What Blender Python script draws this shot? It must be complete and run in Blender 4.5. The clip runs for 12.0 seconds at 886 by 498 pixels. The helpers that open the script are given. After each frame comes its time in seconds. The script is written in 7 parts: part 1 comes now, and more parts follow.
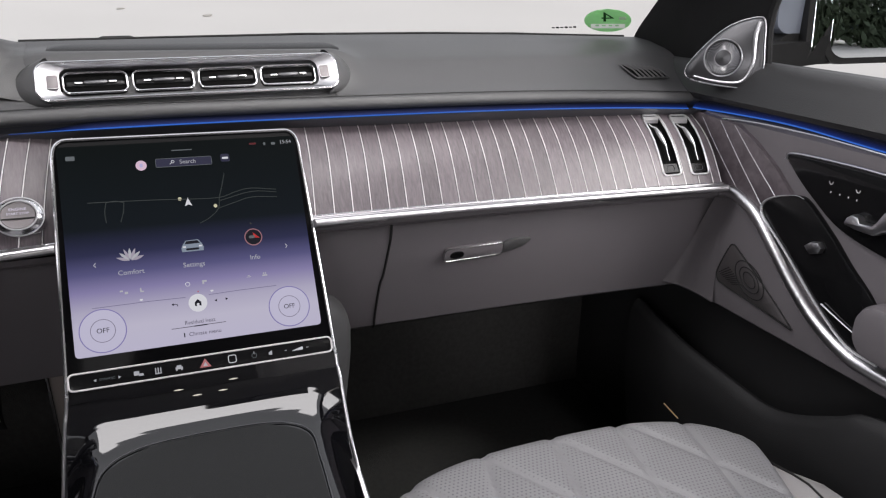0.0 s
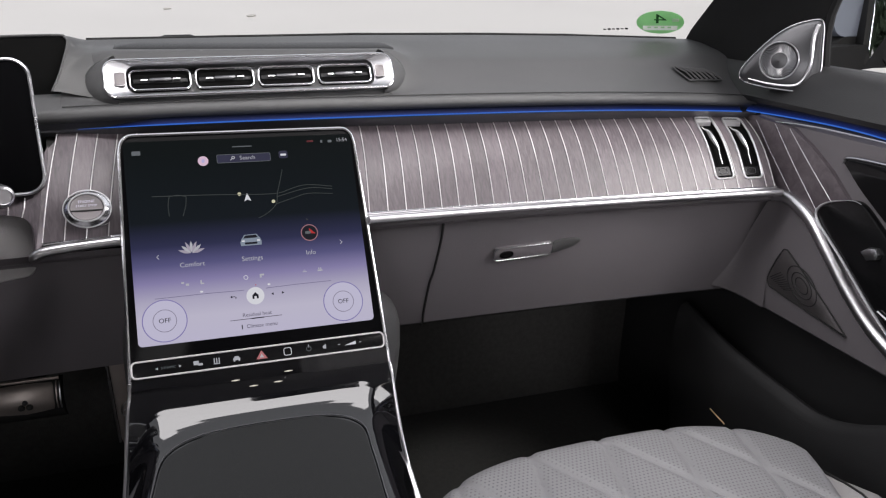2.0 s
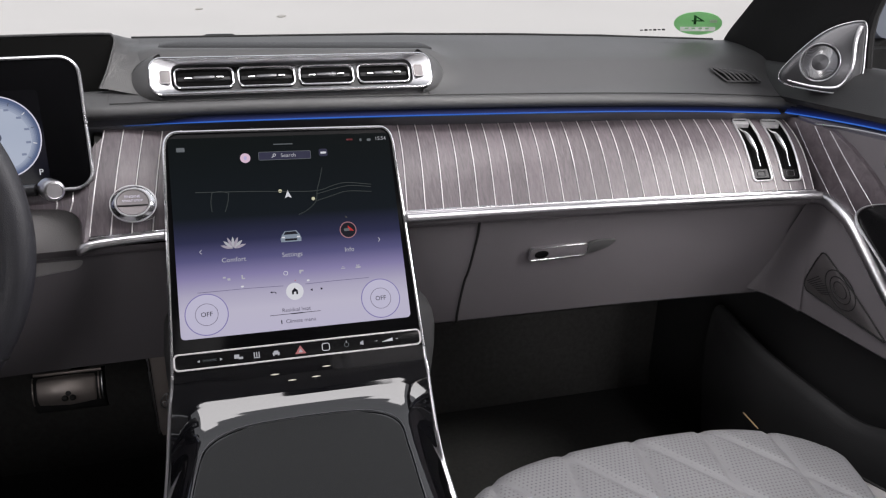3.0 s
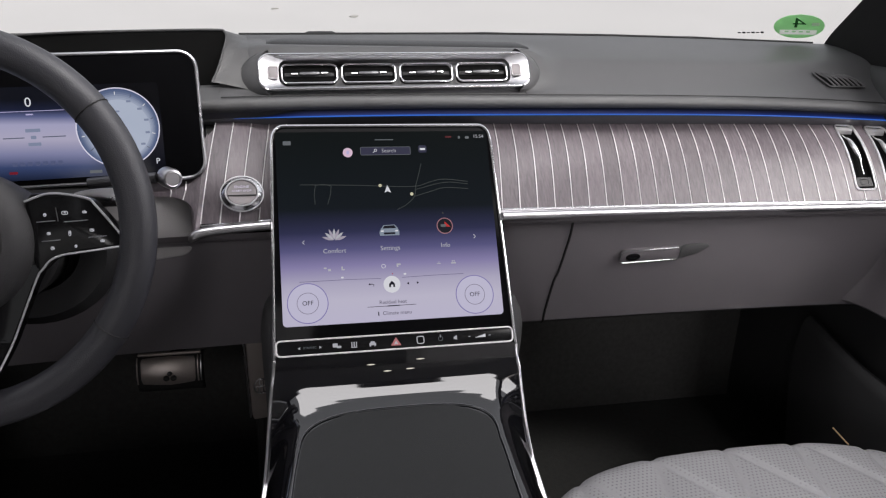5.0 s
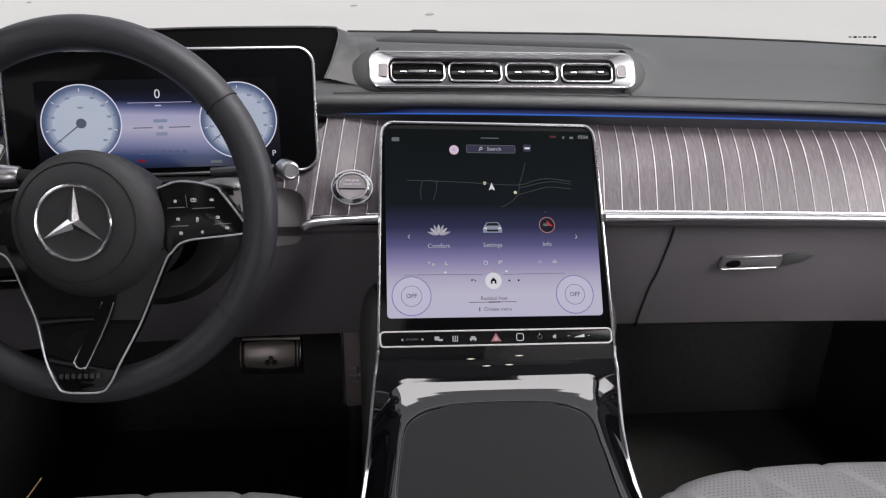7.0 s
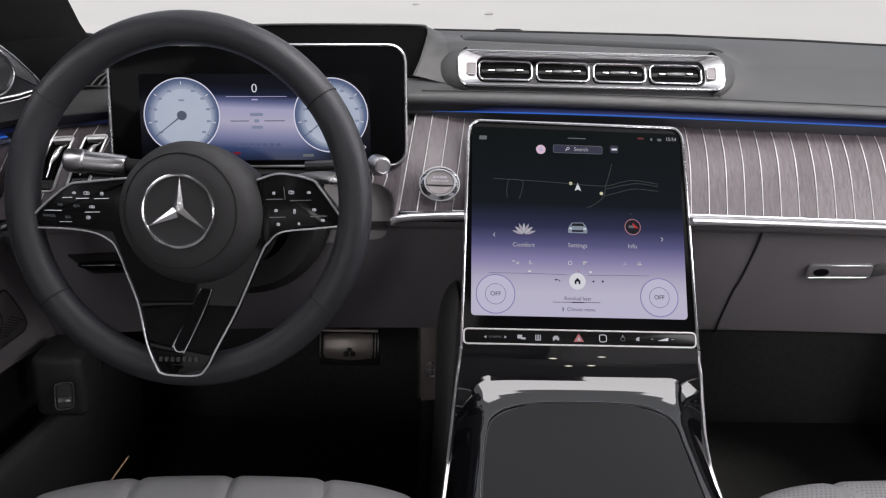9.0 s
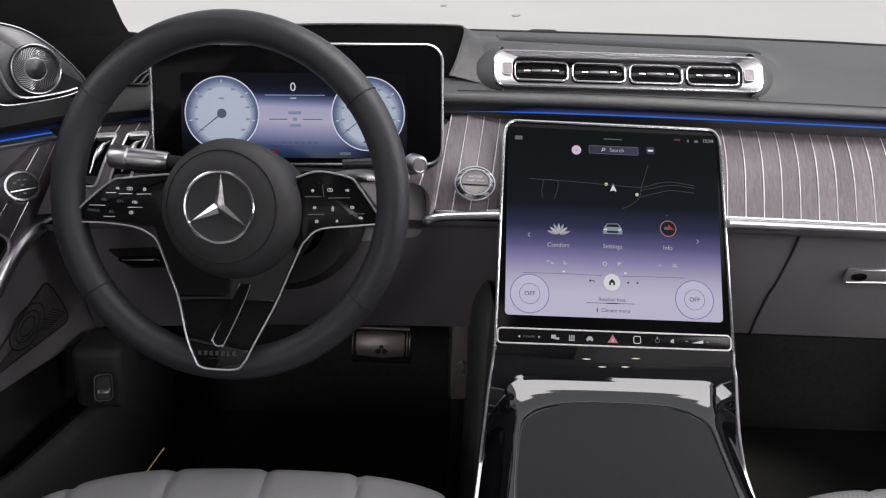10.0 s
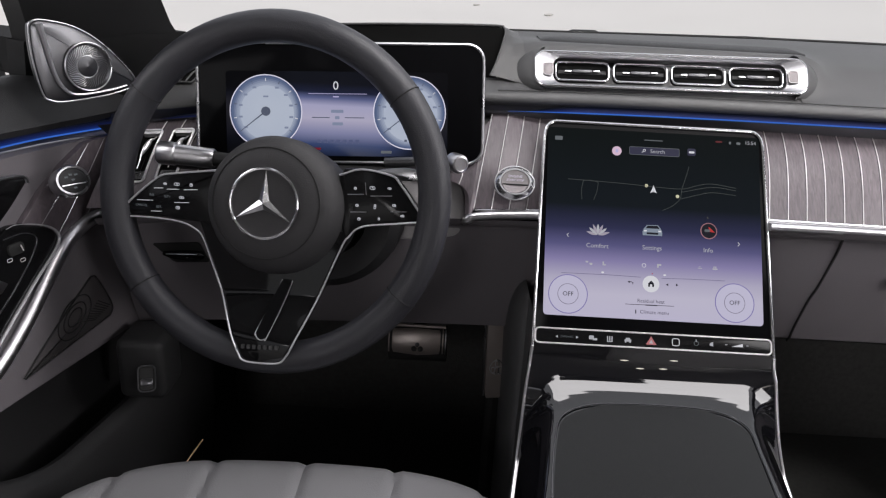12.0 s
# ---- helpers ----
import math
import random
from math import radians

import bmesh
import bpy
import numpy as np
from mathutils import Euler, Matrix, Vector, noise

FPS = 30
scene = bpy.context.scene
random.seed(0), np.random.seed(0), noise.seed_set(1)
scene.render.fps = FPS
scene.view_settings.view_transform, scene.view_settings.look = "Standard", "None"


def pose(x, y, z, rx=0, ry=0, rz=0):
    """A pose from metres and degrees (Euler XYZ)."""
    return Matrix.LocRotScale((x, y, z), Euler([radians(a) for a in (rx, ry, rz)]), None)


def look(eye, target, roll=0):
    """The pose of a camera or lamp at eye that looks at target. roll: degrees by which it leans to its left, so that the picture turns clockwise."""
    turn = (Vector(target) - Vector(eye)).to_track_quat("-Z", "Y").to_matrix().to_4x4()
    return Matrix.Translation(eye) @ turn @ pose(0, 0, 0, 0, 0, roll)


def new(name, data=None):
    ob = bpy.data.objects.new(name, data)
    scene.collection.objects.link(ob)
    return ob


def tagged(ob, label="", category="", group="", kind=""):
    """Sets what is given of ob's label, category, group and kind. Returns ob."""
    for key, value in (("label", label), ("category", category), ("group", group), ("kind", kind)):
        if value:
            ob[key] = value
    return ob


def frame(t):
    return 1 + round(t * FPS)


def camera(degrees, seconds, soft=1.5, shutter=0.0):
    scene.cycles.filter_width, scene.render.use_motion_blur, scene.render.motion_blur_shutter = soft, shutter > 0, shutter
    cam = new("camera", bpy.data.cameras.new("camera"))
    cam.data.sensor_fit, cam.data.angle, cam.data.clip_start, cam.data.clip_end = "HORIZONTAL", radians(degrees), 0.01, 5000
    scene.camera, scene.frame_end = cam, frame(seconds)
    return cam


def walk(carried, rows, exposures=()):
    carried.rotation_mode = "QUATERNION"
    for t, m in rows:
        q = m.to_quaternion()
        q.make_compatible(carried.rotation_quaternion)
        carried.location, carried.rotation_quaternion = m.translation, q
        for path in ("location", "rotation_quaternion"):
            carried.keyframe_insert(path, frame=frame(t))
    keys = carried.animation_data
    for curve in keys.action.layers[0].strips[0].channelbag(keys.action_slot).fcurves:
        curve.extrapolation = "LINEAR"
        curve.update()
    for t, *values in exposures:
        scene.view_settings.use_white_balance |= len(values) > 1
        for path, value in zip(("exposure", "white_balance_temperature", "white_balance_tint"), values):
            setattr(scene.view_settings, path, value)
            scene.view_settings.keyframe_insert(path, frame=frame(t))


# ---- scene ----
cam = camera(61.01, 12.0, soft=1.2)
walk(cam, [
    (0, pose(-0.0442, -0.7389, 1.0567, 70.007, -1.544, -22.162)),
    (0.5, pose(-0.0483, -0.7382, 1.0561, 70.042, -1.569, -21.791)),
    (1, pose(-0.0535, -0.7384, 1.0558, 70.053, -1.602, -21.158)),
    (1.5, pose(-0.0594, -0.7391, 1.0561, 70.024, -1.641, -20.239)),
    (2, pose(-0.0654, -0.7399, 1.0564, 69.993, -1.671, -19.307)),
    (2.5, pose(-0.0724, -0.7401, 1.0561, 69.981, -1.688, -18.287)),
    (3, pose(-0.0808, -0.7409, 1.0556, 69.984, -1.745, -17.320)),
    (5, pose(-0.1215, -0.7391, 1.0537, 69.850, -2.057, -12.388)),
    (5.5, pose(-0.1329, -0.7403, 1.0544, 69.742, -2.135, -10.986)),
    (6, pose(-0.1433, -0.7410, 1.0553, 69.614, -2.179, -9.625)),
    (6.5, pose(-0.1559, -0.7417, 1.0550, 69.551, -2.343, -8.274)),
    (7, pose(-0.1666, -0.7424, 1.0554, 69.461, -2.455, -7.136)),
    (7.5, pose(-0.1766, -0.7434, 1.0548, 69.411, -2.542, -6.045)),
    (9.5, pose(-0.2146, -0.7467, 1.0543, 69.124, -2.901, -2.070)),
    (10, pose(-0.2202, -0.7491, 1.0531, 69.156, -2.921, -1.131)),
    (10.5, pose(-0.2253, -0.7508, 1.0533, 69.095, -2.959, -0.258)),
    (11, pose(-0.2283, -0.7521, 1.0530, 69.074, -2.957, 0.403)),
    (11.5, pose(-0.2311, -0.7529, 1.0532, 69.025, -2.965, 0.865)),
    (12, pose(-0.2330, -0.7539, 1.0542, 68.949, -2.987, 1.137)),
])

# ---- world, light, exposure ----
world = bpy.data.worlds.new("overcast_sky")
scene.world = world
world.use_nodes = True
wn = world.node_tree.nodes
sky = wn.new("ShaderNodeTexSky")
sky.sky_type = "NISHITA"
sky.sun_disc = False
sky.sun_elevation, sky.sun_rotation = radians(48), radians(150)
sky.air_density, sky.dust_density = 1.0, 4.0
sky_mix = wn.new("ShaderNodeMix")
sky_mix.data_type = "RGBA"
sky_mix.inputs["Factor"].default_value = 0.75
sky_mix.inputs["B"].default_value = (9.2, 9.1, 9.4, 1)
world.node_tree.links.new(sky.outputs[0], sky_mix.inputs["A"])
world.node_tree.links.new(sky_mix.outputs["Result"], wn["Background"].inputs[0])
wn["Background"].inputs[1].default_value = 0.12


def lamp(name, kind, m, energy, size=(1, 1), color=(1, 1, 1), angle=0.2):
    data = bpy.data.lights.new(name, kind)
    data.energy, data.color = energy, color
    if kind == "AREA":
        data.shape, data.size, data.size_y = "RECTANGLE", size[0], size[1]
    else:
        data.angle = angle
    ob = new(name, data)
    ob.matrix_world = m
    return ob


lamp("sun", "SUN", look((0, 0, 10), (-1.5, 2.6, 6.2)), 1.0, angle=radians(12), color=(1, 0.97, 0.93))
# area lamps for the openings' daylight; the rear pair is added, at unseen windows
lamp("windshield_daylight", "AREA", look((0.08, -0.080, 1.284), (0.08, -0.080 - 0.59, 1.284 - 0.80)), 4.9, (0.80, 0.30), (1.0, 0.965, 0.975))
lamp("side_daylight_right", "AREA", look((0.78, -0.30, 1.18), (0.0, -0.10, 0.70)), 3.2, (0.50, 0.34), (1.0, 0.965, 0.975))
lamp("side_daylight_left", "AREA", look((-0.655, -0.07, 1.12), (0.0, -0.02, 0.78)), 0.4, (0.20, 0.26), (1.0, 0.965, 0.975))
lamp("rear_daylight_right", "AREA", look((0.77, -1.45, 1.18), (-0.3, -0.6, 0.75)), 12.0, (0.50, 0.30), (1.0, 0.965, 0.975))
lamp("rear_daylight_left", "AREA", look((-0.69, -1.45, 1.16), (0.0, -0.7, 0.80)), 3.2, (0.50, 0.30), (1.0, 0.965, 0.975))
scene.view_settings.exposure = 0.0

# ---- materials ----


def nodes_of(m):
    m.use_nodes = True
    t = m.node_tree
    return t.nodes, t.links, t.nodes["Principled BSDF"]


def surface(name, color, rough=0.5, metal=0.0, var=0.15, scale=6.0, grain=0.0, grain_scale=900.0, coat=0.0, spec=0.5, rough_var=0.08):
    """A surface with large faint variation, and a fine grain relief."""
    m = bpy.data.materials.new(name)
    n, l, b = nodes_of(m)
    b.inputs["Metallic"].default_value = metal
    b.inputs["Specular IOR Level"].default_value = spec
    b.inputs["Coat Weight"].default_value = coat
    b.inputs["Coat Roughness"].default_value = 0.03
    tc = n.new("ShaderNodeTexCoord")
    big = n.new("ShaderNodeTexNoise")
    big.inputs["Scale"].default_value = scale
    big.inputs["Detail"].default_value = 5
    l.new(tc.outputs["Object"], big.inputs["Vector"])
    mix = n.new("ShaderNodeMix")
    mix.data_type = "RGBA"
    mix.inputs["A"].default_value = (*[c * (1 - var) for c in color], 1)
    mix.inputs["B"].default_value = (*[min(1, c * (1 + var)) for c in color], 1)
    l.new(big.outputs["Fac"], mix.inputs["Factor"])
    l.new(mix.outputs["Result"], b.inputs["Base Color"])
    rr = n.new("ShaderNodeMapRange")
    rr.inputs["To Min"].default_value = max(0, rough - rough_var)
    rr.inputs["To Max"].default_value = min(1, rough + rough_var)
    l.new(big.outputs["Fac"], rr.inputs["Value"])
    l.new(rr.outputs["Result"], b.inputs["Roughness"])
    if grain > 0:
        v = n.new("ShaderNodeTexVoronoi")
        v.inputs["Scale"].default_value = grain_scale
        l.new(tc.outputs["Object"], v.inputs["Vector"])
        bump = n.new("ShaderNodeBump")
        bump.inputs["Strength"].default_value = grain
        bump.inputs["Distance"].default_value = 0.0006
        l.new(v.outputs["Distance"], bump.inputs["Height"])
        l.new(bump.outputs["Normal"], b.inputs["Normal"])
    return m


def paper(name, color):
    """Thin printed film that lets daylight through."""
    m = bpy.data.materials.new(name)
    n, l, b = nodes_of(m)
    out = n["Material Output"]
    tr = n.new("ShaderNodeBsdfTranslucent")
    tr.inputs["Color"].default_value = (*color, 1)
    b.inputs["Base Color"].default_value = (*color, 1)
    b.inputs["Roughness"].default_value = 0.6
    mix = n.new("ShaderNodeMixShader")
    mix.inputs[0].default_value = 0.6
    l.new(b.outputs[0], mix.inputs[1])
    l.new(tr.outputs[0], mix.inputs[2])
    l.new(mix.outputs[0], out.inputs["Surface"])
    return m


def emitter(name, color, strength):
    m = bpy.data.materials.new(name)
    n, l, b = nodes_of(m)
    b.inputs["Base Color"].default_value = (*[c * 0.02 for c in color], 1)
    b.inputs["Specular IOR Level"].default_value = 0.12
    b.inputs["Emission Color"].default_value = (*color, 1)
    b.inputs["Emission Strength"].default_value = strength
    b.inputs["Roughness"].default_value = 0.3
    return m


def wood_material():
    m = bpy.data.materials.new("open_pore_walnut")
    n, l, b = nodes_of(m)
    tc = n.new("ShaderNodeTexCoord")
    info = n.new("ShaderNodeObjectInfo")
    shift = n.new("ShaderNodeVectorMath")
    shift.operation = "MULTIPLY_ADD"
    shift.inputs[1].default_value = (1, 1, 1)
    comb = n.new("ShaderNodeCombineXYZ")
    mul = n.new("ShaderNodeMath")
    mul.operation = "MULTIPLY"
    mul.inputs[1].default_value = 37.0
    l.new(info.outputs["Random"], mul.inputs[0])
    l.new(mul.outputs[0], comb.inputs["Y"])
    l.new(mul.outputs[0], comb.inputs["X"])
    l.new(tc.outputs["Object"], shift.inputs[0])
    l.new(comb.outputs[0], shift.inputs[2])
    stretch = n.new("ShaderNodeMapping")
    stretch.inputs["Scale"].default_value = (330, 60, 60)
    l.new(shift.outputs[0], stretch.inputs["Vector"])
    g = n.new("ShaderNodeTexNoise")
    g.inputs["Scale"].default_value = 1.0
    g.inputs["Detail"].default_value = 8
    g.inputs["Roughness"].default_value = 0.65
    g.inputs["Distortion"].default_value = 0.6
    l.new(stretch.outputs[0], g.inputs["Vector"])
    ramp = n.new("ShaderNodeValToRGB")
    ramp.color_ramp.elements[0].position, ramp.color_ramp.elements[1].position = 0.30, 0.72
    ramp.color_ramp.elements[0].color = (0.066, 0.055, 0.0615, 1)
    ramp.color_ramp.elements[1].color = (0.148, 0.124, 0.138, 1)
    l.new(g.outputs["Fac"], ramp.inputs["Fac"])
    tone = n.new("ShaderNodeMapRange")
    tone.inputs["To Min"].default_value, tone.inputs["To Max"].default_value = 0.84, 1.14
    l.new(info.outputs["Random"], tone.inputs["Value"])
    hsv = n.new("ShaderNodeHueSaturation")
    l.new(tone.outputs["Result"], hsv.inputs["Value"])
    l.new(ramp.outputs["Color"], hsv.inputs["Color"])
    l.new(hsv.outputs["Color"], b.inputs["Base Color"])
    b.inputs["Roughness"].default_value = 0.42
    b.inputs["Specular IOR Level"].default_value = 0.5
    bump = n.new("ShaderNodeBump")
    bump.inputs["Strength"].default_value = 0.15
    bump.inputs["Distance"].default_value = 0.0004
    l.new(g.outputs["Fac"], bump.inputs["Height"])
    l.new(bump.outputs["Normal"], b.inputs["Normal"])
    return m


def seat_material():
    """Light grey nappa with rows of fine perforations."""
    m = surface("perforated_grey_nappa", (0.198, 0.196, 0.204), 0.48, var=0.07, scale=9, grain=0.25, grain_scale=700)
    n, l, b = nodes_of(m)
    tc = n.new("ShaderNodeTexCoord")
    sep = n.new("ShaderNodeSeparateXYZ")
    l.new(tc.outputs["Object"], sep.inputs[0])

    def math_node(op, a, c=None):
        k = n.new("ShaderNodeMath")
        k.operation = op
        for i, v in enumerate((a, c)):
            if v is None:
                continue
            if isinstance(v, (int, float)):
                k.inputs[i].default_value = v
            else:
                l.new(v, k.inputs[i])
        return k.outputs[0]
    pitch = 0.0050
    u = math_node("DIVIDE", sep.outputs["X"], pitch)
    v = math_node("DIVIDE", sep.outputs["Y"], pitch)
    row = math_node("MODULO", math_node("FLOOR", math_node("ADD", v, 1000)), 2)
    fu = math_node("SUBTRACT", math_node("FRACT", math_node("ADD", u, math_node("MULTIPLY", row, 0.5))), 0.5)
    fv = math_node("SUBTRACT", math_node("FRACT", math_node("ADD", v, 1000)), 0.5)
    r2 = math_node("ADD", math_node("MULTIPLY", fu, fu), math_node("MULTIPLY", fv, fv))
    attr = n.new("ShaderNodeAttribute")
    attr.attribute_name = "perforated"
    hole = math_node("MULTIPLY", math_node("LESS_THAN", r2, 0.045), attr.outputs["Fac"])
    mix = n.new("ShaderNodeMix")
    mix.data_type = "RGBA"
    mix.inputs["B"].default_value = (0.10, 0.10, 0.105, 1)
    old = b.inputs["Base Color"].links[0].from_socket
    l.new(old, mix.inputs["A"])
    l.new(hole, mix.inputs["Factor"])
    l.new(mix.outputs["Result"], b.inputs["Base Color"])
    return m


def glass_material(name, tint=(0.95, 0.97, 0.97)):
    m = bpy.data.materials.new(name)
    n, l, b = nodes_of(m)
    b.inputs["Base Color"].default_value = (*tint, 1)
    b.inputs["Transmission Weight"].default_value = 1.0
    b.inputs["Roughness"].default_value = 0.0
    b.inputs["IOR"].default_value = 1.08
    return m


PAD = surface("anthracite_leather", (0.075, 0.075, 0.077), 0.50, var=0.10, scale=5, grain=0.2, grain_scale=800)
BLACK_PAD = surface("black_leather", (0.016, 0.016, 0.017), 0.50, var=0.12, scale=6, grain=0.35, grain_scale=800)
TAUPE = surface("taupe_grey_leather", (0.140, 0.129, 0.138), 0.50, var=0.08, scale=5, grain=0.16, grain_scale=900)
LIGHT = surface("light_grey_leather", (0.30, 0.29, 0.29), 0.55, var=0.06, scale=8, grain=0.3)
RIM = surface("dark_wheel_leather", (0.024, 0.024, 0.029), 0.46, var=0.12, scale=12, grain=0.28, grain_scale=1100)
HUB = surface("soft_black_airbag_cover", (0.028, 0.027, 0.029), 0.55, var=0.1, scale=20, grain=0.4, grain_scale=1300)
CHROME = surface("bright_chrome", (0.80, 0.80, 0.82), 0.17, 1.0, var=0.03, scale=20, rough_var=0.04)
SATIN = surface("satin_aluminium", (0.50, 0.50, 0.52), 0.28, 1.0, var=0.04, scale=12, rough_var=0.03)
SPOKE_BLACK = surface("black_spoke_lacquer", (0.005, 0.005, 0.0055), 0.05, var=0.1, scale=9, spec=0.20, rough_var=0.02)
GLOSS = surface("piano_black", (0.004, 0.004, 0.005), 0.05, var=0.1, scale=9, coat=0.7, spec=0.5, rough_var=0.02)
SCREENGLASS = surface("antireflective_black_glass", (0.0035, 0.0035, 0.004), 0.10, var=0.1, scale=9, spec=0.03, rough_var=0.02)
BLACK = surface("matt_black_plastic", (0.018, 0.018, 0.018), 0.6, var=0.2, scale=30, spec=0.3)
DEEP = surface("deep_black_lacquer", (0.006, 0.006, 0.0065), 0.16, var=0.1, scale=9, spec=0.22, rough_var=0.03)
LID = surface("black_lacquer_lid", (0.006, 0.006, 0.006), 0.07, var=0.1, scale=9, spec=0.34, rough_var=0.02)
BRUSHED = surface("brushed_trim_metal", (0.62, 0.61, 0.63), 0.30, 1.0, var=0.04, scale=14, rough_var=0.03)
# darker black for cavities and wells; their inner shade is in the colour
RECESS_BLACK = surface("recess_black", (0.0045, 0.0045, 0.0045), 0.9, var=0.2, scale=60, spec=0.08)
# one black carpet in two tones, evening out lit floor and shaded walls
FLOOR_CARPET = surface("black_carpet_darkened", (0.035, 0.035, 0.034), 0.95, var=0.3, scale=120, grain=0.6, grain_scale=500, spec=0.1)
CARPET = surface("black_carpet_lightened", (0.065, 0.064, 0.062), 0.95, var=0.3, scale=120, grain=0.6, grain_scale=500, spec=0.1)
HEADLINER = surface("charcoal_headliner_cloth", (0.10, 0.097, 0.097), 0.9, var=0.08, scale=60, grain=0.3, grain_scale=600)
TRIM = surface("soft_silver_trim", (0.58, 0.58, 0.60), 0.36, 0.6, var=0.04, scale=20)
HOUSING = surface("vent_housing_metal", (0.39, 0.39, 0.41), 0.38, 1.0, var=0.03, scale=9, rough_var=0.02)
PILLAR = surface("dark_pillar_cloth", (0.011, 0.011, 0.0115), 0.85, spec=0.25, var=0.12, scale=40, grain=0.4, grain_scale=900)
PAINT = surface("silver_blue_paint", (0.42, 0.46, 0.55), 0.25, 0.5, var=0.05, scale=4, coat=0.8)
CONCRETE = surface("pale_concrete", (0.62, 0.60, 0.58), 0.85, var=0.06, scale=0.8, grain=0.2, grain_scale=40)
SPECK = surface("leaf_litter", (0.46, 0.44, 0.41), 0.9)
INLAY = surface("pale_metal_inlay", (0.76, 0.73, 0.74), 0.42, 0.35, var=0.05, scale=60)
VENT_CHROME = surface("vent_chrome", (0.88, 0.87, 0.88), 0.30, 0.8, var=0.03, scale=20)
WOOD = wood_material()
NAPPA = seat_material()
PANE = glass_material("clear_glass")
MIRROR = surface("mirror_glass", (0.75, 0.78, 0.80), 0.01, 1.0, var=0.0, rough_var=0.0)
BLUE = emitter("blue_ambient_light", (0.034, 0.125, 0.52), 1.0)
# the light line's glow on its channel, painted as fading emission steps
BLUE_GLOW = [emitter("blue_glow_band", c, 1.0) for c in ((0.010, 0.032, 0.190), (0.007, 0.019, 0.115), (0.006, 0.012, 0.068), (0.005, 0.008, 0.038), (0.0045, 0.006, 0.020), (0.004, 0.005, 0.010))]
GROOVE = surface("dark_light_channel", (0.07, 0.07, 0.08), 0.5, var=0.05, scale=20)
POCKET = surface("charcoal_door_plastic", (0.022, 0.022, 0.023), 0.55, var=0.12, scale=14, grain=0.3, grain_scale=900, spec=0.4)

# ---- mesh helpers ----


def mesh_of(name, bm, material, smooth=True):
    bmesh.ops.recalc_face_normals(bm, faces=bm.faces)
    me = bpy.data.meshes.new(name)
    bm.to_mesh(me)
    bm.free()
    me.materials.append(material)
    if smooth:
        me.shade_smooth()
        me.set_sharp_from_angle(angle=radians(38))
    return me


def base_of(ob):
    """Where the thing that an object belongs to stands."""
    while ob.parent is not None:
        ob = ob.parent
    return ob.location.copy()


def part(name, bm, material, parent, label=""):
    ob = new(name, mesh_of(name, bm, material))
    ob.parent = parent
    if parent.parent is None:
        ob.matrix_parent_inverse = Matrix.Translation(-base_of(parent))
    return tagged(ob, label)


def lone(name, bm, material, label, category, group="", kind=""):
    return tagged(new(name, mesh_of(name, bm, material)), label, category, group, kind)


def thing(name, label, category, base=(0, 0, 0), group="", kind=""):
    ob = new(name)
    ob.empty_display_size = 0.02
    ob.location = base
    return tagged(ob, label, category, group, kind)


def spline(pts, n=8, closed=False):
    """A smooth line through the points."""
    p = [Vector(q) for q in pts]
    k, out = len(p), []
    for i in range(k if closed else k - 1):
        a = p[i - 1] if closed or i else p[0] * 2 - p[1]
        b, c = p[i], p[(i + 1) % k]
        d = p[(i + 2) % k] if closed or i + 2 < k else p[-1] * 2 - p[-2]
        for s in range(n):
            t = s / n
            out.append(0.5 * (2 * b + (c - a) * t + (2 * a - 5 * b + 4 * c - d) * t * t + (3 * b - a - 3 * c + d) * t ** 3))
    if not closed:
        out.append(p[-1])
    return out


def loft(rings, closed=False, cap=False, bm=None):
    """Quads between rows of points; closed: each row is a loop."""
    bm = bm or bmesh.new()
    vs = [[bm.verts.new(q) for q in r] for r in rings]
    k = len(rings[0])
    for a, b in zip(vs, vs[1:]):
        for i in range(k if closed else k - 1):
            j = (i + 1) % k
            bm.faces.new((a[i], a[j], b[j], b[i]))
    if cap:
        bm.faces.new(vs[0])
        bm.faces.new(vs[-1][::-1])
    return bm


def tube(path, radius, n=10, closed=False, flat=1.0, bm=None):
    """A round bar along a line; radius: a number or a function of 0..1; flat squeezes it across."""
    pts = [Vector(q) for q in path]
    k, rings, ref = len(pts), [], None
    for i, q in enumerate(pts):
        a = pts[i - 1] if (i or closed) else q
        b = pts[(i + 1) % k] if (i + 1 < k or closed) else q
        d = (b - a).normalized()
        if ref is None:
            ref = Vector((0, 0, 1)) if abs(d.z) < 0.9 else Vector((0, 1, 0))
        s = d.cross(ref).normalized()
        ref = s.cross(d).normalized()
        r = radius(i / max(1, k - 1)) if callable(radius) else radius
        rings.append([q + r * (math.cos(w) * s * flat + math.sin(w) * ref) for w in (2 * math.pi * j / n for j in range(n))])
    if closed:
        rings.append(rings[0])
        bm = loft(rings, True, False, bm)
        bmesh.ops.remove_doubles(bm, verts=bm.verts, dist=1e-6)
        return bm
    return loft(rings, True, True, bm)


def rrect(w, h, r, n=5, cx=0.0, cy=0.0):
    out = []
    for sx, sy, a0 in ((1, 1, 0), (-1, 1, 90), (-1, -1, 180), (1, -1, 270)):
        for i in range(n + 1):
            a = radians(a0 + 90 * i / n)
            out.append((cx + sx * (w / 2 - r) + r * math.cos(a), cy + sy * (h / 2 - r) + r * math.sin(a)))
    return out


def circle(r, n=32, cx=0.0, cy=0.0, sq=1.0):
    return [(cx + r * math.cos(2 * math.pi * i / n), cy + r * sq * math.sin(2 * math.pi * i / n)) for i in range(n)]


def smooth2(pts, n=4):
    return [(v.x, v.y) for v in spline([(a, b, 0) for a, b in pts], n, True)]


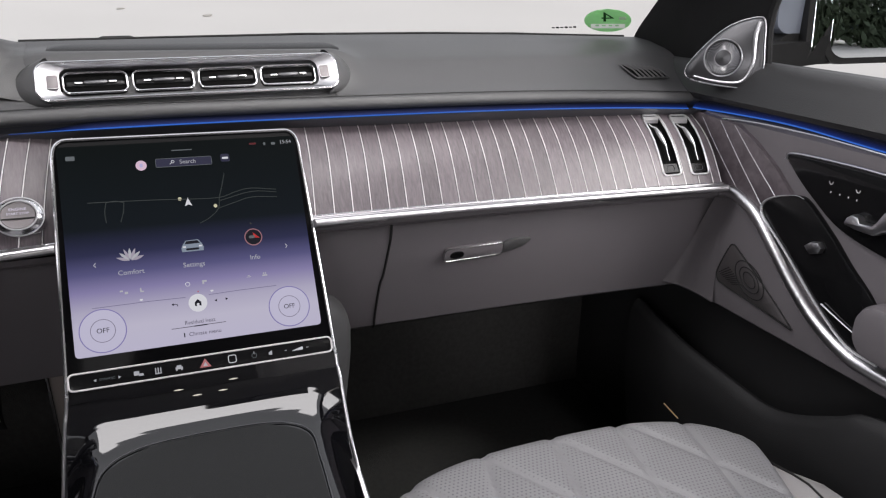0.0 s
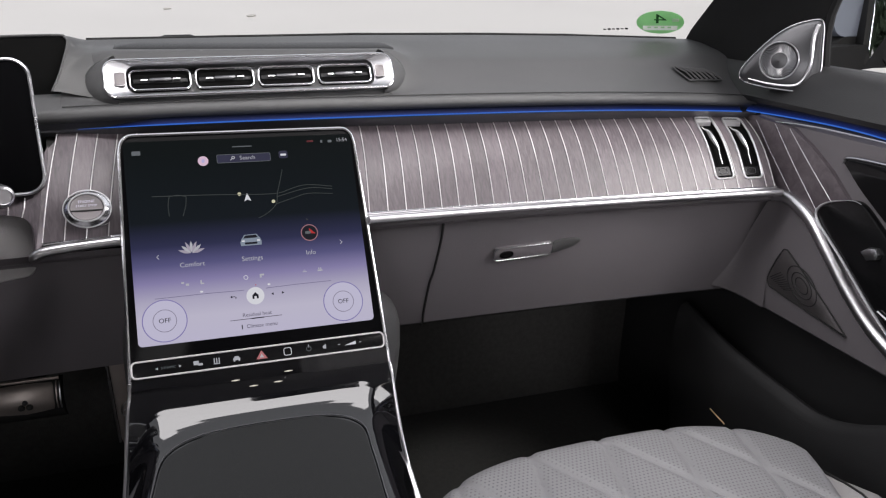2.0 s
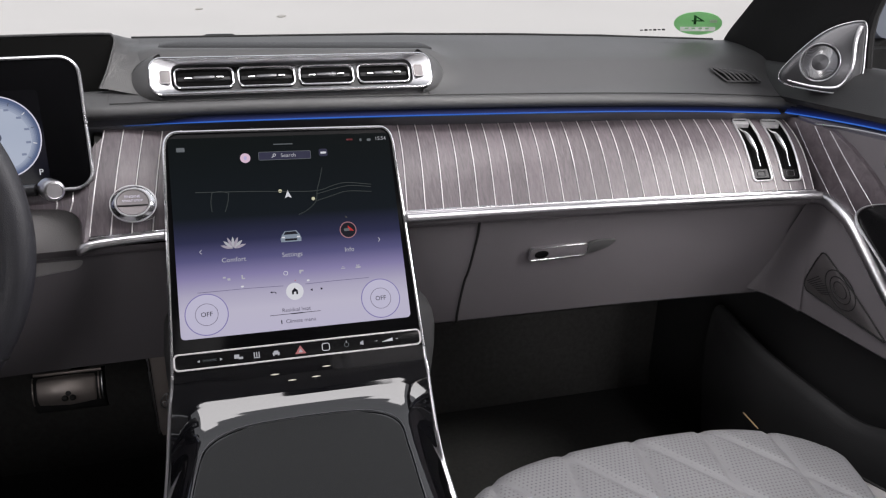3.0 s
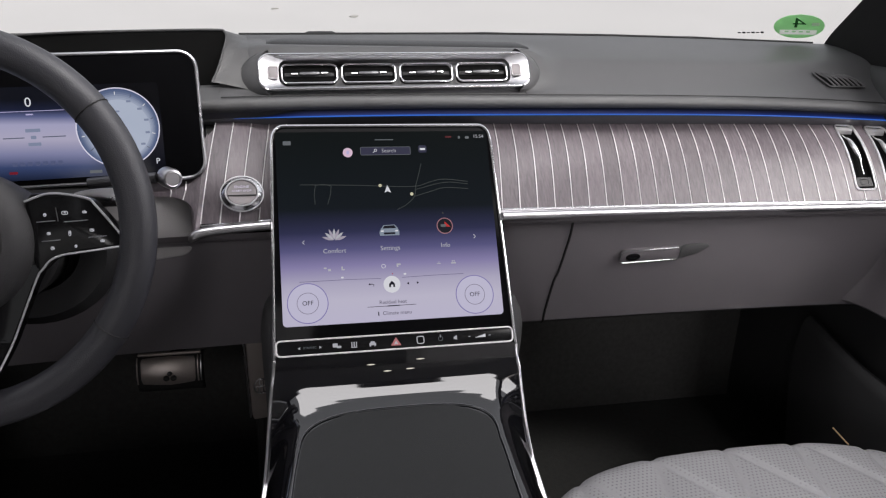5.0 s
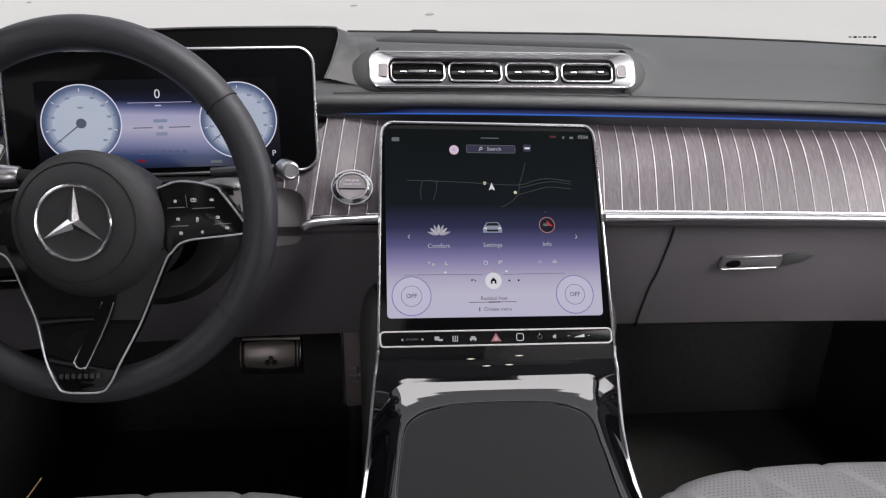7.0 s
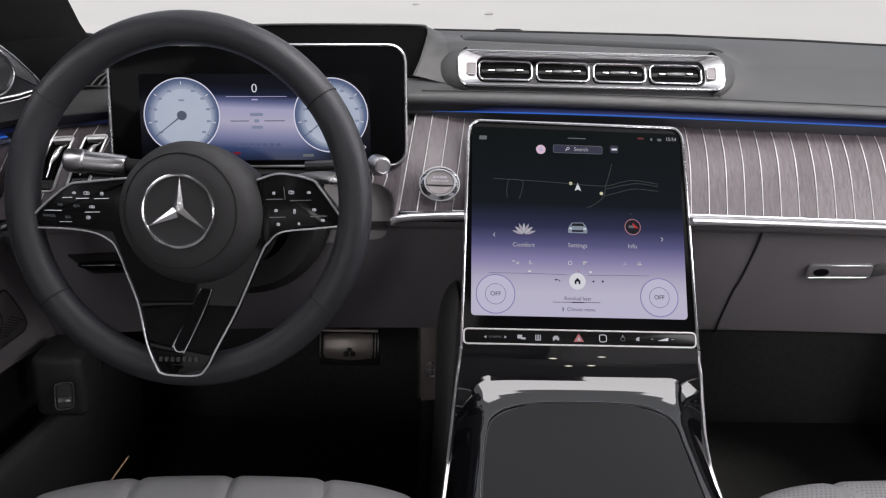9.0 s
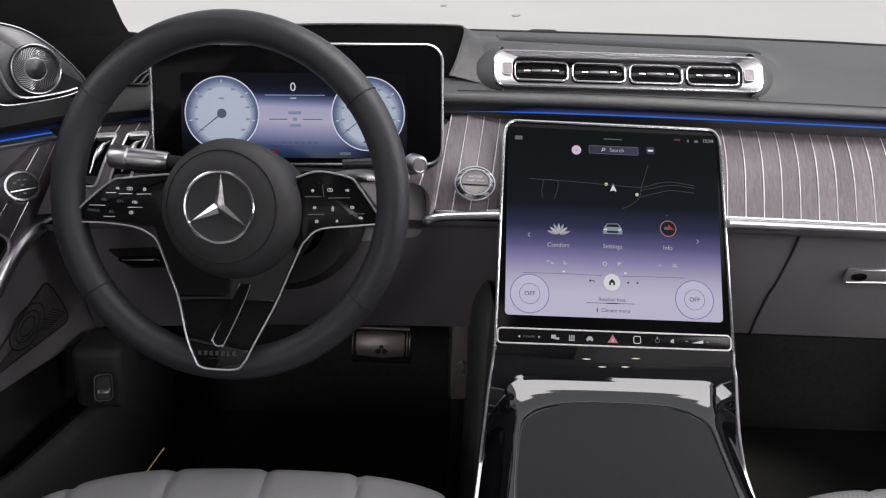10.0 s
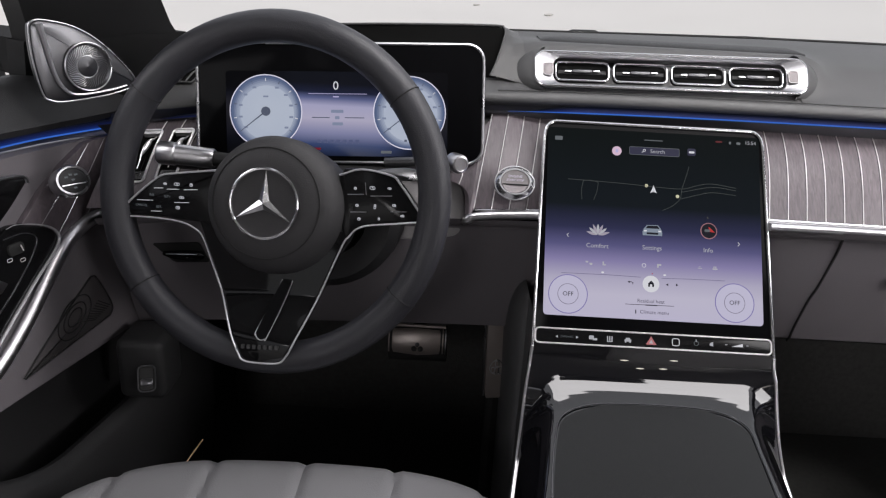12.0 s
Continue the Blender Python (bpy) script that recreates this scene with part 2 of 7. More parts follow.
def plate(pts, z0, z1, at=None, bevel=0.0, bm=None):
    """A flat plate of that outline between z0 and z1 of the frame at, its upper edge eased."""
    bm = bm or bmesh.new()
    at = at or Matrix()
    rows = [(z0, 0.0), (z1 - bevel, 0.0)]
    if bevel:
        rows += [(z1 - 0.3 * bevel, 0.3 * bevel), (z1, bevel)]
    rings = []
    for z, inset in rows:
        ring = []
        k = len(pts)
        for i, p in enumerate(pts):
            a, b = pts[i - 1], pts[(i + 1) % k]
            tx, ty = b[0] - a[0], b[1] - a[1]
            ln = math.hypot(tx, ty) or 1
            ring.append((p[0], p[1], tx / ln, ty / ln))
        sgn = 1 if sum(pts[j - 1][0] * pts[j][1] - pts[j][0] * pts[j - 1][1] for j in range(k)) > 0 else -1
        rings.append([at @ Vector((q[0] - sgn * q[3] * inset, q[1] + sgn * q[2] * inset, z)) for q in ring])
    return loft(rings, True, True, bm)


def frame_ring(pts, z, r, at=None, n=8):
    """A bar that follows a closed outline."""
    at = at or Matrix()
    return tube([at @ Vector((a, b, z)) for a, b in pts], r, n, True)


def disc_stack(rows, n=40, at=None, bm=None):
    """A turned body: rows of (radius, z) in the frame at."""
    at = at or Matrix()
    rings = [[at @ Vector((r * math.cos(2 * math.pi * i / n), r * math.sin(2 * math.pi * i / n), z)) for i in range(n)] for r, z in rows]
    return loft(rings, True, True, bm)


def box(x0, x1, y0, y1, z0, z1, bevel=0.0, at=None):
    bm = bmesh.new()
    bmesh.ops.create_cube(bm, size=1)
    for v in bm.verts:
        v.co = Vector(((x0 + x1) / 2 + v.co.x * (x1 - x0), (y0 + y1) / 2 + v.co.y * (y1 - y0), (z0 + z1) / 2 + v.co.z * (z1 - z0)))
    if bevel:
        bmesh.ops.bevel(bm, geom=bm.edges[:], offset=bevel, segments=3, affect="EDGES", profile=0.5)
    if at is not None:
        bm.transform(at)
    return bm


def text_mesh(words, size, at, material, name, parent, thick=0.0):
    cu = bpy.data.curves.new(name, "FONT")
    cu.body, cu.size, cu.align_x, cu.align_y, cu.extrude = words, size, "CENTER", "CENTER", thick
    cu.resolution_u = 3
    tmp = bpy.data.objects.new("tmp_text", cu)
    me = bpy.data.meshes.new_from_object(tmp)
    bpy.data.objects.remove(tmp)
    me.transform(at)
    me.materials.clear()
    me.materials.append(material)
    ob = new(name, me)
    ob.parent = parent
    if parent.parent is None:
        ob.matrix_parent_inverse = Matrix.Translation(-base_of(parent))
    return ob


TILT = radians(32)


def sp(x, depth, up):
    """A place given along the sloping dashboard plane: across, into it, and up along it."""
    return Vector((x, depth * math.cos(TILT) + up * math.sin(TILT), 0.72 - depth * math.sin(TILT) + up * math.cos(TILT)))


# frame on the sloping plane: x across, y up along it, z towards the cabin
SLOPE = Matrix(((1, 0, 0, 0), (0, math.sin(TILT), -math.cos(TILT), 0), (0, math.cos(TILT), math.sin(TILT), 0.72), (0, 0, 0, 1)))


def lerp(a, b, t):
    return a + (b - a) * t


def ease(t):
    t = min(1, max(0, t))
    return t * t * (3 - 2 * t)


def steps(a, b, n):
    return [a + (b - a) * i / n for i in range(n + 1)]


def sag(x):
    """How far the dashboard's lines drop towards the doors."""
    return -0.010 * abs((x - 0.2) / 0.5) ** 3

# ---- the cabin's shell ----
CARX = 0.04          # the car's middle line
DOOR_R = 0.715       # inner face of the right door


def grid_ground():
    bm = bmesh.new()
    ys = [-150, -40, -12, -5, 0, 4, 8, 14, 30, 150]
    return loft([[Vector((x, y, 0.0)) for x in (-150, -40, -12, -4, 0, 4, 12, 40, 150)] for y in ys], bm=bm)


lone("ground", grid_ground(), CONCRETE, "pale grey concrete yard around the car", "ground", kind="structure")
lone("floor", box(-0.80, 0.88, -1.95, 0.50, 0.20, 0.25), FLOOR_CARPET, "black carpeted car floor", "floor", kind="structure")
lone("wall_front", box(-0.80, 0.88, 0.46, 0.50, 0.255, 0.89), CARPET, "black carpeted bulkhead behind the pedals", "wall", kind="structure")
lone("wall_rear", box(-0.80, 0.88, -1.98, -1.92, 0.20, 1.44), HEADLINER, "charcoal cloth rear end of the cabin", "wall", kind="structure")

# out-of-view walls, added so that gloss surfaces mirror a dark cabin
lone("wall_right", box(0.745, 0.79, -1.18, -0.58, 0.96, 1.44), HEADLINER, "unseen charcoal cloth side wall, added to keep daylight out", "wall", kind="structure")
lone("wall_left", box(-0.71, -0.665, -1.18, -0.19, 0.93, 1.44), HEADLINER, "unseen charcoal cloth side wall, added to keep daylight out", "wall", kind="structure")
lone("wall_rear_right", box(0.745, 0.79, -1.92, -1.72, 0.96, 1.44), HEADLINER, "charcoal cloth rear pillar", "wall", kind="structure")
lone("wall_rear_left", box(-0.71, -0.665, -1.92, -1.72, 0.93, 1.44), HEADLINER, "charcoal cloth rear pillar", "wall", kind="structure")
lone("wall_side_right", box(0.775, 0.80, -0.05, 0.50, 0.25, 0.93), CARPET, "black carpeted side of the footwell", "wall", kind="structure")
lone("wall_side_left", box(-0.76, -0.735, -0.05, 0.50, 0.25, 0.90), CARPET, "black carpeted side of the footwell", "wall", kind="structure")
# hidden board, added to block daylight leaking over the bulkhead
lone("wall_front_shelf", box(-0.80, 0.88, 0.235, 0.50, 0.866, 0.884), BLACK, "unseen black board, added to keep daylight out of the footwell", "wall", kind="structure")


lone("ceiling", box(-0.60, 0.68, -1.92, -0.25, 1.405, 1.45), HEADLINER, "charcoal cloth headliner", "ceiling", kind="structure")


def cowl_y(x):
    """Where the dashboard top meets the windshield."""
    pts = ((-0.70, 0.20), (-0.45, 0.25), (-0.2, 0.28), (0.0, 0.335), (0.2, 0.385), (0.4, 0.400), (0.55, 0.385), (0.78, 0.315))
    for (a, ya), (b, yb) in zip(pts, pts[1:]):
        if x <= b:
            t = min(1, max(0, (x - a) / (b - a)))
            return lerp(ya, yb, t)
    return pts[-1][1]


def shield_point(x, t):
    """Place on the windshield: t = 0 at the dashboard, 1 at the roof."""
    half = lerp(0.70, 0.56, t)
    k = (x - CARX) / 0.70
    low = Vector((x, cowl_y(x) + 0.012, 0.962))
    top = Vector((CARX + k * half, -0.22 - 0.05 * k * k, 1.41))
    return low.lerp(top, t) + Vector((0, 0.03, 0.02)) * math.sin(math.pi * t)


window_1 = thing("window_1", "raked windshield of clear glass", "windshield", (CARX, 0.35, 0.96), kind="structure")
pane = part("pane", loft([[shield_point(x, t) for x in steps(-0.64, 0.74, 24)] for t in steps(0, 1, 10)]), PANE, window_1)
pane.visible_shadow = False
part("frit_band", loft([[shield_point(x, t) + Vector((0, -0.002, 0.0)) for x in steps(-0.48, 0.76, 40)] for t in (-0.02, 0.0, 0.012)]), BLACK, window_1, "black printed edge band")
wiper = thing("wiper", "black wiper arm parked at the windshield's foot", "wiper", (0.0, 0.37, 0.972))
part("blade", tube([Vector((x, cowl_y(x) + 0.020, 0.9662)) for x in steps(-0.080, -0.026, 10)], lambda t: 0.0015 + 0.0035 * min(1, 5 * t, 5 * (1 - t)), 8), BLACK, wiper)


part("foot_line", tube([Vector((x, cowl_y(x) + 0.006, 0.9705)) for x in steps(-0.16, 0.72, 40)], 0.0016, 6), BLACK, wiper, "thin black rubber line")


def mirrored(bm, left):
    if left:
        bm.transform(Matrix.Translation((2 * CARX, 0, -0.028)) @ Matrix.Diagonal((-1, 1, 1, 1)))
    return bm


def pillar(left):
    if left:
        line_a = [Vector((-0.555, 0.34, 0.872)), Vector((-0.5653, 0.30, 0.9076)), Vector((-0.577, 0.25, 0.9475)), Vector((-0.584, 0.18, 0.9923)), Vector((-0.505, -0.28, 1.385))]
        line_b = [Vector((-0.700, 0.10, 0.860)), Vector((-0.6907, 0.06, 0.9049)), Vector((-0.6782, 0.04, 0.9492)), Vector((-0.6549, 0.0, 0.9968)), Vector((-0.560, -0.33, 1.385))]
        rows = []
        for a, b in zip(spline(line_a, 6), spline(line_b, 6)):
            m = (a + b) / 2 + Vector((0.012, -0.012, 0.004))
            c = Vector((-0.03, 0.02, 0.0))
            rows.append([a, a.lerp(m, 0.5) + Vector((0.005, -0.004, 0)), m, m.lerp(b, 0.5) + Vector((0.005, -0.004, 0)), b, b + c, a + c])
        return loft(rows, True, True)
    line_a = [Vector((0.765, 0.40, 0.88)), Vector((0.735, 0.335, 0.965)), Vector((0.712, 0.25, 1.031)), Vector((0.65, 0.0, 1.21)), Vector((0.585, -0.28, 1.41))]
    line_b = [Vector((0.752, 0.10, 0.90)), Vector((0.750, 0.055, 0.95)), Vector((0.744, 0.052, 1.04)), Vector((0.70, -0.11, 1.22)), Vector((0.64, -0.33, 1.41))]
    rows = []
    for a, b in zip(spline(line_a, 6), spline(line_b, 6)):
        m = (a + b) / 2 + Vector((-0.012, -0.012, 0.004))
        c = Vector((0.03, 0.02, 0.0))
        rows.append([a, a.lerp(m, 0.5) + Vector((-0.005, -0.004, 0)), m, m.lerp(b, 0.5) + Vector((-0.005, -0.004, 0)), b, b + c, a + c])
    return mirrored(loft(rows, True, True), left)


lone("pillar_right", pillar(False), PILLAR, "windshield pillar lined with dark grey cloth", "pillar", kind="structure")
lone("pillar_left", pillar(True), PILLAR, "windshield pillar lined with dark grey cloth", "pillar", kind="structure")

# frame on the right door: x along the car, y up, z into the cabin
DOORFRAME = Matrix(((0, 0, -1, DOOR_R), (1, 0, 0, 0), (0, 1, 0, 0), (0, 0, 0, 1)))


# the left door, seen from the right door's measures: along the car, up, and into the cabin
DU, DV = Vector((0.1985, 1.0589, -0.0578)), Vector((-0.0542, -0.0219, 0.9488))
DN = DU.cross(DV).normalized()
LEFT_DOOR = Matrix(((DU.x, DV.x, DN.x, -0.6098), (DU.y, DV.y, DN.y, 0.0458), (DU.z, DV.z, DN.z, 0.0095), (0, 0, 0, 1))) @ DOORFRAME.inverted()


def band(rows, y0, y1, n=14, bend=None):
    """A door band: rows of (x, z), drawn out along the car."""
    out = []
    for y in steps(y1, y0, n):
        dx, dz = bend(y) if bend else (0, 0)
        out.append([Vector((x + dx, y, z + dz)) for x, z in rows])
    return loft(out)


GLOW_LINE = [(0.150, 0.884), (0.06, 0.889), (-0.04, 0.8915), (-0.17, 0.886), (-0.6, 0.867), (-1.2, 0.857)]


def door(left):
    name = "door_2" if left else "door_1"
    d = thing(name, "car door lined in taupe and black leather with chrome trim", "car door", (2 * CARX - DOOR_R if left else DOOR_R, -0.2, 0.30), kind="structure")

    def add(n, bm, m, parent=None, label=""):
        if left:
            bm.transform(LEFT_DOOR)
        return part(n, bm, m, parent or d, label)

    rear = -0.80 if left else -1.9

    def line(pts, w=0.004, n=6):
        pts = [p for p in pts if p[0] >= rear]
        return [DOORFRAME @ Vector((a, b, w)) for a, b in [(v.x, v.y) for v in spline([(p[0], p[1], 0) for p in pts], n)]]
    add("sill_pad", band([(0.80, 0.945), (0.775, 0.957), (0.745, 0.958), (0.728, 0.948), (0.716, 0.925), (0.708, 0.908), (0.712, 0.901), (0.727, 0.899)], rear, 0.30), BLACK_PAD, None, "black leather sill roll")
    add("light_strip", tube(line(GLOW_LINE, -0.006), 0.0009, 8), BLUE, None, "glowing blue light line")
    # painted glow above the door's light line, dimmer band by band
    for k, m in enumerate(BLUE_GLOW):
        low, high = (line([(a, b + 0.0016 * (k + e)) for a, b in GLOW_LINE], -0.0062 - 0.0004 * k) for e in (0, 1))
        add("glow_band", loft([low, high]), m, None, "blue glow of the light line, painted in bands")
    add("strip_groove", band([(0.727, 0.899), (0.733, 0.893), (0.722, 0.884)], rear, 0.155), GROOVE, None, "dark light channel")
    add("middle_panel", band([(0.722, 0.884), (0.717, 0.880), (0.716, 0.80), (0.716, 0.775), (0.712, 0.700), (0.713, 0.640), (0.716, 0.618), (0.730, 0.609), (0.760, 0.606)], rear, 0.165), TAUPE, None, "taupe grey leather panel")
    add("piping", tube(line([(0.115, 0.8755), (0.04, 0.884), (-0.05, 0.887), (-0.174, 0.8845), (-0.6, 0.865)], 0.0), 0.0012, 6), SATIN, None, "thin metal line")
    add("pocket", band([(0.760, 0.606), (0.768, 0.54), (0.770, 0.45), (0.770, 0.30), (0.775, 0.245)], rear, 0.458), POCKET, None, "charcoal plastic recess behind the map pocket")
    lip = [(0.20, 0.560), (0.10, 0.537), (0.0395, 0.530), (-0.0387, 0.525), (-0.0929, 0.5235), (-0.1385, 0.5365), (-0.1997, 0.5712), (-0.2261, 0.588), (-0.28, 0.598), (-0.40, 0.60), (-0.80, 0.60)] + ([] if left else [(-1.9, 0.60)])
    shell = []
    for v in spline([(a, b, 0) for a, b in lip], 5):
        shell.append([Vector((0.725, v.x, v.y - 0.014)), Vector((0.714, v.x, v.y - 0.002)), Vector((0.706, v.x, v.y)), Vector((0.699, v.x, v.y - 0.004)), Vector((0.694, v.x, v.y - 0.016)), Vector((0.690, v.x, v.y - 0.05)), Vector((0.694, v.x, v.y - 0.13)), Vector((0.715, v.x, 0.30)), Vector((0.735, v.x, 0.245))])
    add("map_pocket", loft(shell), POCKET, None, "charcoal plastic map pocket with a rounded lip")
    # wood wedge with metal inlays
    wedge = [(0.146, 0.884), (0.085, 0.8805), (0.045, 0.878), (0.010, 0.862), (-0.030, 0.838), (-0.0643, 0.8102), (-0.050, 0.790), (-0.018, 0.778), (0.025, 0.787), (0.0504, 0.7851), (0.0818, 0.8239), (0.1128, 0.8583)]
    wood = add("wood_wedge", plate(wedge, -0.004, 0.006, DOORFRAME, 0.002), WOOD, None, "dark walnut veneer")
    for p, q in (((0.1136, 0.877), (0.0233, 0.7905)), ((0.0769, 0.8785), (-0.0212, 0.7830)), ((0.0494, 0.8770), (-0.0433, 0.7990))):
        add("inlay", tube(line([p, ((p[0] + q[0]) / 2 + 0.006, (p[1] + q[1]) / 2 + 0.004), q], 0.0060), 0.0004, 6), SATIN, wood, "pale metal inlay")
    # black control panel with its chrome edge
    panel = smooth2([(-0.050, 0.858), (-0.12, 0.862), (-0.20, 0.862), (-0.36, 0.855), (-0.37, 0.78), (-0.25, 0.772), (-0.150, 0.786), (-0.095, 0.815), (-0.058, 0.843)], 4)
    cp = add("control_panel", plate(panel, -0.002, 0.006, DOORFRAME, 0.002), DEEP, None, "gloss black seat control panel")
    add("edge", tube(line([(-0.046, 0.852), (-0.056, 0.861), (-0.12, 0.8645), (-0.20, 0.8645), (-0.36, 0.857)], 0.006), 0.0016, 8), SATIN, cp, "satin metal edge")
    for u, v in ((-0.1179, 0.8391), (-0.1552, 0.8384)):
        add("symbol", tube(line([(u + 0.0024, v + 0.0020), (u + 0.0008, v - 0.0008), (u - 0.0022, v - 0.0006), (u - 0.0030, v + 0.0024)], 0.0062, 3), 0.00055, 5), INLAY, cp, "white printed symbol")
    for u, v in ((-0.1204, 0.829), (-0.1331, 0.829), (-0.1449, 0.8289), (-0.1563, 0.8287)):
        add("symbol", plate(rrect(0.0013, 0.0022, 0.0004, 2, u, v), 0.0055, 0.0064, DOORFRAME), INLAY, cp, "white printed symbol")
    lever = [(-0.1524, 0.8023), (-0.1547, 0.8086), (-0.161, 0.8139), (-0.1699, 0.8133), (-0.1731, 0.8076), (-0.188, 0.8089), (-0.1925, 0.8147), (-0.1995, 0.8276), (-0.24, 0.835), (-0.24, 0.815), (-0.2018, 0.805), (-0.1983, 0.8013), (-0.192, 0.7981), (-0.1775, 0.7978), (-0.1675, 0.7979), (-0.1544, 0.7995)]
    add("door_handle", plate(lever, 0.006, 0.0165, DOORFRAME, 0.0032), SATIN, cp, "satin metal door handle")
    # grab recess, chrome spear, armrest
    recess = smooth2([(-0.0232, 0.7798), (-0.0259, 0.7896), (-0.0368, 0.7985), (-0.0541, 0.8058), (-0.074, 0.8113), (-0.0861, 0.8103), (-0.1028, 0.8007), (-0.1366, 0.7756), (-0.1666, 0.7509), (-0.205, 0.722), (-0.225, 0.690), (-0.225, 0.662), (-0.185, 0.659), (-0.137, 0.688), (-0.0954, 0.7208), (-0.0654, 0.7443), (-0.0325, 0.7684)], 4)
    gr = add("grab_recess", plate(recess, -0.002, 0.007, DOORFRAME, 0.003), DEEP, None, "gloss black grab recess")
    add("edge", tube(line([(-0.086, 0.8108), (-0.074, 0.8118), (-0.054, 0.8065), (-0.0365, 0.799), (-0.0252, 0.790), (-0.0225, 0.7798), (-0.0320, 0.7678), (-0.065, 0.7436), (-0.095, 0.7200), (-0.137, 0.687), (-0.185, 0.658), (-0.228, 0.653)], 0.0075), lambda t: 0.0004 + 0.0012 * ease((t - 0.1) / 0.35), 8), TRIM, gr, "chrome edge")
    add("button", plate([(-0.1041, 0.7571), (-0.1132, 0.7651), (-0.1239, 0.7675), (-0.1296, 0.7611), (-0.1271, 0.7542), (-0.1142, 0.7491)], 0.007, 0.015, DOORFRAME, 0.003), SATIN, gr, "satin window switch")
    if left:
        knob = add("mirror_switch", plate(rrect(0.020, 0.013, 0.005, 4, -0.0805, 0.7870), 0.006, 0.0095, DOORFRAME, 0.0015), BLACK, gr, "black mirror adjuster")
        add("mark", tube(line([(-0.0765, 0.7905), (-0.0745, 0.7835)], 0.0105), 0.0007, 5), INLAY, gr, "white mark")
        for u, v in ((-0.0905, 0.7775), (-0.0750, 0.7725)):
            add("symbol", frame_ring(rrect(0.006, 0.0035, 0.001, 2, u, v), 0.0078, 0.0004, DOORFRAME, 4), INLAY, gr, "white printed symbol")
        add("panel_seam", tube(line([(-0.092, 0.801), (-0.066, 0.800), (-0.052, 0.790), (-0.062, 0.772), (-0.100, 0.738), (-0.150, 0.704)], 0.0072), 0.0006, 5), SATIN, gr, "fine seam of the switch panel")
    add("fin", tube(line([(-0.142, 0.694), (-0.175, 0.683), (-0.212, 0.672)], 0.009), lambda t: 0.0013 * (1 - 0.6 * t), 6), SATIN, gr, "bright metal fin")
    add("spear", tube(line([(0.058, 0.783), (0.040, 0.787), (0.018, 0.784), (-0.014, 0.770), (-0.051, 0.738), (-0.093, 0.700), (-0.137, 0.668), (-0.183, 0.648), (-0.23, 0.642), (-0.40, 0.640), (-0.9, 0.645)], 0.006), 0.0085, 14), BRUSHED, None, "polished chrome spear")
    arm = rrect(0.42, 0.066, 0.028, 8, -0.410, 0.695)
    add("armrest", plate(arm, -0.002, 0.030, DOORFRAME, 0.010), TAUPE, None, "padded taupe armrest")
    # triangular speaker grille
    tri = smooth2([(0.023, 0.712), (0.017, 0.7155), (0.008, 0.712), (-0.045, 0.6805), (-0.099, 0.6445), (-0.102, 0.641), (-0.096, 0.6405), (-0.03, 0.648), (0.026, 0.6535), (0.036, 0.6565), (0.0405, 0.666), (0.033, 0.690)], 3)
    spk = add("speaker_grille", plate(tri, -0.002, 0.005, DOORFRAME, 0.002), GRILLE, None, "taupe metal speaker grille")
    add("border", frame_ring(tri, 0.0046, 0.0011, DOORFRAME, 6), BLACK, spk, "dark border gap")
    for r in (0.0275, 0.0185, 0.0115):
        add("ring", frame_ring([(-0.0215 + 1.12 * r * c * 0.846 - 0.70 * r * s * 0.534, 0.6775 + 1.12 * r * c * 0.534 + 0.70 * r * s * 0.846) for c, s in circle(1.0, 34)], 0.0052, 0.0008, DOORFRAME, 6), BLACK, spk, "dark pressed ring")
    for k in range(9):
        u = 0.036 - 0.0035 * k
        add("slot", tube(line([(u - 0.018, 0.712 - 0.002 * k - 0.030), (u, 0.668 - 0.001 * k)], 0.0052), 0.0006, 5), BLACK, spk)
    return d


GRILLE = surface("grille_metal", (0.20, 0.185, 0.19), 0.38, 0.8, var=0.1, scale=50, grain=0.4, grain_scale=1500)


door(False)
door(True)


def tweeter(at, out, ridge, centre, side):
    """A dished triangular corner speaker; outlines in its own sloping plane."""
    o = at.translation
    t = thing("tweeter", "satin metal corner tweeter with a spiral grille", "speaker", tuple(o - Vector((0, 0, 0.035))), group="corner tweeters")
    out = smooth2(out, 4)
    part("body", plate(out, -0.022 if side > 0 else -0.006, 0.004, at, 0.006), SATIN_DARK, t, "dark satin metal dish")
    part("rim", frame_ring(out, 0.0012, 0.0009, at), SATIN, t, "bright metal rim")
    line = [at @ Vector((v.x, v.y, 0.0048)) for v in spline([(a, b, 0) for a, b in ridge], 6)]
    part("ridge", tube(line, lambda s: 0.0028 * (1 - 0.8 * s) + 0.0005, 8), SATIN, t, "polished ridge")
    m = at @ Matrix.Translation((centre[0], centre[1], 0.004))
    part("cone", disc_stack([(0.0250, -0.003), (0.0250, 0.003), (0.0236, 0.0042), (0.0214, 0.0012), (0.0120, 0.0008), (0.0105, 0.0014), (0.004, 0.0010), (0.0006, 0.0022)], 40, m), SATIN_DARK, t, "turned metal cone")
    part("ring", frame_ring(circle(0.0242, 40), 0.0038, 0.0009, m), SATIN, t, "bright ring")
    part("ring", frame_ring(circle(0.0110, 30), 0.0014, 0.0005, m), SATIN, t, "inner ring")
    for k in range(44):
        a0 = 2 * math.pi * k / 44
        pts = [m @ Vector((r * math.cos(side * (a0 + 1.0 * (r / 0.02))), r * math.sin(side * (a0 + 1.0 * (r / 0.02))), 0.0014)) for r in steps(0.0115, 0.0212, 4)]
        part("vane", tube(pts, 0.00042, 4), SATIN, t)
    return t


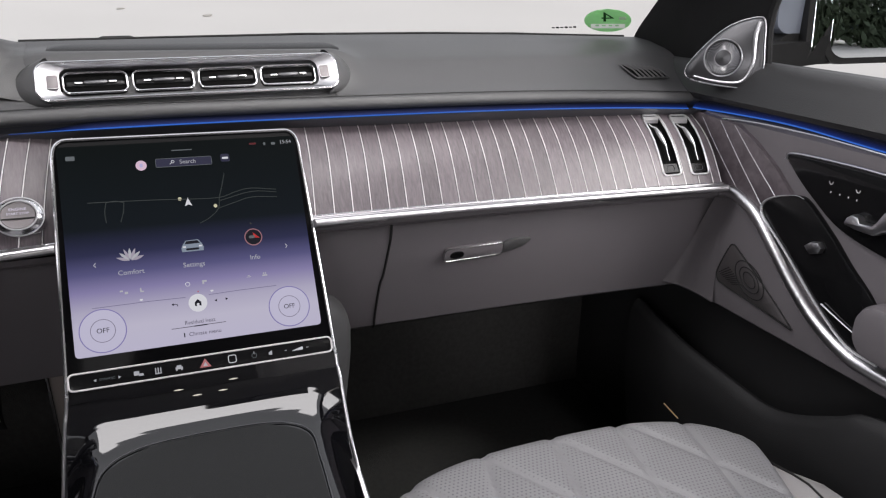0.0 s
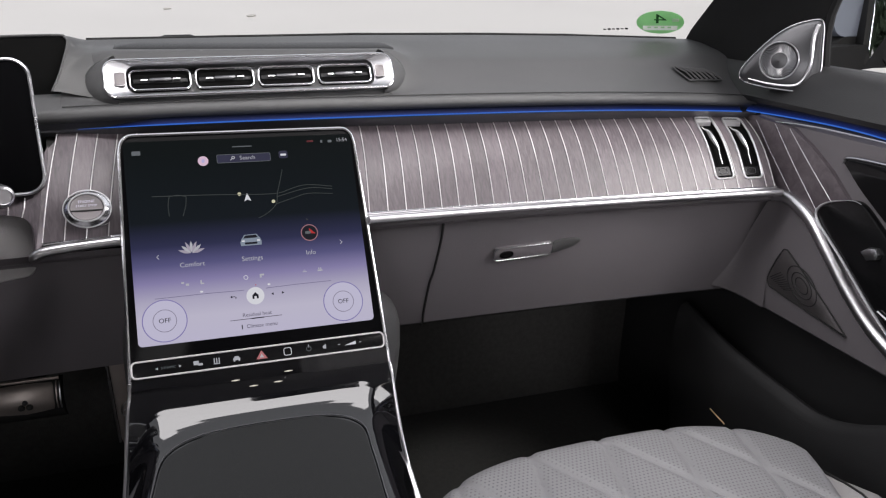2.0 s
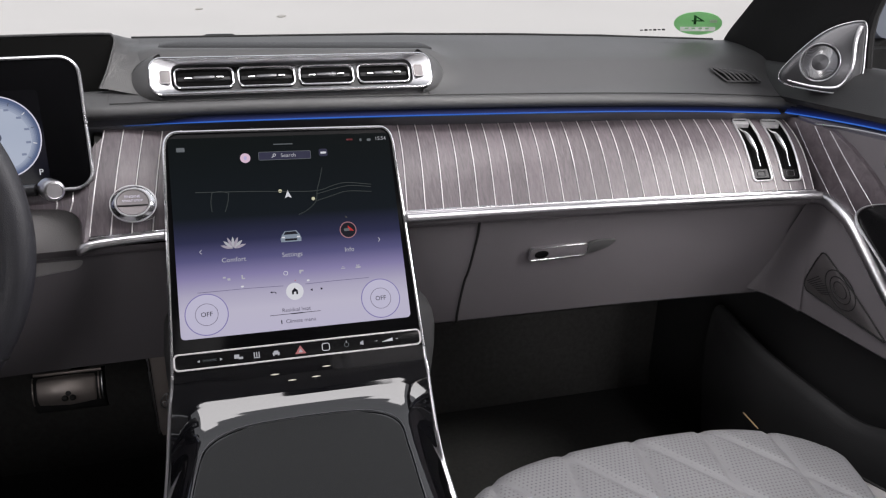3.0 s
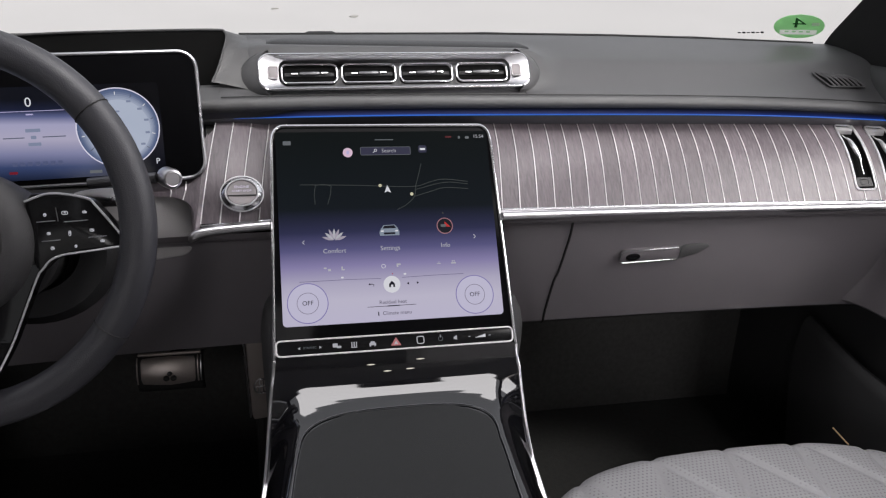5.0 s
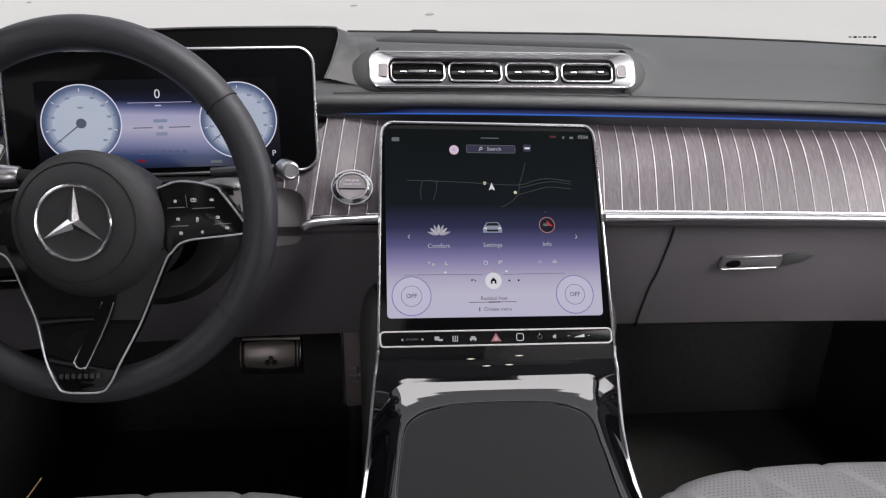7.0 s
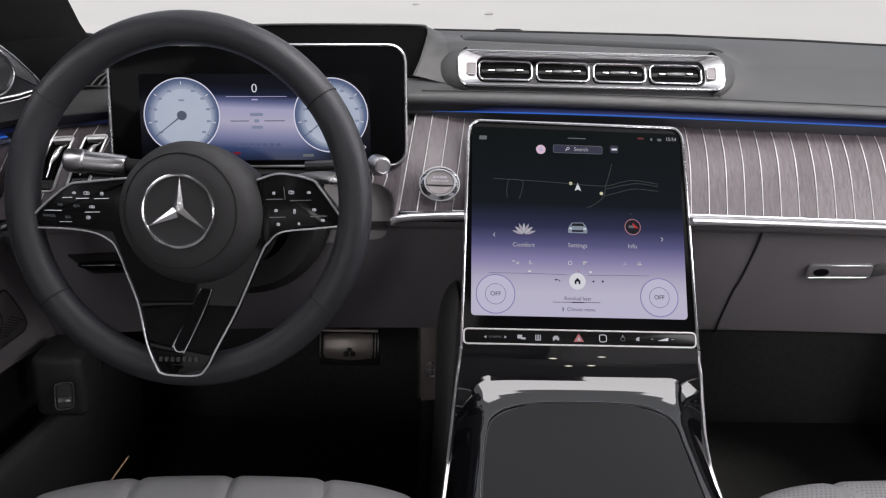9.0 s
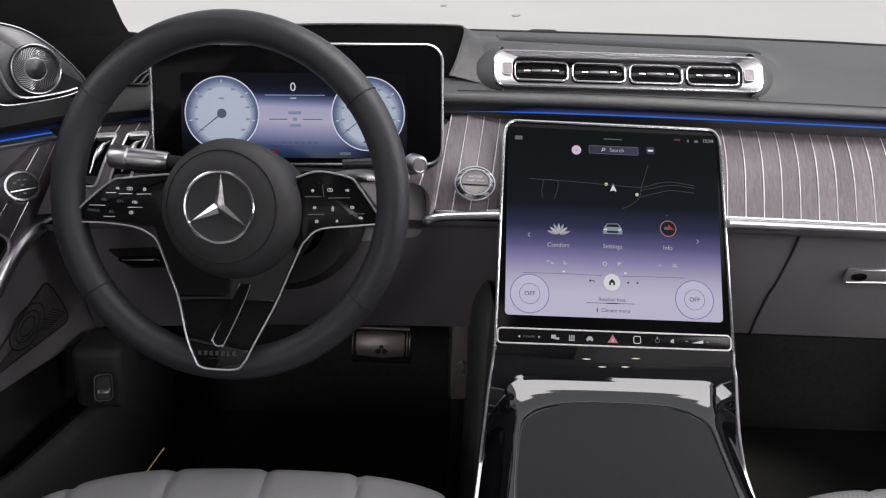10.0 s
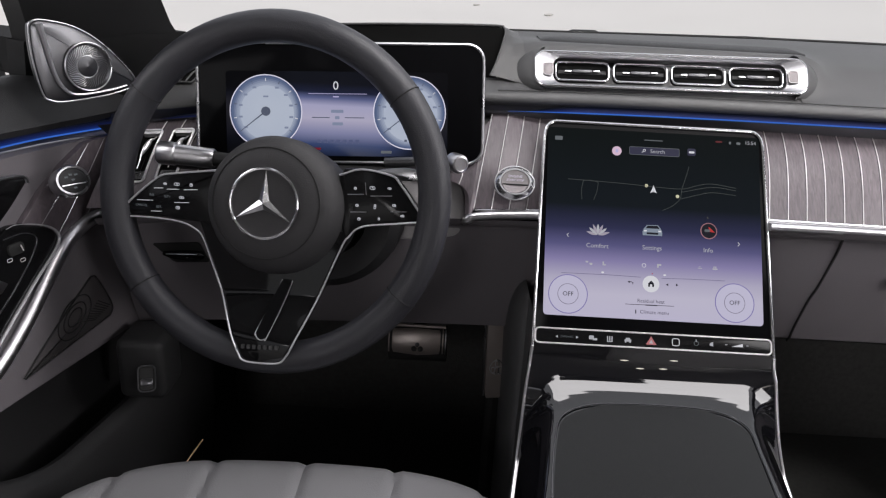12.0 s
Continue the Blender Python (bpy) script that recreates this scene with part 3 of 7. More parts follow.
def upright_frame(origin, normal):
    n = Vector(normal).normalized()
    u = Vector((0, 0, 1)).cross(n).normalized()
    v = n.cross(u)
    return Matrix(((u.x, v.x, n.x, origin[0]), (u.y, v.y, n.y, origin[1]), (u.z, v.z, n.z, origin[2]), (0, 0, 0, 1)))


SATIN_DARK = surface("dark_satin_metal", (0.100, 0.100, 0.106), 0.32, 0.9, var=0.08, scale=40)
tweeter(upright_frame((0.705, 0.085, 0.962), (-0.78, -0.62, 0.08)),
        [(-0.0485, -0.0215), (-0.0412, -0.0047), (-0.0161, 0.0269), (0.0065, 0.045), (0.0340, 0.0545), (0.0445, 0.0500), (0.0490, 0.020), (0.0520, -0.012), (0.0440, -0.032), (0.0310, -0.0375), (-0.010, -0.0358), (-0.0394, -0.0312)],
        [(0.0390, 0.0490), (0.0365, 0.0300), (0.0388, -0.0025), (0.0330, -0.0230), (0.0200, -0.0310), (-0.010, -0.0305), (-0.035, -0.0265)], (0.0, 0.0), 1)
tweeter(upright_frame((-0.60, 0.055, 0.935), (0.78, -0.62, 0.08)),
        [(0.0285, -0.0235), (0.0230, -0.0110), (-0.0029, 0.0181), (-0.0298, 0.036), (-0.0600, 0.0435), (-0.0710, 0.0420), (-0.0750, 0.0335), (-0.0755, 0.0041), (-0.0715, -0.0265), (-0.0640, -0.0345), (-0.0475, -0.0370), (-0.0048, -0.0344), (0.0217, -0.0290)],
        [(-0.0655, 0.0400), (-0.0630, 0.0200), (-0.0587, -0.008), (-0.0510, -0.0240), (-0.0380, -0.0310), (-0.0048, -0.0295), (0.0160, -0.0260)], (-0.0239, -0.0036), -1)


def side_window(left):
    w = thing("window_3" if left else "window_2", "side window of clear glass", "window", (2 * CARX - 0.76 if left else 0.76, -0.5, 0.95), kind="structure")
    p = part("pane", mirrored(loft([[Vector((0.765, 0.012, 0.95)), Vector((0.765, -1.0, 0.95)), Vector((0.765, -1.9, 0.95))], [Vector((0.66, -0.34, 1.41)), Vector((0.66, -1.0, 1.41)), Vector((0.66, -1.9, 1.41))]]), left), PANE, w)
    p.visible_shadow = False
    post = [Vector((0.752, 0.052, 0.94)), Vector((0.748, 0.048, 1.05)), Vector((0.70, -0.12, 1.23)), Vector((0.65, -0.34, 1.41))]
    part("seal", mirrored(tube(spline(post, 5), 0.006, 8), left), PILLAR, w, "black rubber seal")


side_window(False)
side_window(True)


def side_mirror(left):
    t = thing("side_mirror", "silver-blue painted side mirror on a black foot", "mirror", (2 * CARX - 0.82 if left else 0.82, 0.28, 0.92), group="side mirrors")
    def shell(z0, z1, x0, x1):
        rows = []
        for y, k, lean in ((0.222, 0.97, 0.0), (0.232, 1.0, 0.0), (0.262, 1.0, 0.005), (0.300, 0.93, 0.015), (0.340, 0.76, 0.035), (0.362, 0.45, 0.06)):
            rows.append([Vector(((x0 + x1) / 2 + lean + a * k, y - 0.08 * (a * k), (z0 + z1) / 2 + b * k)) for a, b in rrect(x1 - x0, z1 - z0, 0.026, 5)])
        return mirrored(loft(rows, True, True), left)
    part("housing", shell(0.980, 1.110, 0.935, 1.265), PAINT, t, "silver-blue painted housing")
    part("lower_shell", shell(0.922, 0.984, 0.945, 1.255), BLACK, t, "black lower shell")
    at = Matrix(((1, 0, 0, 1.118), (0, 0, -1, 0.210), (0, 1, 0, 1.014), (0, 0, 0, 1))) @ Matrix.Rotation(radians(-6), 4, "Y") @ Matrix.Rotation(radians(-6), 4, "X")
    part("bezel", mirrored(plate(rrect(0.262, 0.180, 0.036, 5), -0.010, 0.006, at, 0.002), left), BLACK, t, "black bezel")
    part("mirror_glass", mirrored(plate(rrect(0.240, 0.160, 0.030, 5), 0.0, 0.0075, at, 0.001), left), MIRROR, t, "mirror glass")
    part("foot", mirrored(loft([[Vector((x, y + c * 0.045, z + e)) for c, e in ((-1, -0.022), (1, -0.022), (1, 0.022), (-1, 0.022))] for x, y, z in ((0.79, 0.20, 0.942), (0.88, 0.235, 0.946), (1.02, 0.26, 0.950))], True, True), left), PILLAR, t, "black mirror foot")


side_mirror(False)
side_mirror(True)

# ---- dashboard ----
dash = thing("dashboard", "leather and striped walnut dashboard with blue light line", "dashboard", (CARX, 0.1, 0.66))


def pad_row(x):
    s = sag(x)
    v = 1 - ease((abs(x - 0.029) - 0.165) / 0.05)          # raised round the centre vents
    yc = cowl_y(x)
    ramp = lerp(0.943, 0.962, v)
    pts = [(0.165, 0.899 + s), (0.150, 0.900 + s), (0.1425, 0.905 + s), (0.1425, 0.911 + s), (0.148, 0.9165 + s),
           (lerp(0.170, 0.165, v), lerp(0.9265, 0.922, v) + s), (lerp(0.20, 0.195, v), ramp + s), (lerp(0.23, 0.215, v), lerp(0.956, 0.9665, v)), (lerp(0.23, yc, 0.45), 0.9665), (lerp(0.23, yc, 0.8), 0.9695), (yc, 0.970), (yc + 0.02, 0.962)]
    return [Vector((x, y, z)) for y, z in pts]


def resample(row, n=4):
    return spline(row, n)


part("top_pad", loft([resample(pad_row(x)) for x in steps(-0.180, 0.735, 61)]), PAD, dash, "anthracite leather top pad")
part("top_pad_sill", loft([spline(pad_row(x)[:6] + [Vector((x, 0.190, 0.9265 + sag(x)))], 4) for x in steps(-0.30, -0.180, 8)]), PAD, dash, "anthracite leather sill before the hood")
part("top_pad_end", loft([spline(pad_row(x)[:7] + [Vector((x, 0.24, 0.945 + sag(x)))], 4) for x in steps(-0.66, -0.44, 10)]), PAD, dash, "anthracite leather pad end")
part("pad_seam", tube([pad_row(x)[4] + Vector((0, -0.0002, 0.0012)) for x in steps(-0.178, 0.725, 60)], 0.0006, 5), BLACK_PAD, dash, "stitched seam along the pad")
for x in (-0.130, 0.186):
    part("pad_seam", tube([q + Vector((0, -0.0004, 0.0003)) for q in resample(pad_row(x))[17:23]], 0.0005, 5), BLACK_PAD, dash, "short leather seam")
part("light_groove", loft([[sp(x, 0.030, 0.235 + sag(x)), sp(x, 0.050, 0.232 + sag(x)), sp(x, 0.052, 0.214 + sag(x)), sp(x, 0.014, 0.2155 + sag(x))] for x in steps(-0.64, 0.735, 40)]), GROOVE, dash, "dark light channel")
for x0, x1, low in ((-0.165, 0.700, 0.2222), (-0.63, -0.50, 0.2165)):
    run = steps(x0, x1, 44)
    part("light_strip", tube([sp(x, 0.027, low + sag(x)) for x in run], lambda t: 0.0001 + 0.0007 * min(1, 9 * t), 8), BLUE, dash, "glowing blue light line")
    # glow above the strip, painted in dimming emissive bands
    for k, m in enumerate(BLUE_GLOW):
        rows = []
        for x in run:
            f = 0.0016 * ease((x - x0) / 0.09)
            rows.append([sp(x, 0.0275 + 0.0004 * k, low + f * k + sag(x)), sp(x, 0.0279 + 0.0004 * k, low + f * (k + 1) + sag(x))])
        part("glow_band", loft(rows), m, dash, "blue glow of the light line, painted in bands")


def front_y(x):
    """How deep the wood's lower edge lies on the passenger side: a shallow arc."""
    return 0.0745 - ((x - 0.36) / 0.30) ** 2 * 0.03


def strip_z(x):
    return 0.7887 + ((x - 0.40) / 0.29) ** 2 * 0.0077


def wood_point(x, t):
    """On the wood: t = 0 at the chrome strip, 1 at the groove."""
    if x > 0:
        a, b = front_y(x), 0.160 - ((x - 0.3) / 0.33) ** 2 * 0.012
        return Vector((x, a + (b - a) * (0.70 * t + 0.30 * t ** 4), lerp(strip_z(x) + 0.0035, 0.8885 + 0.8 * sag(x), t)))
    up = lerp(0.0945, 0.2160, t) + sag(x) * lerp(0.6, 1, t)
    depth = 0.004 + 0.016 * t * t - 0.004 * math.sin(math.pi * t) + 0.010 * (1 - ease((abs(x) - 0.122) / 0.05))
    return sp(x, depth, up)


for x0, x1, back in ((-0.195, -0.06, 1.0), (0.06, 0.595, 1.0), (0.595, 0.7055, 3.2)):
    part("wood_backing", loft([[wood_point(x, t) + Vector((0, 0.004, -0.003)) * back for t in steps(0, 1, 6)] for x in steps(x0, x1, 24)]), BLACK, dash)
part("chrome_strip", tube([Vector((x, front_y(x) - 0.012, strip_z(x))) for x in steps(0.1292, 0.692, 30)], 0.0048, 12), BRUSHED, dash, "polished chrome strip")
part("chrome_shelf", loft([[Vector((x, front_y(x) - 0.012 + d, strip_z(x) + h)) for d, h in ((0.0, 0.0030), (0.006, 0.0040), (0.014, 0.003))] for x in steps(0.1292, 0.692, 30)]), BRUSHED, dash, "narrow metal ledge")
part("chrome_line", tube([Vector((x, front_y(x) - 0.003, strip_z(x) + 0.0052)) for x in steps(0.1285, 0.691, 30)], 0.0012, 8), CHROME, dash, "thin chrome line")
left_tip = [sp(-0.212, 0.006, 0.0745), sp(-0.206, 0.000, 0.0785), sp(-0.195, -0.001, 0.0815), sp(-0.165, 0.0, 0.0845), sp(-0.1292, 0.0, 0.0865)]
part("chrome_strip", tube(spline(left_tip, 5), lambda t: 0.0025 + 0.0025 * min(1, 6 * t), 12), BRUSHED, dash, "polished chrome strip with a rounded tip")
part("chrome_line", tube([sp(x, 0.001, 0.0925 + 0.05 * (x + 0.12)) for x in steps(-0.20, -0.1285, 8)], 0.0012, 8), CHROME, dash, "thin chrome line")


def lower_row(x):
    """The leather front below the chrome strip: it runs under, away from the cabin."""
    s = 0.6 * sag(x)
    low = [(0.0705, 0.7755), (0.0745, 0.7700), (0.0800, 0.7520), (0.0890, 0.7200), (0.1050, 0.6720), (0.1205, 0.6300), (0.1245, 0.6200), (0.1300, 0.6155), (0.1400, 0.6165), (0.28, 0.66), (0.45, 0.70)]
    return [sp(x, 0.006, 0.0865 + s), sp(x, 0.019, 0.0825 + s)] + [Vector((x, y, z + 0.85 * s)) for y, z in low]


part("glove_box_panel", loft([spline(lower_row(x)[:9], 3) for x in steps(0.110, 0.720, 40)]), TAUPE, dash, "taupe grey leather glove box front")
part("knee_panel", loft([[q + Vector((0, 0, -0.004)) for q in spline(lower_row(x)[:9], 3)] for x in steps(-0.625, -0.110, 30)]), TAUPE, dash, "taupe grey leather knee panel")
part("underside", loft([lower_row(x)[8:] for x in steps(-0.625, 0.720, 20)]), BLACK, dash, "black lining under the leather front")
gap = spline([(0.2275, 0.0695, 0.7765), (0.2288, 0.0760, 0.7606), (0.2286, 0.0812, 0.7461), (0.2250, 0.0938, 0.7042), (0.2218, 0.0996, 0.6867), (0.2205, 0.1166, 0.6392), (0.2218, 0.1236, 0.6207), (0.2220, 0.1292, 0.6147)], 3)
part("glove_box_joint", tube(gap, 0.0017, 6), BLACK, dash, "dark shut line")
# where the glove box front sweeps round into the door
sweep_a = spline([(0.712, 0.064, 0.782), (0.7065, 0.0865, 0.7256), (0.6955, 0.1045, 0.6738), (0.6732, 0.1225, 0.6255)], 4)
sweep_b = spline([(0.7125, 0.047, 0.781), (0.7115, 0.046, 0.7355), (0.7105, 0.044, 0.6854), (0.7110, 0.040, 0.6190)], 4)
sweep = []
for a, b in zip(sweep_a, sweep_b):
    c = Vector((lerp(a.x, b.x, 0.96), lerp(a.y, b.y, 0.02), lerp(a.z, b.z, 0.5)))
    sweep.append([a * (1 - t) ** 2 + c * 2 * t * (1 - t) + b * t * t for t in steps(0, 1, 8)])
sweep.append([q + Vector((0.004, 0.006, -0.004)) for q in sweep[-1]])
sweep.append([q + Vector((0.006, 0.15, 0.0)) for q in sweep[-1]])
part("door_sweep", loft(sweep), TAUPE, dash, "taupe leather sweep towards the door")
part("glove_box_joint", tube([q + Vector((0, -0.0004, 0)) for q in sweep_a], 0.0006, 6), BLACK_PAD, dash, "fine shut line")

# corners of the upright vents on the wood, as (x, t): upper left, upper right, lower right, lower left
VENT_CORNERS = (((0.6190, 0.936), (0.6458, 0.940), (0.6390, 0.156), (0.6132, 0.150)),
                ((0.6631, 0.9385), (0.6938, 0.9434), (0.6787, 0.1459), (0.6540, 0.1435)),
                ((-0.5858, 0.880), (-0.5627, 0.868), (-0.5736, 0.264), (-0.5944, 0.268)),
                ((-0.5498, 0.865), (-0.5262, 0.855), (-0.5391, 0.263), (-0.5605, 0.268)))

# slats of walnut between pale inlays
X0, PITCH = 0.1214, 0.0220


def slat(x0, x1):
    """One veneer slat as a shallow shell with eased edges."""
    rows = []
    cut = x0 > 0.585 or x0 < -0.45
    inner = steps(x0 + 0.0006, x1 - 0.0006, 18 if cut else 1)
    for x, d in [(x0, 0.0022)] + [(x, 0.0) for x in inner] + [(x1, 0.0022)]:
        rows.append([wood_point(fan(x, t), t) + Vector((0, 0.848 * d, -0.53 * d)) for t in steps(0, 1, 64 if cut else 7)])
    bm = loft(rows)
    if cut:
        open_to_vents(bm)
    return bm


def vent_side(x, t):
    """Whether a spot of the wood lies inside one of the vent openings."""
    for ul, ur, lr, ll in VENT_CORNERS:
        f = (t - (ll[1] + lr[1]) / 2) / ((ul[1] + ur[1]) / 2 - (ll[1] + lr[1]) / 2)
        if 0.0 < f < 1.0 and lerp(ll[0], ul[0], f) < x < lerp(lr[0], ur[0], f):
            return True
    return False


def open_to_vents(bm):
    gone = []
    for face in bm.faces:
        c = face.calc_center_median()
        t = min(steps(0, 1, 80), key=lambda w: abs(wood_point(c.x, w).z - c.z))
        if vent_side(c.x, t):
            gone.append(face)
    bmesh.ops.delete(bm, geom=gone, context="FACES")


def fan(x, t):
    """The joints spread towards the chrome strip on both sides of the screen."""
    if x > 0:
        low = float(np.interp((x - 0.1654) / PITCH, (-2, -1, 4, 9, 14, 19, 24, 24.55), (0.111, 0.1334, 0.2477, 0.3643, 0.4768, 0.5828, 0.6799, 0.6910)))
        return lerp(low, x, t)
    return x + (1 - t) * (0.030 * x - 0.0115)


def pieces(bm):
    """The separate shells of a mesh, each as a mesh of its own."""
    left, out = set(bm.verts), []
    while left:
        todo, seen = [next(v for v in bm.verts if v in left)], set()
        while todo:
            v = todo.pop()
            if v not in seen:
                seen.add(v)
                todo += [e.other_vert(v) for e in v.link_edges]
        left -= seen
        shell, twin = bmesh.new(), {}
        for v in bm.verts:
            if v in seen:
                twin[v] = shell.verts.new(v.co)
        for face in bm.faces:
            if face.verts[0] in seen:
                shell.faces.new([twin[v] for v in face.verts])
        if len(shell.faces) > 3:
            out.append(shell)
    return out


def inlay(x):
    """A pale metal line along a joint, broken where a vent opens."""
    runs = [[]]
    for t in steps(0, 1, 48):
        if vent_side(fan(x, t), t):
            runs.append([])
        else:
            runs[-1].append(wood_point(fan(x, t), t) + Vector((0, -0.0002, 0)))
    for run in [r for r in runs if len(r) > 1]:
        part("inlay", tube(run, 0.00065, 5), INLAY, dash)


edges = [X0 + PITCH * i for i in range(27)] + [0.7055]
left_edges = [-0.1840 + 0.0193 * i for i in range(5)]
for a, b in [*zip(edges, edges[1:]), *zip(left_edges, left_edges[1:])]:
    for shell in pieces(slat(a + 0.0006, b - 0.0006)):
        part("slat", shell, WOOD, dash)
    inlay(b)
inlay(left_edges[0])
edges = [-0.605 + 0.0216 * i for i in range(6)]
for a, b in zip(edges, edges[1:]):
    for shell in pieces(slat(a + 0.0007, b - 0.0007)):
        part("slat", shell, WOOD, dash)
    inlay(b)

# ---- central display ----
screen = thing("central_display", "large upright touch screen showing a map and climate menu", "screen", tuple(sp(0, 0, -0.06)))
OUT = [(-0.1305, -0.062)] + [(-0.1245, 0.179)] + [(-0.1235 + 0.013 - 0.013 * math.cos(a), 0.1840 + 0.0145 * math.sin(a)) for a in steps(0.2, 1.57, 5)] + [(0.1235 - 0.013 + 0.013 * math.cos(a), 0.1840 + 0.0145 * math.sin(a)) for a in steps(1.57, 0.2, 5)] + [(0.1245, 0.179), (0.1305, -0.062)]
part("glass", plate(OUT[::-1], -0.014, 0.0, SLOPE, 0.001), SCREENGLASS, screen, "gloss black cover glass")
part("bezel", tube([SLOPE @ Vector((a, b, 0.0)) for a, b in OUT], 0.0021, 8), CHROME, screen, "thin bright metal bezel")


def screen_material():
    m = bpy.data.materials.new("lit_screen")
    n, l, b = nodes_of(m)
    tc = n.new("ShaderNodeTexCoord")
    sep = n.new("ShaderNodeSeparateXYZ")
    l.new(tc.outputs["Object"], sep.inputs[0])
    mr = n.new("ShaderNodeMapRange")
    mr.inputs["From Min"].default_value, mr.inputs["From Max"].default_value = sp(0, 0, -0.024).z, sp(0, 0, 0.195).z
    l.new(sep.outputs["Z"], mr.inputs["Value"])
    ramp = n.new("ShaderNodeValToRGB")
    r = ramp.color_ramp
    r.elements[0].position, r.elements[0].color = 0.0, (0.52, 0.49, 0.64, 1)
    r.elements[1].position, r.elements[1].color = 1.0, (0.003, 0.005, 0.0045, 1)
    for p, c in ((0.12, (0.53, 0.50, 0.63)), (0.20, (0.44, 0.41, 0.55)), (0.29, (0.25, 0.22, 0.41)), (0.37, (0.10, 0.095, 0.22)), (0.46, (0.028, 0.030, 0.075)), (0.58, (0.006, 0.009, 0.012))):
        e = r.elements.new(p)
        e.color = (*c, 1)
    l.new(mr.outputs["Result"], ramp.inputs["Fac"])
    b.inputs["Base Color"].default_value = (0.003, 0.003, 0.0035, 1)
    b.inputs["Roughness"].default_value = 0.12
    b.inputs["Specular IOR Level"].default_value = 0.02
    l.new(ramp.outputs["Color"], b.inputs["Emission Color"])
    b.inputs["Emission Strength"].default_value = 0.88
    return m


UI_WHITE = emitter("screen_white", (0.80, 0.80, 0.86), 0.75)
UI_SOFT = emitter("screen_soft_white", (0.62, 0.62, 0.68), 0.62)
UI_GREY = emitter("screen_grey", (0.30, 0.33, 0.36), 0.35)
UI_DARK = emitter("screen_dark", (0.02, 0.02, 0.03), 0.6)
UI_LILAC = emitter("screen_lilac", (0.46, 0.42, 0.68), 0.9)
UI_PALE = emitter("screen_pale", (0.62, 0.60, 0.72), 1.0)
UI_BAR = emitter("screen_bar", (0.030, 0.030, 0.060), 0.9)
UI_RED = emitter("screen_red", (0.75, 0.06, 0.06), 0.55)
UI_GLINT = emitter("screen_glint", (0.9, 0.85, 0.6), 0.6)
lit = part("lit_area", plate(rrect(0.2405, 0.2150, 0.004, 3, 0.0, 0.08375), 0.0002, 0.0007, SLOPE), screen_material(), screen, "lit picture, dark map above a lilac menu")


def flat(name, pts, m, h=0.0012):
    return part(name, plate(pts, 0.0007, h, SLOPE), m, lit)


def stroke(name, pts, r, m, h=0.0009):
    return part(name, tube([SLOPE @ Vector((a, b, h)) for a, b in pts], r, 5), m, lit)


def ui_text(words, size, u, v, m):
    return text_mesh(words, size, SLOPE @ Matrix.Translation((u, v, 0.0014)), m, "lettering", lit)


# status line, search bar
flat("card_icon", rrect(0.0085, 0.0045, 0.0006, 2, -0.108, 0.1785), UI_GREY)
flat("drag_handle", rrect(0.021, 0.0009, 0.0003, 2, 0.0, 0.1815), UI_GREY)
flat("profile_disc", circle(0.0054, 24, -0.0418, 0.1668), emitter("screen_pink", (0.72, 0.52, 0.66), 0.85))
flat("profile_mark", rrect(0.003, 0.004, 0.001, 2, -0.0418, 0.1668), UI_LILAC, 0.0014)
flat("search_bar", rrect(0.0565, 0.0092, 0.0012, 2, 0.0008, 0.1682), UI_BAR)
stroke("search_edge", rrect(0.0565, 0.0092, 0.0012, 2, 0.0008, 0.1682) + [rrect(0.0565, 0.0092, 0.0012, 2, 0.0008, 0.1682)[0]], 0.00025, UI_GREY, 0.0013)
ui_text("Search", 0.0062, 0.0045, 0.1682, UI_SOFT)
stroke("search_lens", circle(0.0014, 12, -0.0105, 0.1690) + [circle(0.0014, 12, -0.0105, 0.1690)[0]], 0.0003, UI_WHITE, 0.0014)
stroke("search_lens", [(-0.0115, 0.168), (-0.0135, 0.1662)], 0.0003, UI_WHITE, 0.0014)
flat("tool_icon", rrect(0.0095, 0.0085, 0.002, 3, 0.0433, 0.1701), UI_BAR)
flat("tool_mark", rrect(0.0062, 0.0022, 0.0006, 2, 0.0433, 0.1698), UI_WHITE, 0.0014)
flat("red_mark", rrect(0.0075, 0.002, 0.0008, 2, 0.0746, 0.1843), emitter("status_red", (0.22, 0.02, 0.03), 0.4))
flat("status_icon", rrect(0.0022, 0.0030, 0.0005, 2, 0.0873, 0.1836), UI_GREY)
flat("status_icon", rrect(0.0045, 0.0028, 0.0009, 2, 0.0968, 0.1834), UI_GREY)
ui_text("15:54", 0.0058, 0.1103, 0.1843, UI_SOFT)
# map
for road in ([(-0.0961, 0.1307), (-0.06, 0.1297), (-0.0286, 0.1285), (0.0006, 0.1268), (0.0321, 0.1261), (0.05, 0.1312), (0.0659, 0.1338), (0.0929, 0.1304)],
             [(0.0321, 0.1225), (0.0659, 0.130), (0.0929, 0.1275)], [(0.0298, 0.1143), (0.048, 0.1195), (0.0658, 0.1238), (0.0927, 0.1219)],
             [(0.0402, 0.1527), (0.036, 0.138), (0.0321, 0.1261), (0.0298, 0.1143), (0.020, 0.105), (0.0096, 0.0998)], [(-0.0792, 0.1294), (-0.081, 0.119), (-0.0805, 0.1084)], [(-0.0623, 0.1285), (-0.0635, 0.119), (-0.067, 0.1080)],
             [(-0.0792, 0.1296), (-0.0705, 0.1306), (-0.0623, 0.1285)]):
    stroke("road", [(v.x, v.y) for v in spline([(a, b, 0) for a, b in road], 4)], 0.00045, emitter("map_road", (0.07, 0.08, 0.08), 0.5))
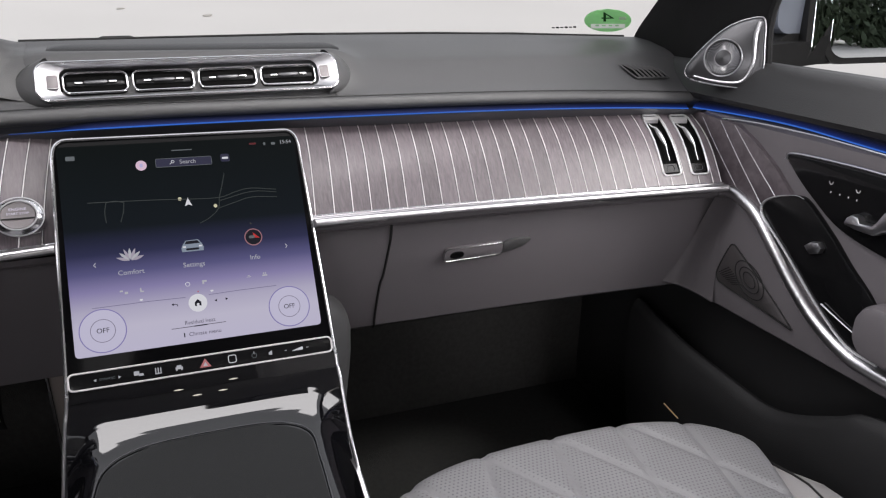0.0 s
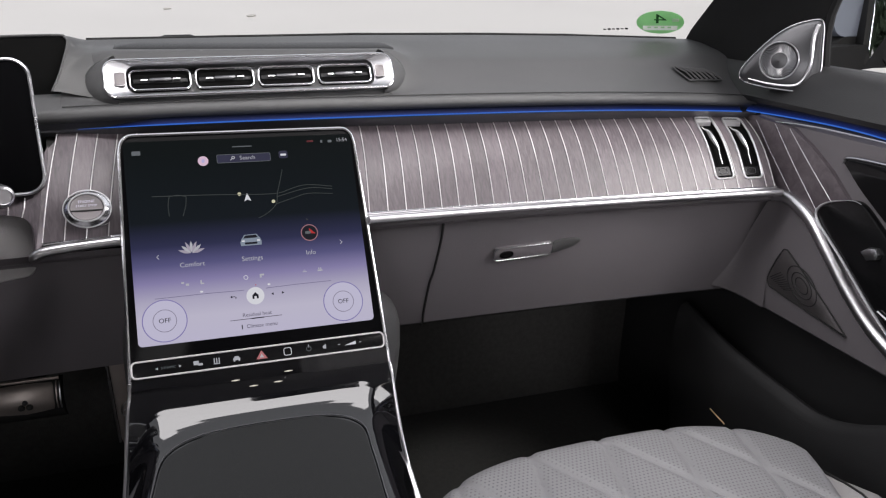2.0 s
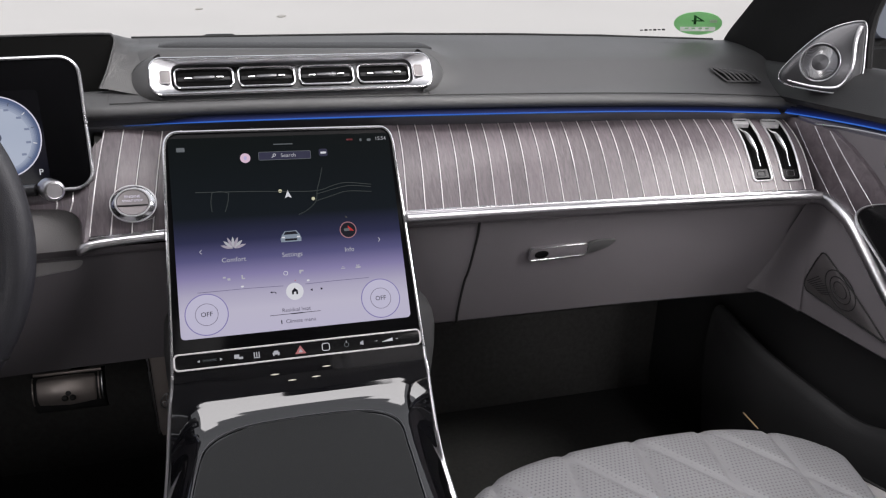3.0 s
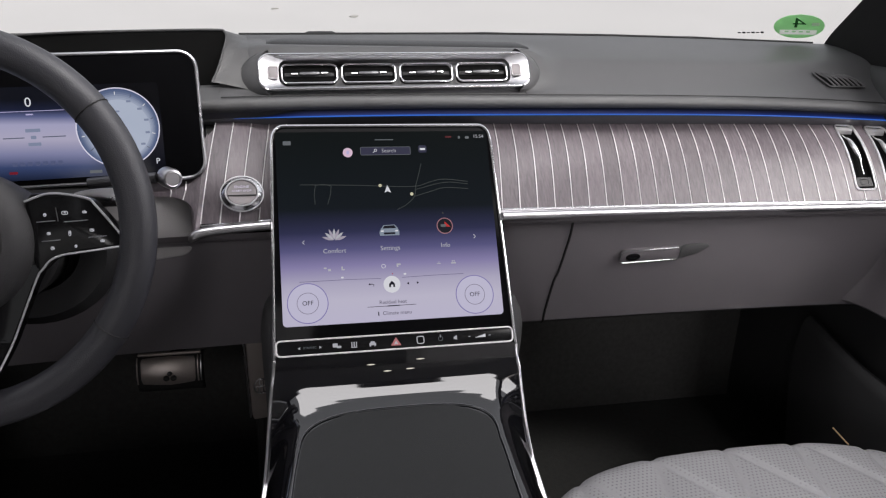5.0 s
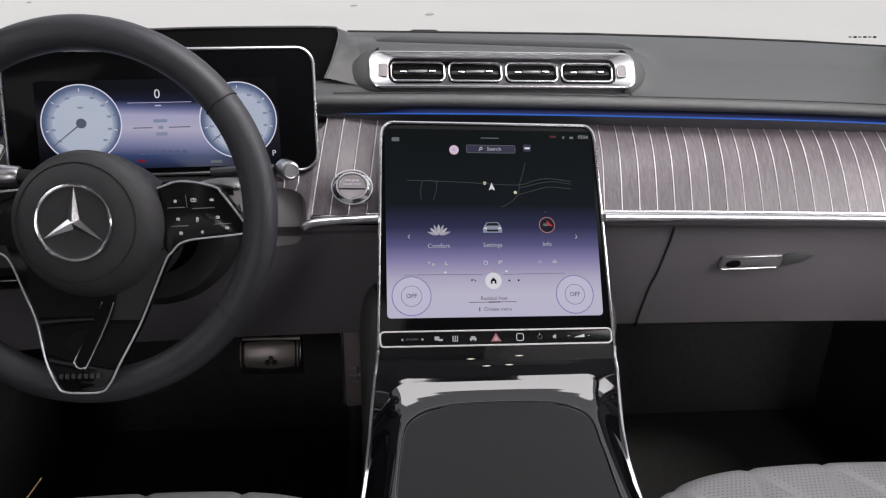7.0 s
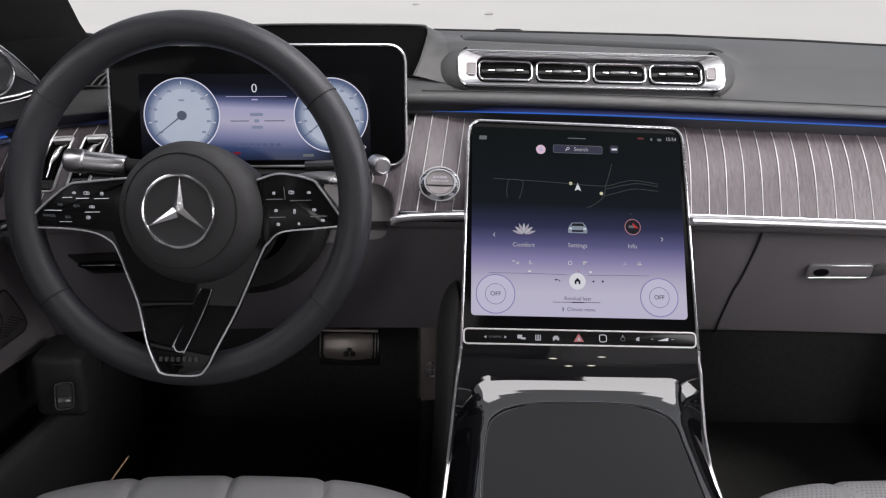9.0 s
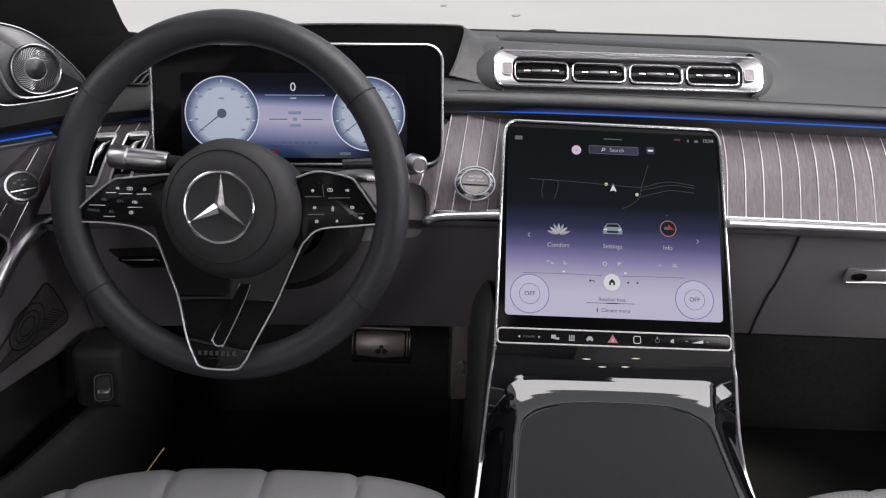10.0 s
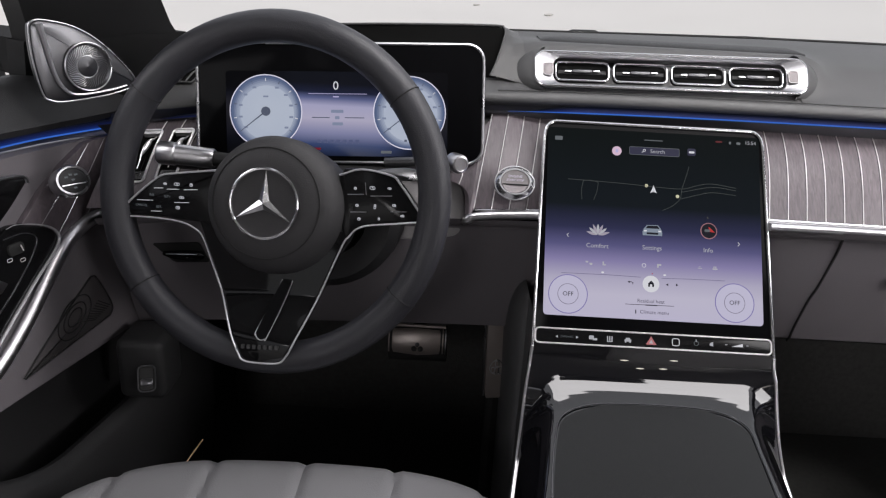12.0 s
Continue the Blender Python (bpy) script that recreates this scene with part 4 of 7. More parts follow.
flat("position_arrow", [(0.0, 0.1285), (0.0036, 0.1195), (0.0, 0.1212), (-0.0036, 0.1195)], UI_WHITE)
# reflections on the cover glass, painted as two warm discs
flat("map_reflection", circle(0.0019, 14, -0.0080, 0.1278), UI_GLINT)
flat("map_reflection", circle(0.0019, 14, 0.0270, 0.1172), UI_GLINT)
# menu row
for k in range(7):
    a = radians(-72 + 24 * k)
    c, s = math.cos(a), math.sin(a)
    leaf = [(0, 0.001), (-0.0015, 0.006), (-0.0012, 0.010), (0, 0.0136 - 0.0006 * (k % 2)), (0.0012, 0.010), (0.0015, 0.006)]
    flat("lotus_petal", [(-0.0619 + p[0] * c + p[1] * s, 0.0672 - p[0] * s + p[1] * c) for p in leaf], (emitter("petal_mauve", (0.40, 0.36, 0.44), 0.8) if k == 0 else bpy.data.materials["petal_mauve"]) if k % 2 == 0 else UI_SOFT, 0.0012 + 0.00012 * k)
CARSHAPE = [(-0.0118, 0.0705), (-0.0122, 0.0745), (-0.0105, 0.0782), (-0.0075, 0.0822), (0.0050, 0.0826), (0.0083, 0.0784), (0.0098, 0.0745), (0.0095, 0.0705)]
flat("car_symbol", CARSHAPE, emitter("screen_steel", (0.34, 0.40, 0.50), 0.6))
flat("car_window", [(-0.0088, 0.0784), (-0.0068, 0.0814), (0.0044, 0.0817), (0.0066, 0.0785)], UI_DARK, 0.0014)
flat("car_grille", rrect(0.013, 0.0022, 0.0008, 2, -0.0012, 0.0728), UI_DARK, 0.0014)
for u in (-0.0092, 0.0068):
    flat("car_lamp", rrect(0.0032, 0.0016, 0.0005, 2, u, 0.0755), UI_WHITE, 0.0015)
flat("info_disc", circle(0.0088, 28, 0.0616, 0.0792), UI_DARK)
stroke("info_ring", circle(0.0088, 28, 0.0616, 0.0792) + [circle(0.0088, 28, 0.0616, 0.0792)[0]], 0.0006, emitter("screen_rose", (0.45, 0.22, 0.26), 0.6), 0.0013)
flat("info_mark", [(0.0616, 0.0842), (0.0682, 0.0778), (0.0616, 0.0785)], UI_RED, 0.0015)
flat("info_mark", rrect(0.0060, 0.0030, 0.001, 2, 0.0600, 0.0795), UI_GREY, 0.0016)
ui_text("Comfort", 0.0070, -0.0624, 0.0553, UI_SOFT)
ui_text("Settings", 0.0070, -0.0016, 0.0562, UI_SOFT)
ui_text("Info", 0.0070, 0.0606, 0.0570, UI_SOFT)
for u, s in ((-0.0952, 1), (0.095, -1)):
    stroke("chevron", [(u + 0.001 * s, 0.0682), (u - 0.001 * s, 0.0660), (u + 0.001 * s, 0.0638)], 0.0003, UI_WHITE)
for u, v, w, h in ((-0.0735, 0.0370, 0.0028, 0.0016), (-0.0690, 0.0348, 0.0030, 0.0022), (-0.0554, 0.0360, 0.0014, 0.0042), (-0.0540, 0.0345, 0.0028, 0.0012), (0.0063, 0.0378, 0.0045, 0.0017), (0.0050, 0.0360, 0.0018, 0.0024), (0.0514, 0.0366, 0.0046, 0.0006), (0.0514, 0.0382, 0.0020, 0.0006), (0.0681, 0.0366, 0.0052, 0.0015), (0.0670, 0.0388, 0.0012, 0.0014), (0.0690, 0.0388, 0.0012, 0.0014)):
    flat("quick_icon", rrect(w, h, 0.0003, 2, u, v), UI_SOFT)
stroke("quick_ring", circle(0.0021, 14, -0.0104, 0.0364) + [circle(0.0021, 14, -0.0104, 0.0364)[0]], 0.00028, UI_WHITE)
# two glints painted into the menu as white discs
for u, v in ((-0.0559, 0.0260), (0.0125, 0.0267)):
    flat("glint", circle(0.0016, 10, u, v, 0.6), UI_WHITE)
stroke("divider", [(-0.1013, 0.0232), (-0.05, 0.0236), (-0.0140, 0.0230)], 0.0003, emitter("divider_lilac", (0.20, 0.18, 0.30), 0.7))
stroke("divider", [(0.0090, 0.0230), (0.04, 0.0238), (0.0784, 0.0240)], 0.0003, bpy.data.materials["divider_lilac"])
# climate bar
for u in (-0.0936, 0.0890):
    flat("dial_disc", circle(0.0212, 40, u, 0.0), emitter("dial_disc_pale", (0.52, 0.495, 0.645), 0.90))
    for r, w, m in ((0.0212, 0.00055, emitter("dial_rim_lilac", (0.24, 0.21, 0.46), 0.8)), (0.0112, 0.00032, emitter("dial_line", (0.22, 0.20, 0.28), 0.7))):
        stroke("dial_ring", circle(r, 40, u, 0.0) + [circle(r, 40, u, 0.0)[0]], w, m, 0.0013)
    ui_text("OFF", 0.0068, u, 0.0, UI_DARK)
flat("home_disc", circle(0.0092, 30, -0.0026, 0.0160), UI_WHITE)
flat("home_shape", [(-0.0058, 0.0128), (-0.0058, 0.0165), (-0.0026, 0.0198), (0.0006, 0.0165), (0.0006, 0.0128), (-0.0014, 0.0128), (-0.0014, 0.0155), (-0.0038, 0.0155), (-0.0038, 0.0128)], UI_DARK, 0.0014)
flat("red_dot", circle(0.0006, 8, -0.0012, 0.0275), UI_RED)
stroke("back_arrow", [(-0.0228, 0.0148), (-0.0222, 0.0164), (-0.0242, 0.0172), (-0.0268, 0.0170)], 0.0004, UI_DARK)
flat("back_head", [(-0.0262, 0.0184), (-0.0262, 0.0158), (-0.0282, 0.0171)], UI_DARK)
flat("skip_mark", [(0.0162, 0.0176), (0.0162, 0.0148), (0.0138, 0.0162)], UI_DARK)
flat("skip_mark", [(0.0250, 0.0178), (0.0250, 0.0150), (0.0274, 0.0164)], UI_DARK)
ui_text("Residual heat", 0.0056, -0.0028, -0.0034, emitter("screen_ink", (0.12, 0.11, 0.16), 0.6))
stroke("slider", [(-0.0307, -0.0076), (0.0223, -0.0072)], 0.0003, UI_DARK)
stroke("slider_thumb", [(-0.0090, -0.0075), (0.0040, -0.0074)], 0.0006, UI_DARK, 0.0012)
ui_text("Climate menu", 0.0056, 0.0010, -0.0154, bpy.data.materials["screen_ink"])
stroke("thermometer", [(-0.0192, -0.0175), (-0.0192, -0.0132)], 0.0006, UI_DARK)
# touch bar under the screen
bar_out = rrect(0.2555, 0.0160, 0.0045, 4, -0.0005, -0.0465)
bar = part("touch_bar", plate(bar_out, 0.0002, 0.0025, SLOPE, 0.001), DEEP, screen, "gloss black touch bar with printed symbols")
part("bar_rim", frame_ring(bar_out, 0.0025, 0.0010, SLOPE, 6), INLAY, bar, "thin chrome rim")


def bar_mark(pts, m=None, h=0.0034):
    return part("symbol", plate(pts, 0.0022, h, SLOPE), m or UI_SOFT, bar)


for u, s in ((-0.105, 1), (-0.0828, -1)):
    bar_mark([(u + 0.0012 * s, -0.0456), (u + 0.0012 * s, -0.0484), (u - 0.0013 * s, -0.0470)])
text_mesh("DYNAMIC", 0.0031, SLOPE @ Matrix.Translation((-0.0939, -0.0470, 0.0036)), UI_GREY, "lettering", bar)
for u, w, h, v in ((-0.0675, 0.0050, 0.0040, -0.0462), (-0.0635, 0.0045, 0.0022, -0.0480), (-0.0476, 0.0010, 0.0050, -0.0462), (-0.0500, 0.0010, 0.0050, -0.0462), (-0.0452, 0.0010, 0.0050, -0.0462), (-0.0476, 0.0062, 0.0010, -0.0494), (-0.0280, 0.0070, 0.0022, -0.0474), (-0.0280, 0.0044, 0.0018, -0.0455), (-0.0304, 0.0014, 0.0014, -0.0490), (-0.0256, 0.0014, 0.0014, -0.0490)):
    bar_mark(rrect(w, h, 0.0003, 2, u, v))
bar_mark([(-0.0085, -0.0505), (0.0027, -0.0505), (-0.0029, -0.0418)], emitter("hazard_red", (0.66, 0.24, 0.25), 0.60))
bar_mark([(-0.0052, -0.0492), (-0.0006, -0.0492), (-0.0029, -0.0452)], UI_SOFT, 0.0036)
part("symbol", frame_ring(rrect(0.0075, 0.0075, 0.0018, 3, 0.0237, -0.0464), 0.0032, 0.0004, SLOPE, 5), UI_WHITE, bar)
part("symbol", frame_ring(circle(0.0024, 14, 0.0458, -0.0464), 0.0032, 0.0003, SLOPE, 5), UI_GREY, bar)
bar_mark(rrect(0.0006, 0.0028, 0.0002, 2, 0.0458, -0.0436))
bar_mark([(0.0606, -0.0478), (0.0606, -0.0458), (0.0640, -0.0438), (0.0640, -0.0486)])
bar_mark([(0.0842, -0.0478), (0.0962, -0.0478), (0.0962, -0.0444)], UI_WHITE)
for u in (0.0783, 0.1012):
    bar_mark(rrect(0.0024, 0.0006, 0.0002, 2, u, -0.0461))

# ---- centre console ----
console = thing("centre_console", "gloss black centre console with chrome rails and a lid", "console", (-0.05, -0.3, 0.25))
CPROF = [(-0.031, 0.671), (-0.034, 0.663), (-0.037, 0.6565), (-0.040, 0.6515), (-0.043, 0.6478), (-0.047, 0.6440), (-0.052, 0.6405), (-0.057, 0.6376), (-0.062, 0.6352), (-0.067, 0.6332), (-0.073, 0.6313), (-0.082, 0.6288), (-0.095, 0.6256), (-0.115, 0.6215), (-0.15, 0.615), (-0.22, 0.603), (-0.40, 0.578), (-0.75, 0.545)]


def between(y, rows):
    for (a, u), (b, v) in zip(rows, rows[1:]):
        if y >= b:
            return lerp(u, v, min(1, max(0, (y - a) / (b - a))))
    return rows[-1][1]


def cx_at(y):
    """Middle line of the console, which drifts towards the driver."""
    return between(y, ((-0.03, 0.0), (-0.06, -0.0030), (-0.08, -0.0060), (-0.10, -0.0095), (-0.13, -0.0140), (-0.18, -0.0190), (-0.26, -0.0240), (-0.75, -0.05)))


def cz_at(y):
    for (a, za), (b, zb) in zip(CPROF, CPROF[1:]):
        if y >= b:
            return lerp(za, zb, (y - a) / (b - a))
    return CPROF[-1][1]


def rail_x(y):
    """Middle between the two rails."""
    return between(y, ((-0.03, 0.0), (-0.06, -0.0027), (-0.10, -0.0049), (-0.15, -0.0087), (-0.21, -0.0126), (-0.30, -0.0164), (-0.75, -0.04)))


def half_at(y):
    return between(y, ((-0.033, 0.1305), (-0.06, 0.1342), (-0.10, 0.1390), (-0.15, 0.1432), (-0.21, 0.1478), (-0.30, 0.1520), (-0.75, 0.165)))


def flank(y):
    """How far the chrome rails lie below the middle of the top."""
    return between(y, ((-0.033, 0.0), (-0.045, 0.003), (-0.06, 0.018), (-0.08, 0.040), (-0.10, 0.056), (-0.15, 0.066), (-0.30, 0.058), (-0.75, 0.058)))


def top_z(k, y):
    """The console's top: its hollow runs in an arch, and its shoulders fall away to the rails."""
    back = ease((-y - 0.034) / 0.02) * ease((y + 0.30) / 0.16)
    return cz_at(y + 0.008 * back * abs(k) ** 4) + 0.003 - 0.006 * ease((-y - 0.06) / 0.03) * min(1.0, k * k) - (flank(y) - 0.004 * ease((-y - 0.06) / 0.03)) * max(0.0, (abs(k) - 0.74) / 0.26) ** 1.6


crow = [(v.x, v.y) for v in spline([(y, z, 0) for y, z in CPROF], 4)]
part("top", loft([[Vector((lerp(cx_at(y), rail_x(y), k ** 4) + k * half_at(y), y, top_z(k, y))) for k in steps(-1, 1, 64)] for y, z in crow]), GLOSS, console, "piano black console top")
for s in (-1, 1):
    rail = [SLOPE @ Vector((s * 0.1303, -0.059, 0.0))] + [Vector((rail_x(y) + s * half_at(y) * 1.004, y, top_z(1, y) + 0.0005)) for y, z in crow[2:]]
    part("rail", tube(rail, 0.0018, 8), BRUSHED, console, "slim chrome rail")
    part("side", loft([[Vector((rail_x(y) + s * (half_at(y) * 1.004 + d), y + e, max(0.25, top_z(1, y) - h))) for d, e, h in ((0.0, 0, 0.001), (0.003, 0.0, 0.012), (0.004, 0.002, 0.05), (0.004, 0.0, 0.42))] for y, z in crow]), BLACK_PAD, console, "black leather console side")
    wing = []
    for z, f in ((0.694, 0.0), (0.692, 0.16), (0.687, 0.40), (0.679, 0.62), (0.668, 0.80), (0.653, 0.93), (0.635, 1.0), (0.61, 1.0), (0.58, 0.95), (0.54, 0.86), (0.45, 0.76), (0.25, 0.70)):
        yf = max(-0.034, (z - 0.72) * 0.625 + 0.006)
        out = (0.055 if s > 0 else 0.0175) * f
        wing.append([Vector((s * 0.1275, yf, z)), Vector((s * 0.1285, yf + 0.035, z))] + [Vector((s * (0.1290 + out * math.sin(w)), 0.112 - 0.062 * math.cos(w), z)) for w in steps(0.0, math.pi / 2, 8)] + [Vector((s * (0.1290 + out), 0.30, z))])
    part("wing", loft(wing), PAD, console, "rounded dark leather cheek beside the screen")


def lid_point(u, y, h=0.0):
    k = u / half_at(y)
    return Vector((lerp(cx_at(y), rail_x(y), k ** 4) + u, y, top_z(k, y) + h))


def lid_outline(n=6):
    half = [(0.0, -0.0785), (0.05, -0.0798), (0.076, -0.0848), (0.0905, -0.0935), (0.0975, -0.106), (0.1003, -0.13), (0.1035, -0.18), (0.112, -0.40), (0.120, -0.60)]
    pts = [(-a, b) for a, b in half[:0:-1]] + half
    return [(v.x, v.y) for v in spline([(a, b, 0) for a, b in pts], n)]


part("lid_line", tube([lid_point(u, y, 0.0016) for u, y in lid_outline()], 0.0008, 6), SATIN_DARK, console, "fine metal line round the lid")
rows = []
for y in [-0.0815, -0.0835, -0.087, -0.092, -0.099, -0.108, -0.12, -0.14, -0.17, -0.22, -0.34, -0.60]:
    d = -0.0815 - y
    hw = between(y, ((-0.08, 0.0945), (-0.106, 0.0955), (-0.13, 0.0983), (-0.18, 0.1015), (-0.40, 0.110), (-0.61, 0.118))) - 0.040 * max(0, 1 - d / 0.028) ** 2.2
    rows.append([lid_point(hw * k, y, 0.0024 - 0.001 * k * k) for k in steps(-1, 1, 24)])
part("lid", loft(rows), LID, console, "gloss black stowage lid")
# reflected lights on the gloss, painted as small glowing strips
for u, y in ((-0.031, -0.0365), (0.0225, -0.0355), (-0.0140, -0.0405), (0.0110, -0.0400)):
    part("tray_contact", tube([Vector((u + d, y, top_z(0, y) + 0.0012)) for d in (-0.0045, 0.0, 0.0045)], lambda t: 0.0008 - 0.0006 * abs(2 * t - 1), 5), emitter("glint_warm_white", (1.0, 0.93, 0.80), 0.7) if u < -0.03 else bpy.data.materials["glint_warm_white"], console, "small painted reflection glint")

# ---- rear-view mirror, seen mirrored in the console's gloss ----
rear_mirror = thing("rear_view_mirror", "black inside mirror hanging before the windshield", "mirror", (0.115, -0.18, 1.24))
MM = look((0.10, -0.205, 1.240), (0.10, 0.80, 1.285))
part("casing", plate(rrect(0.235, 0.062, 0.022, 6), -0.016, 0.016, MM, 0.008), BLACK, rear_mirror, "black plastic casing")
part("mirror_glass", plate(rrect(0.222, 0.050, 0.018, 6), 0.014, 0.0168, MM, 0.0005), MIRROR, rear_mirror, "mirror glass")
# unseen block, added to cut the dark notch into the console's reflection
part("sensor_cover", loft([[Vector((0.10 + a, y, z + b)) for a, b in rrect(w, 0.05, 0.02, 5)] for y, z, w in ((-0.118, 1.292, 0.12), (-0.128, 1.294, 0.15), (-0.200, 1.338, 0.155), (-0.215, 1.346, 0.13))], True, True), BLACK, rear_mirror, "black sensor cover, added to notch the console's reflection")
part("stem", tube([(0.10, -0.195, 1.245), (0.10, -0.185, 1.27), (0.10, -0.175, 1.31)], 0.009, 8), BLACK, rear_mirror, "short black stem")

# ---- air vents ----
VC, VW, VH = 0.0270, 0.324, 0.0430
vent = thing("centre_vents", "four chrome-framed air vents in a polished housing", "air vent", tuple(sp(0.03, 0.03, 0.25)))
VF = SLOPE @ Matrix.Translation((VC, 0.2762, -0.0255)) @ Matrix.Rotation(radians(1.3), 4, "Z")


def ring_plate(outer, inner, z0, z1, at, dish=0.0):
    """A flat ring between two outlines of the same number of points."""
    rings = []
    for pts, z in ((outer, z0), (outer, z1 - 0.001), ([(a * 0.997, b * 0.985) for a, b in outer], z1), (inner, z1 - dish), (inner, z0)):
        rings.append([at @ Vector((a, b, z)) for a, b in pts])
    return loft(rings, True)


part("housing", ring_plate(rrect(VW, VH, 0.0125, 6), rrect(VW * 0.865, VH * 0.775, 0.0105, 6), -0.02, 0.006, VF, 0.006), HOUSING, vent, "satin metal housing")
part("housing_rim", frame_ring(rrect(VW, VH, 0.0125, 6), 0.0045, 0.0015, VF, 8), CHROME, vent, "polished outer rim")
part("recess", plate(rrect(VW * 0.868, VH * 0.785, 0.011, 6), -0.022, -0.010, VF), RECESS_BLACK, vent, "black recess")
for i in range(4):
    u = -0.1048 + 0.0698 * i
    noz = part("nozzle", plate(rrect(0.0635, 0.0228, 0.0065, 5, u, 0.0), -0.014, -0.006, VF, 0.001), RECESS_BLACK, vent, "gloss black nozzle")
    part("nozzle_rim", frame_ring(rrect(0.0640, 0.0230, 0.0068, 5, u, 0.0), -0.002, 0.0012, VF, 8), CHROME, noz, "chrome rim")
    for v in (0.0,):
        part("blade", plate(rrect(0.058, 0.0050, 0.0008, 2, u, v), -0.007, -0.004, VF, 0.001), BLACK_PAD, noz, "black louvre")
    part("tab", plate([(u - 0.0125, -0.0004), (u - 0.0108, 0.0022), (u + 0.0108, 0.0026), (u + 0.0125, 0.0000), (u + 0.009, -0.0018), (u - 0.009, -0.0020)], -0.006, -0.001, VF, 0.0006), SATIN_DARK, noz, "grey adjuster tab")
    for s in (-1, 1):
        part("tab_end", plate(rrect(0.0080, 0.0024, 0.0009, 2, u + s * 0.0172, 0.0002 + 0.0004 * s), -0.006, -0.001, VF, 0.0004), CHROME, noz, "bright tab end")
for u in (-VW / 2 + 0.0155, VW / 2 - 0.0155):
    p = part("button", plate(rrect(0.0110, 0.0145, 0.0022, 3, u, -0.0005), 0.0, 0.0048, VF, 0.0006), GRILLE, vent, "satin vent switch")
    part("button_rim", frame_ring(rrect(0.0115, 0.0150, 0.0022, 3, u, -0.0005), 0.0046, 0.00045, VF, 5), INLAY, p, "fine bright joint")
for s in (-1, 1):
    rings = []
    for t in steps(0, 1, 8):
        w, h = 0.0215 * t, 0.0265 + 0.003 * t
        rings.append([VF @ Vector((s * (VW / 2 - 0.012 + (w + 0.012) * math.cos(a)), h * math.sin(a) + 0.002, 0.0015 - 0.013 * t ** 1.6)) for a in steps(-math.pi / 2, math.pi / 2, 20)])
    part("cheek", loft(rings), PAD, vent, "sloping leather cheek beside the housing")
    part("cheek_seam", tube(rings[-1][1:-1], 0.0006, 5), BLACK_PAD, vent, "fine leather seam")
part("stowage_cover", loft([[Vector((x, lerp(y, y + 0.004, (x + 0.125) / 0.33), z - 0.0012 * (abs(x - 0.04) > 0.163))) for x in [-0.126, -0.124, *steps(-0.120, 0.200, 16), 0.204, 0.206]] for y, z in ((0.214, 0.9662), (0.217, 0.9684), (0.262, 0.9698), (0.265, 0.9675))]), BLACK_PAD, vent, "dark leather cover strip behind the vents")


def side_vents(left):
    t = thing("side_vents", "pair of upright air vents framed in chrome", "air vent", tuple(sp(-0.55, 0.01, 0.10)) if left else (0.65, 0.10, 0.81), group="side vents")
    for corners in VENT_CORNERS[2:] if left else VENT_CORNERS[:2]:
        c = [Vector((*q, 0)) for q in corners]

        def place(u, v, h):
            a, b = c[3].lerp(c[0], (v + 1) / 2), c[2].lerp(c[1], (v + 1) / 2)
            q = a.lerp(b, (u + 1) / 2)
            p = wood_point(q.x, q.y)
            normal = (wood_point(q.x + 0.004, q.y) - p).cross(wood_point(q.x, q.y + 0.03) - p).normalized()
            return p + normal * (h + 0.0010)
        side = -1 if left else 1
        out = [(a / 0.0145, b / 0.04475) for a, b in rrect(0.029, 0.0895, 0.0055, 5)]
        out = [q for k, q in enumerate(out) for q in ([q] if k % 6 != 5 else [q] + [tuple(lerp(q[d], out[(k + 1) % len(out)][d], w) for d in (0, 1)) for w in (0.2, 0.4, 0.6, 0.8)])]
        part("frame", tube([place(u, v, 0.0) for u, v in out], 0.0014, 8, True), VENT_CHROME, t, "polished chrome frame")
        part("well", loft([[place(u * k, v * (1 - (1 - k) * 0.3), h) for u, v in out] for k, h in ((0.97, 0.0), (0.90, -0.007), (0.5, -0.0085), (0.02, -0.0085))], True), RECESS_BLACK, t, "black vent well")
        part("top_cap", loft([[place(u, v, h) for u in steps(-0.86, 0.86, 6)] for v, h in ((0.97, -0.001), (0.94, 0.0002), (0.87, -0.0010), (0.84, -0.006))]), VENT_CHROME, t, "bright metal cap")
        fin = [(-0.60 * side, 0.74), (-0.42 * side, 0.66), (-0.14 * side, 0.60), (-0.02 * side, 0.44), (0.10 * side, 0.20), (0.20 * side, 0.0), (0.12 * side, -0.20), (0.12 * side, -0.50)]
        line = spline([place(u, v, -0.0015) for u, v in fin], 5)
        part("fin", tube(line, lambda w: 0.0008 + 0.0026 * math.exp(-((w - 0.46) / 0.20) ** 2), 8, flat=0.8), VENT_CHROME, t, "curved chrome fin")
        part("thumbwheel", loft([[place(u, v, h) for u in steps(-0.80, 0.80, 6)] for v, h in ((-0.56, -0.008), (-0.60, -0.002), (-0.90, -0.001), (-0.94, -0.006))]), DEEP, t, "gloss black thumbwheel")
        part("thumbwheel_rim", tube([place(0.42 * a, -0.75 + 0.095 * b, -0.0011) for a, b in rrect(2, 2, 0.5, 4)], 0.0004, 5, True), SATIN_DARK, t, "fine square outline")
    return t


side_vents(False)
side_vents(True)


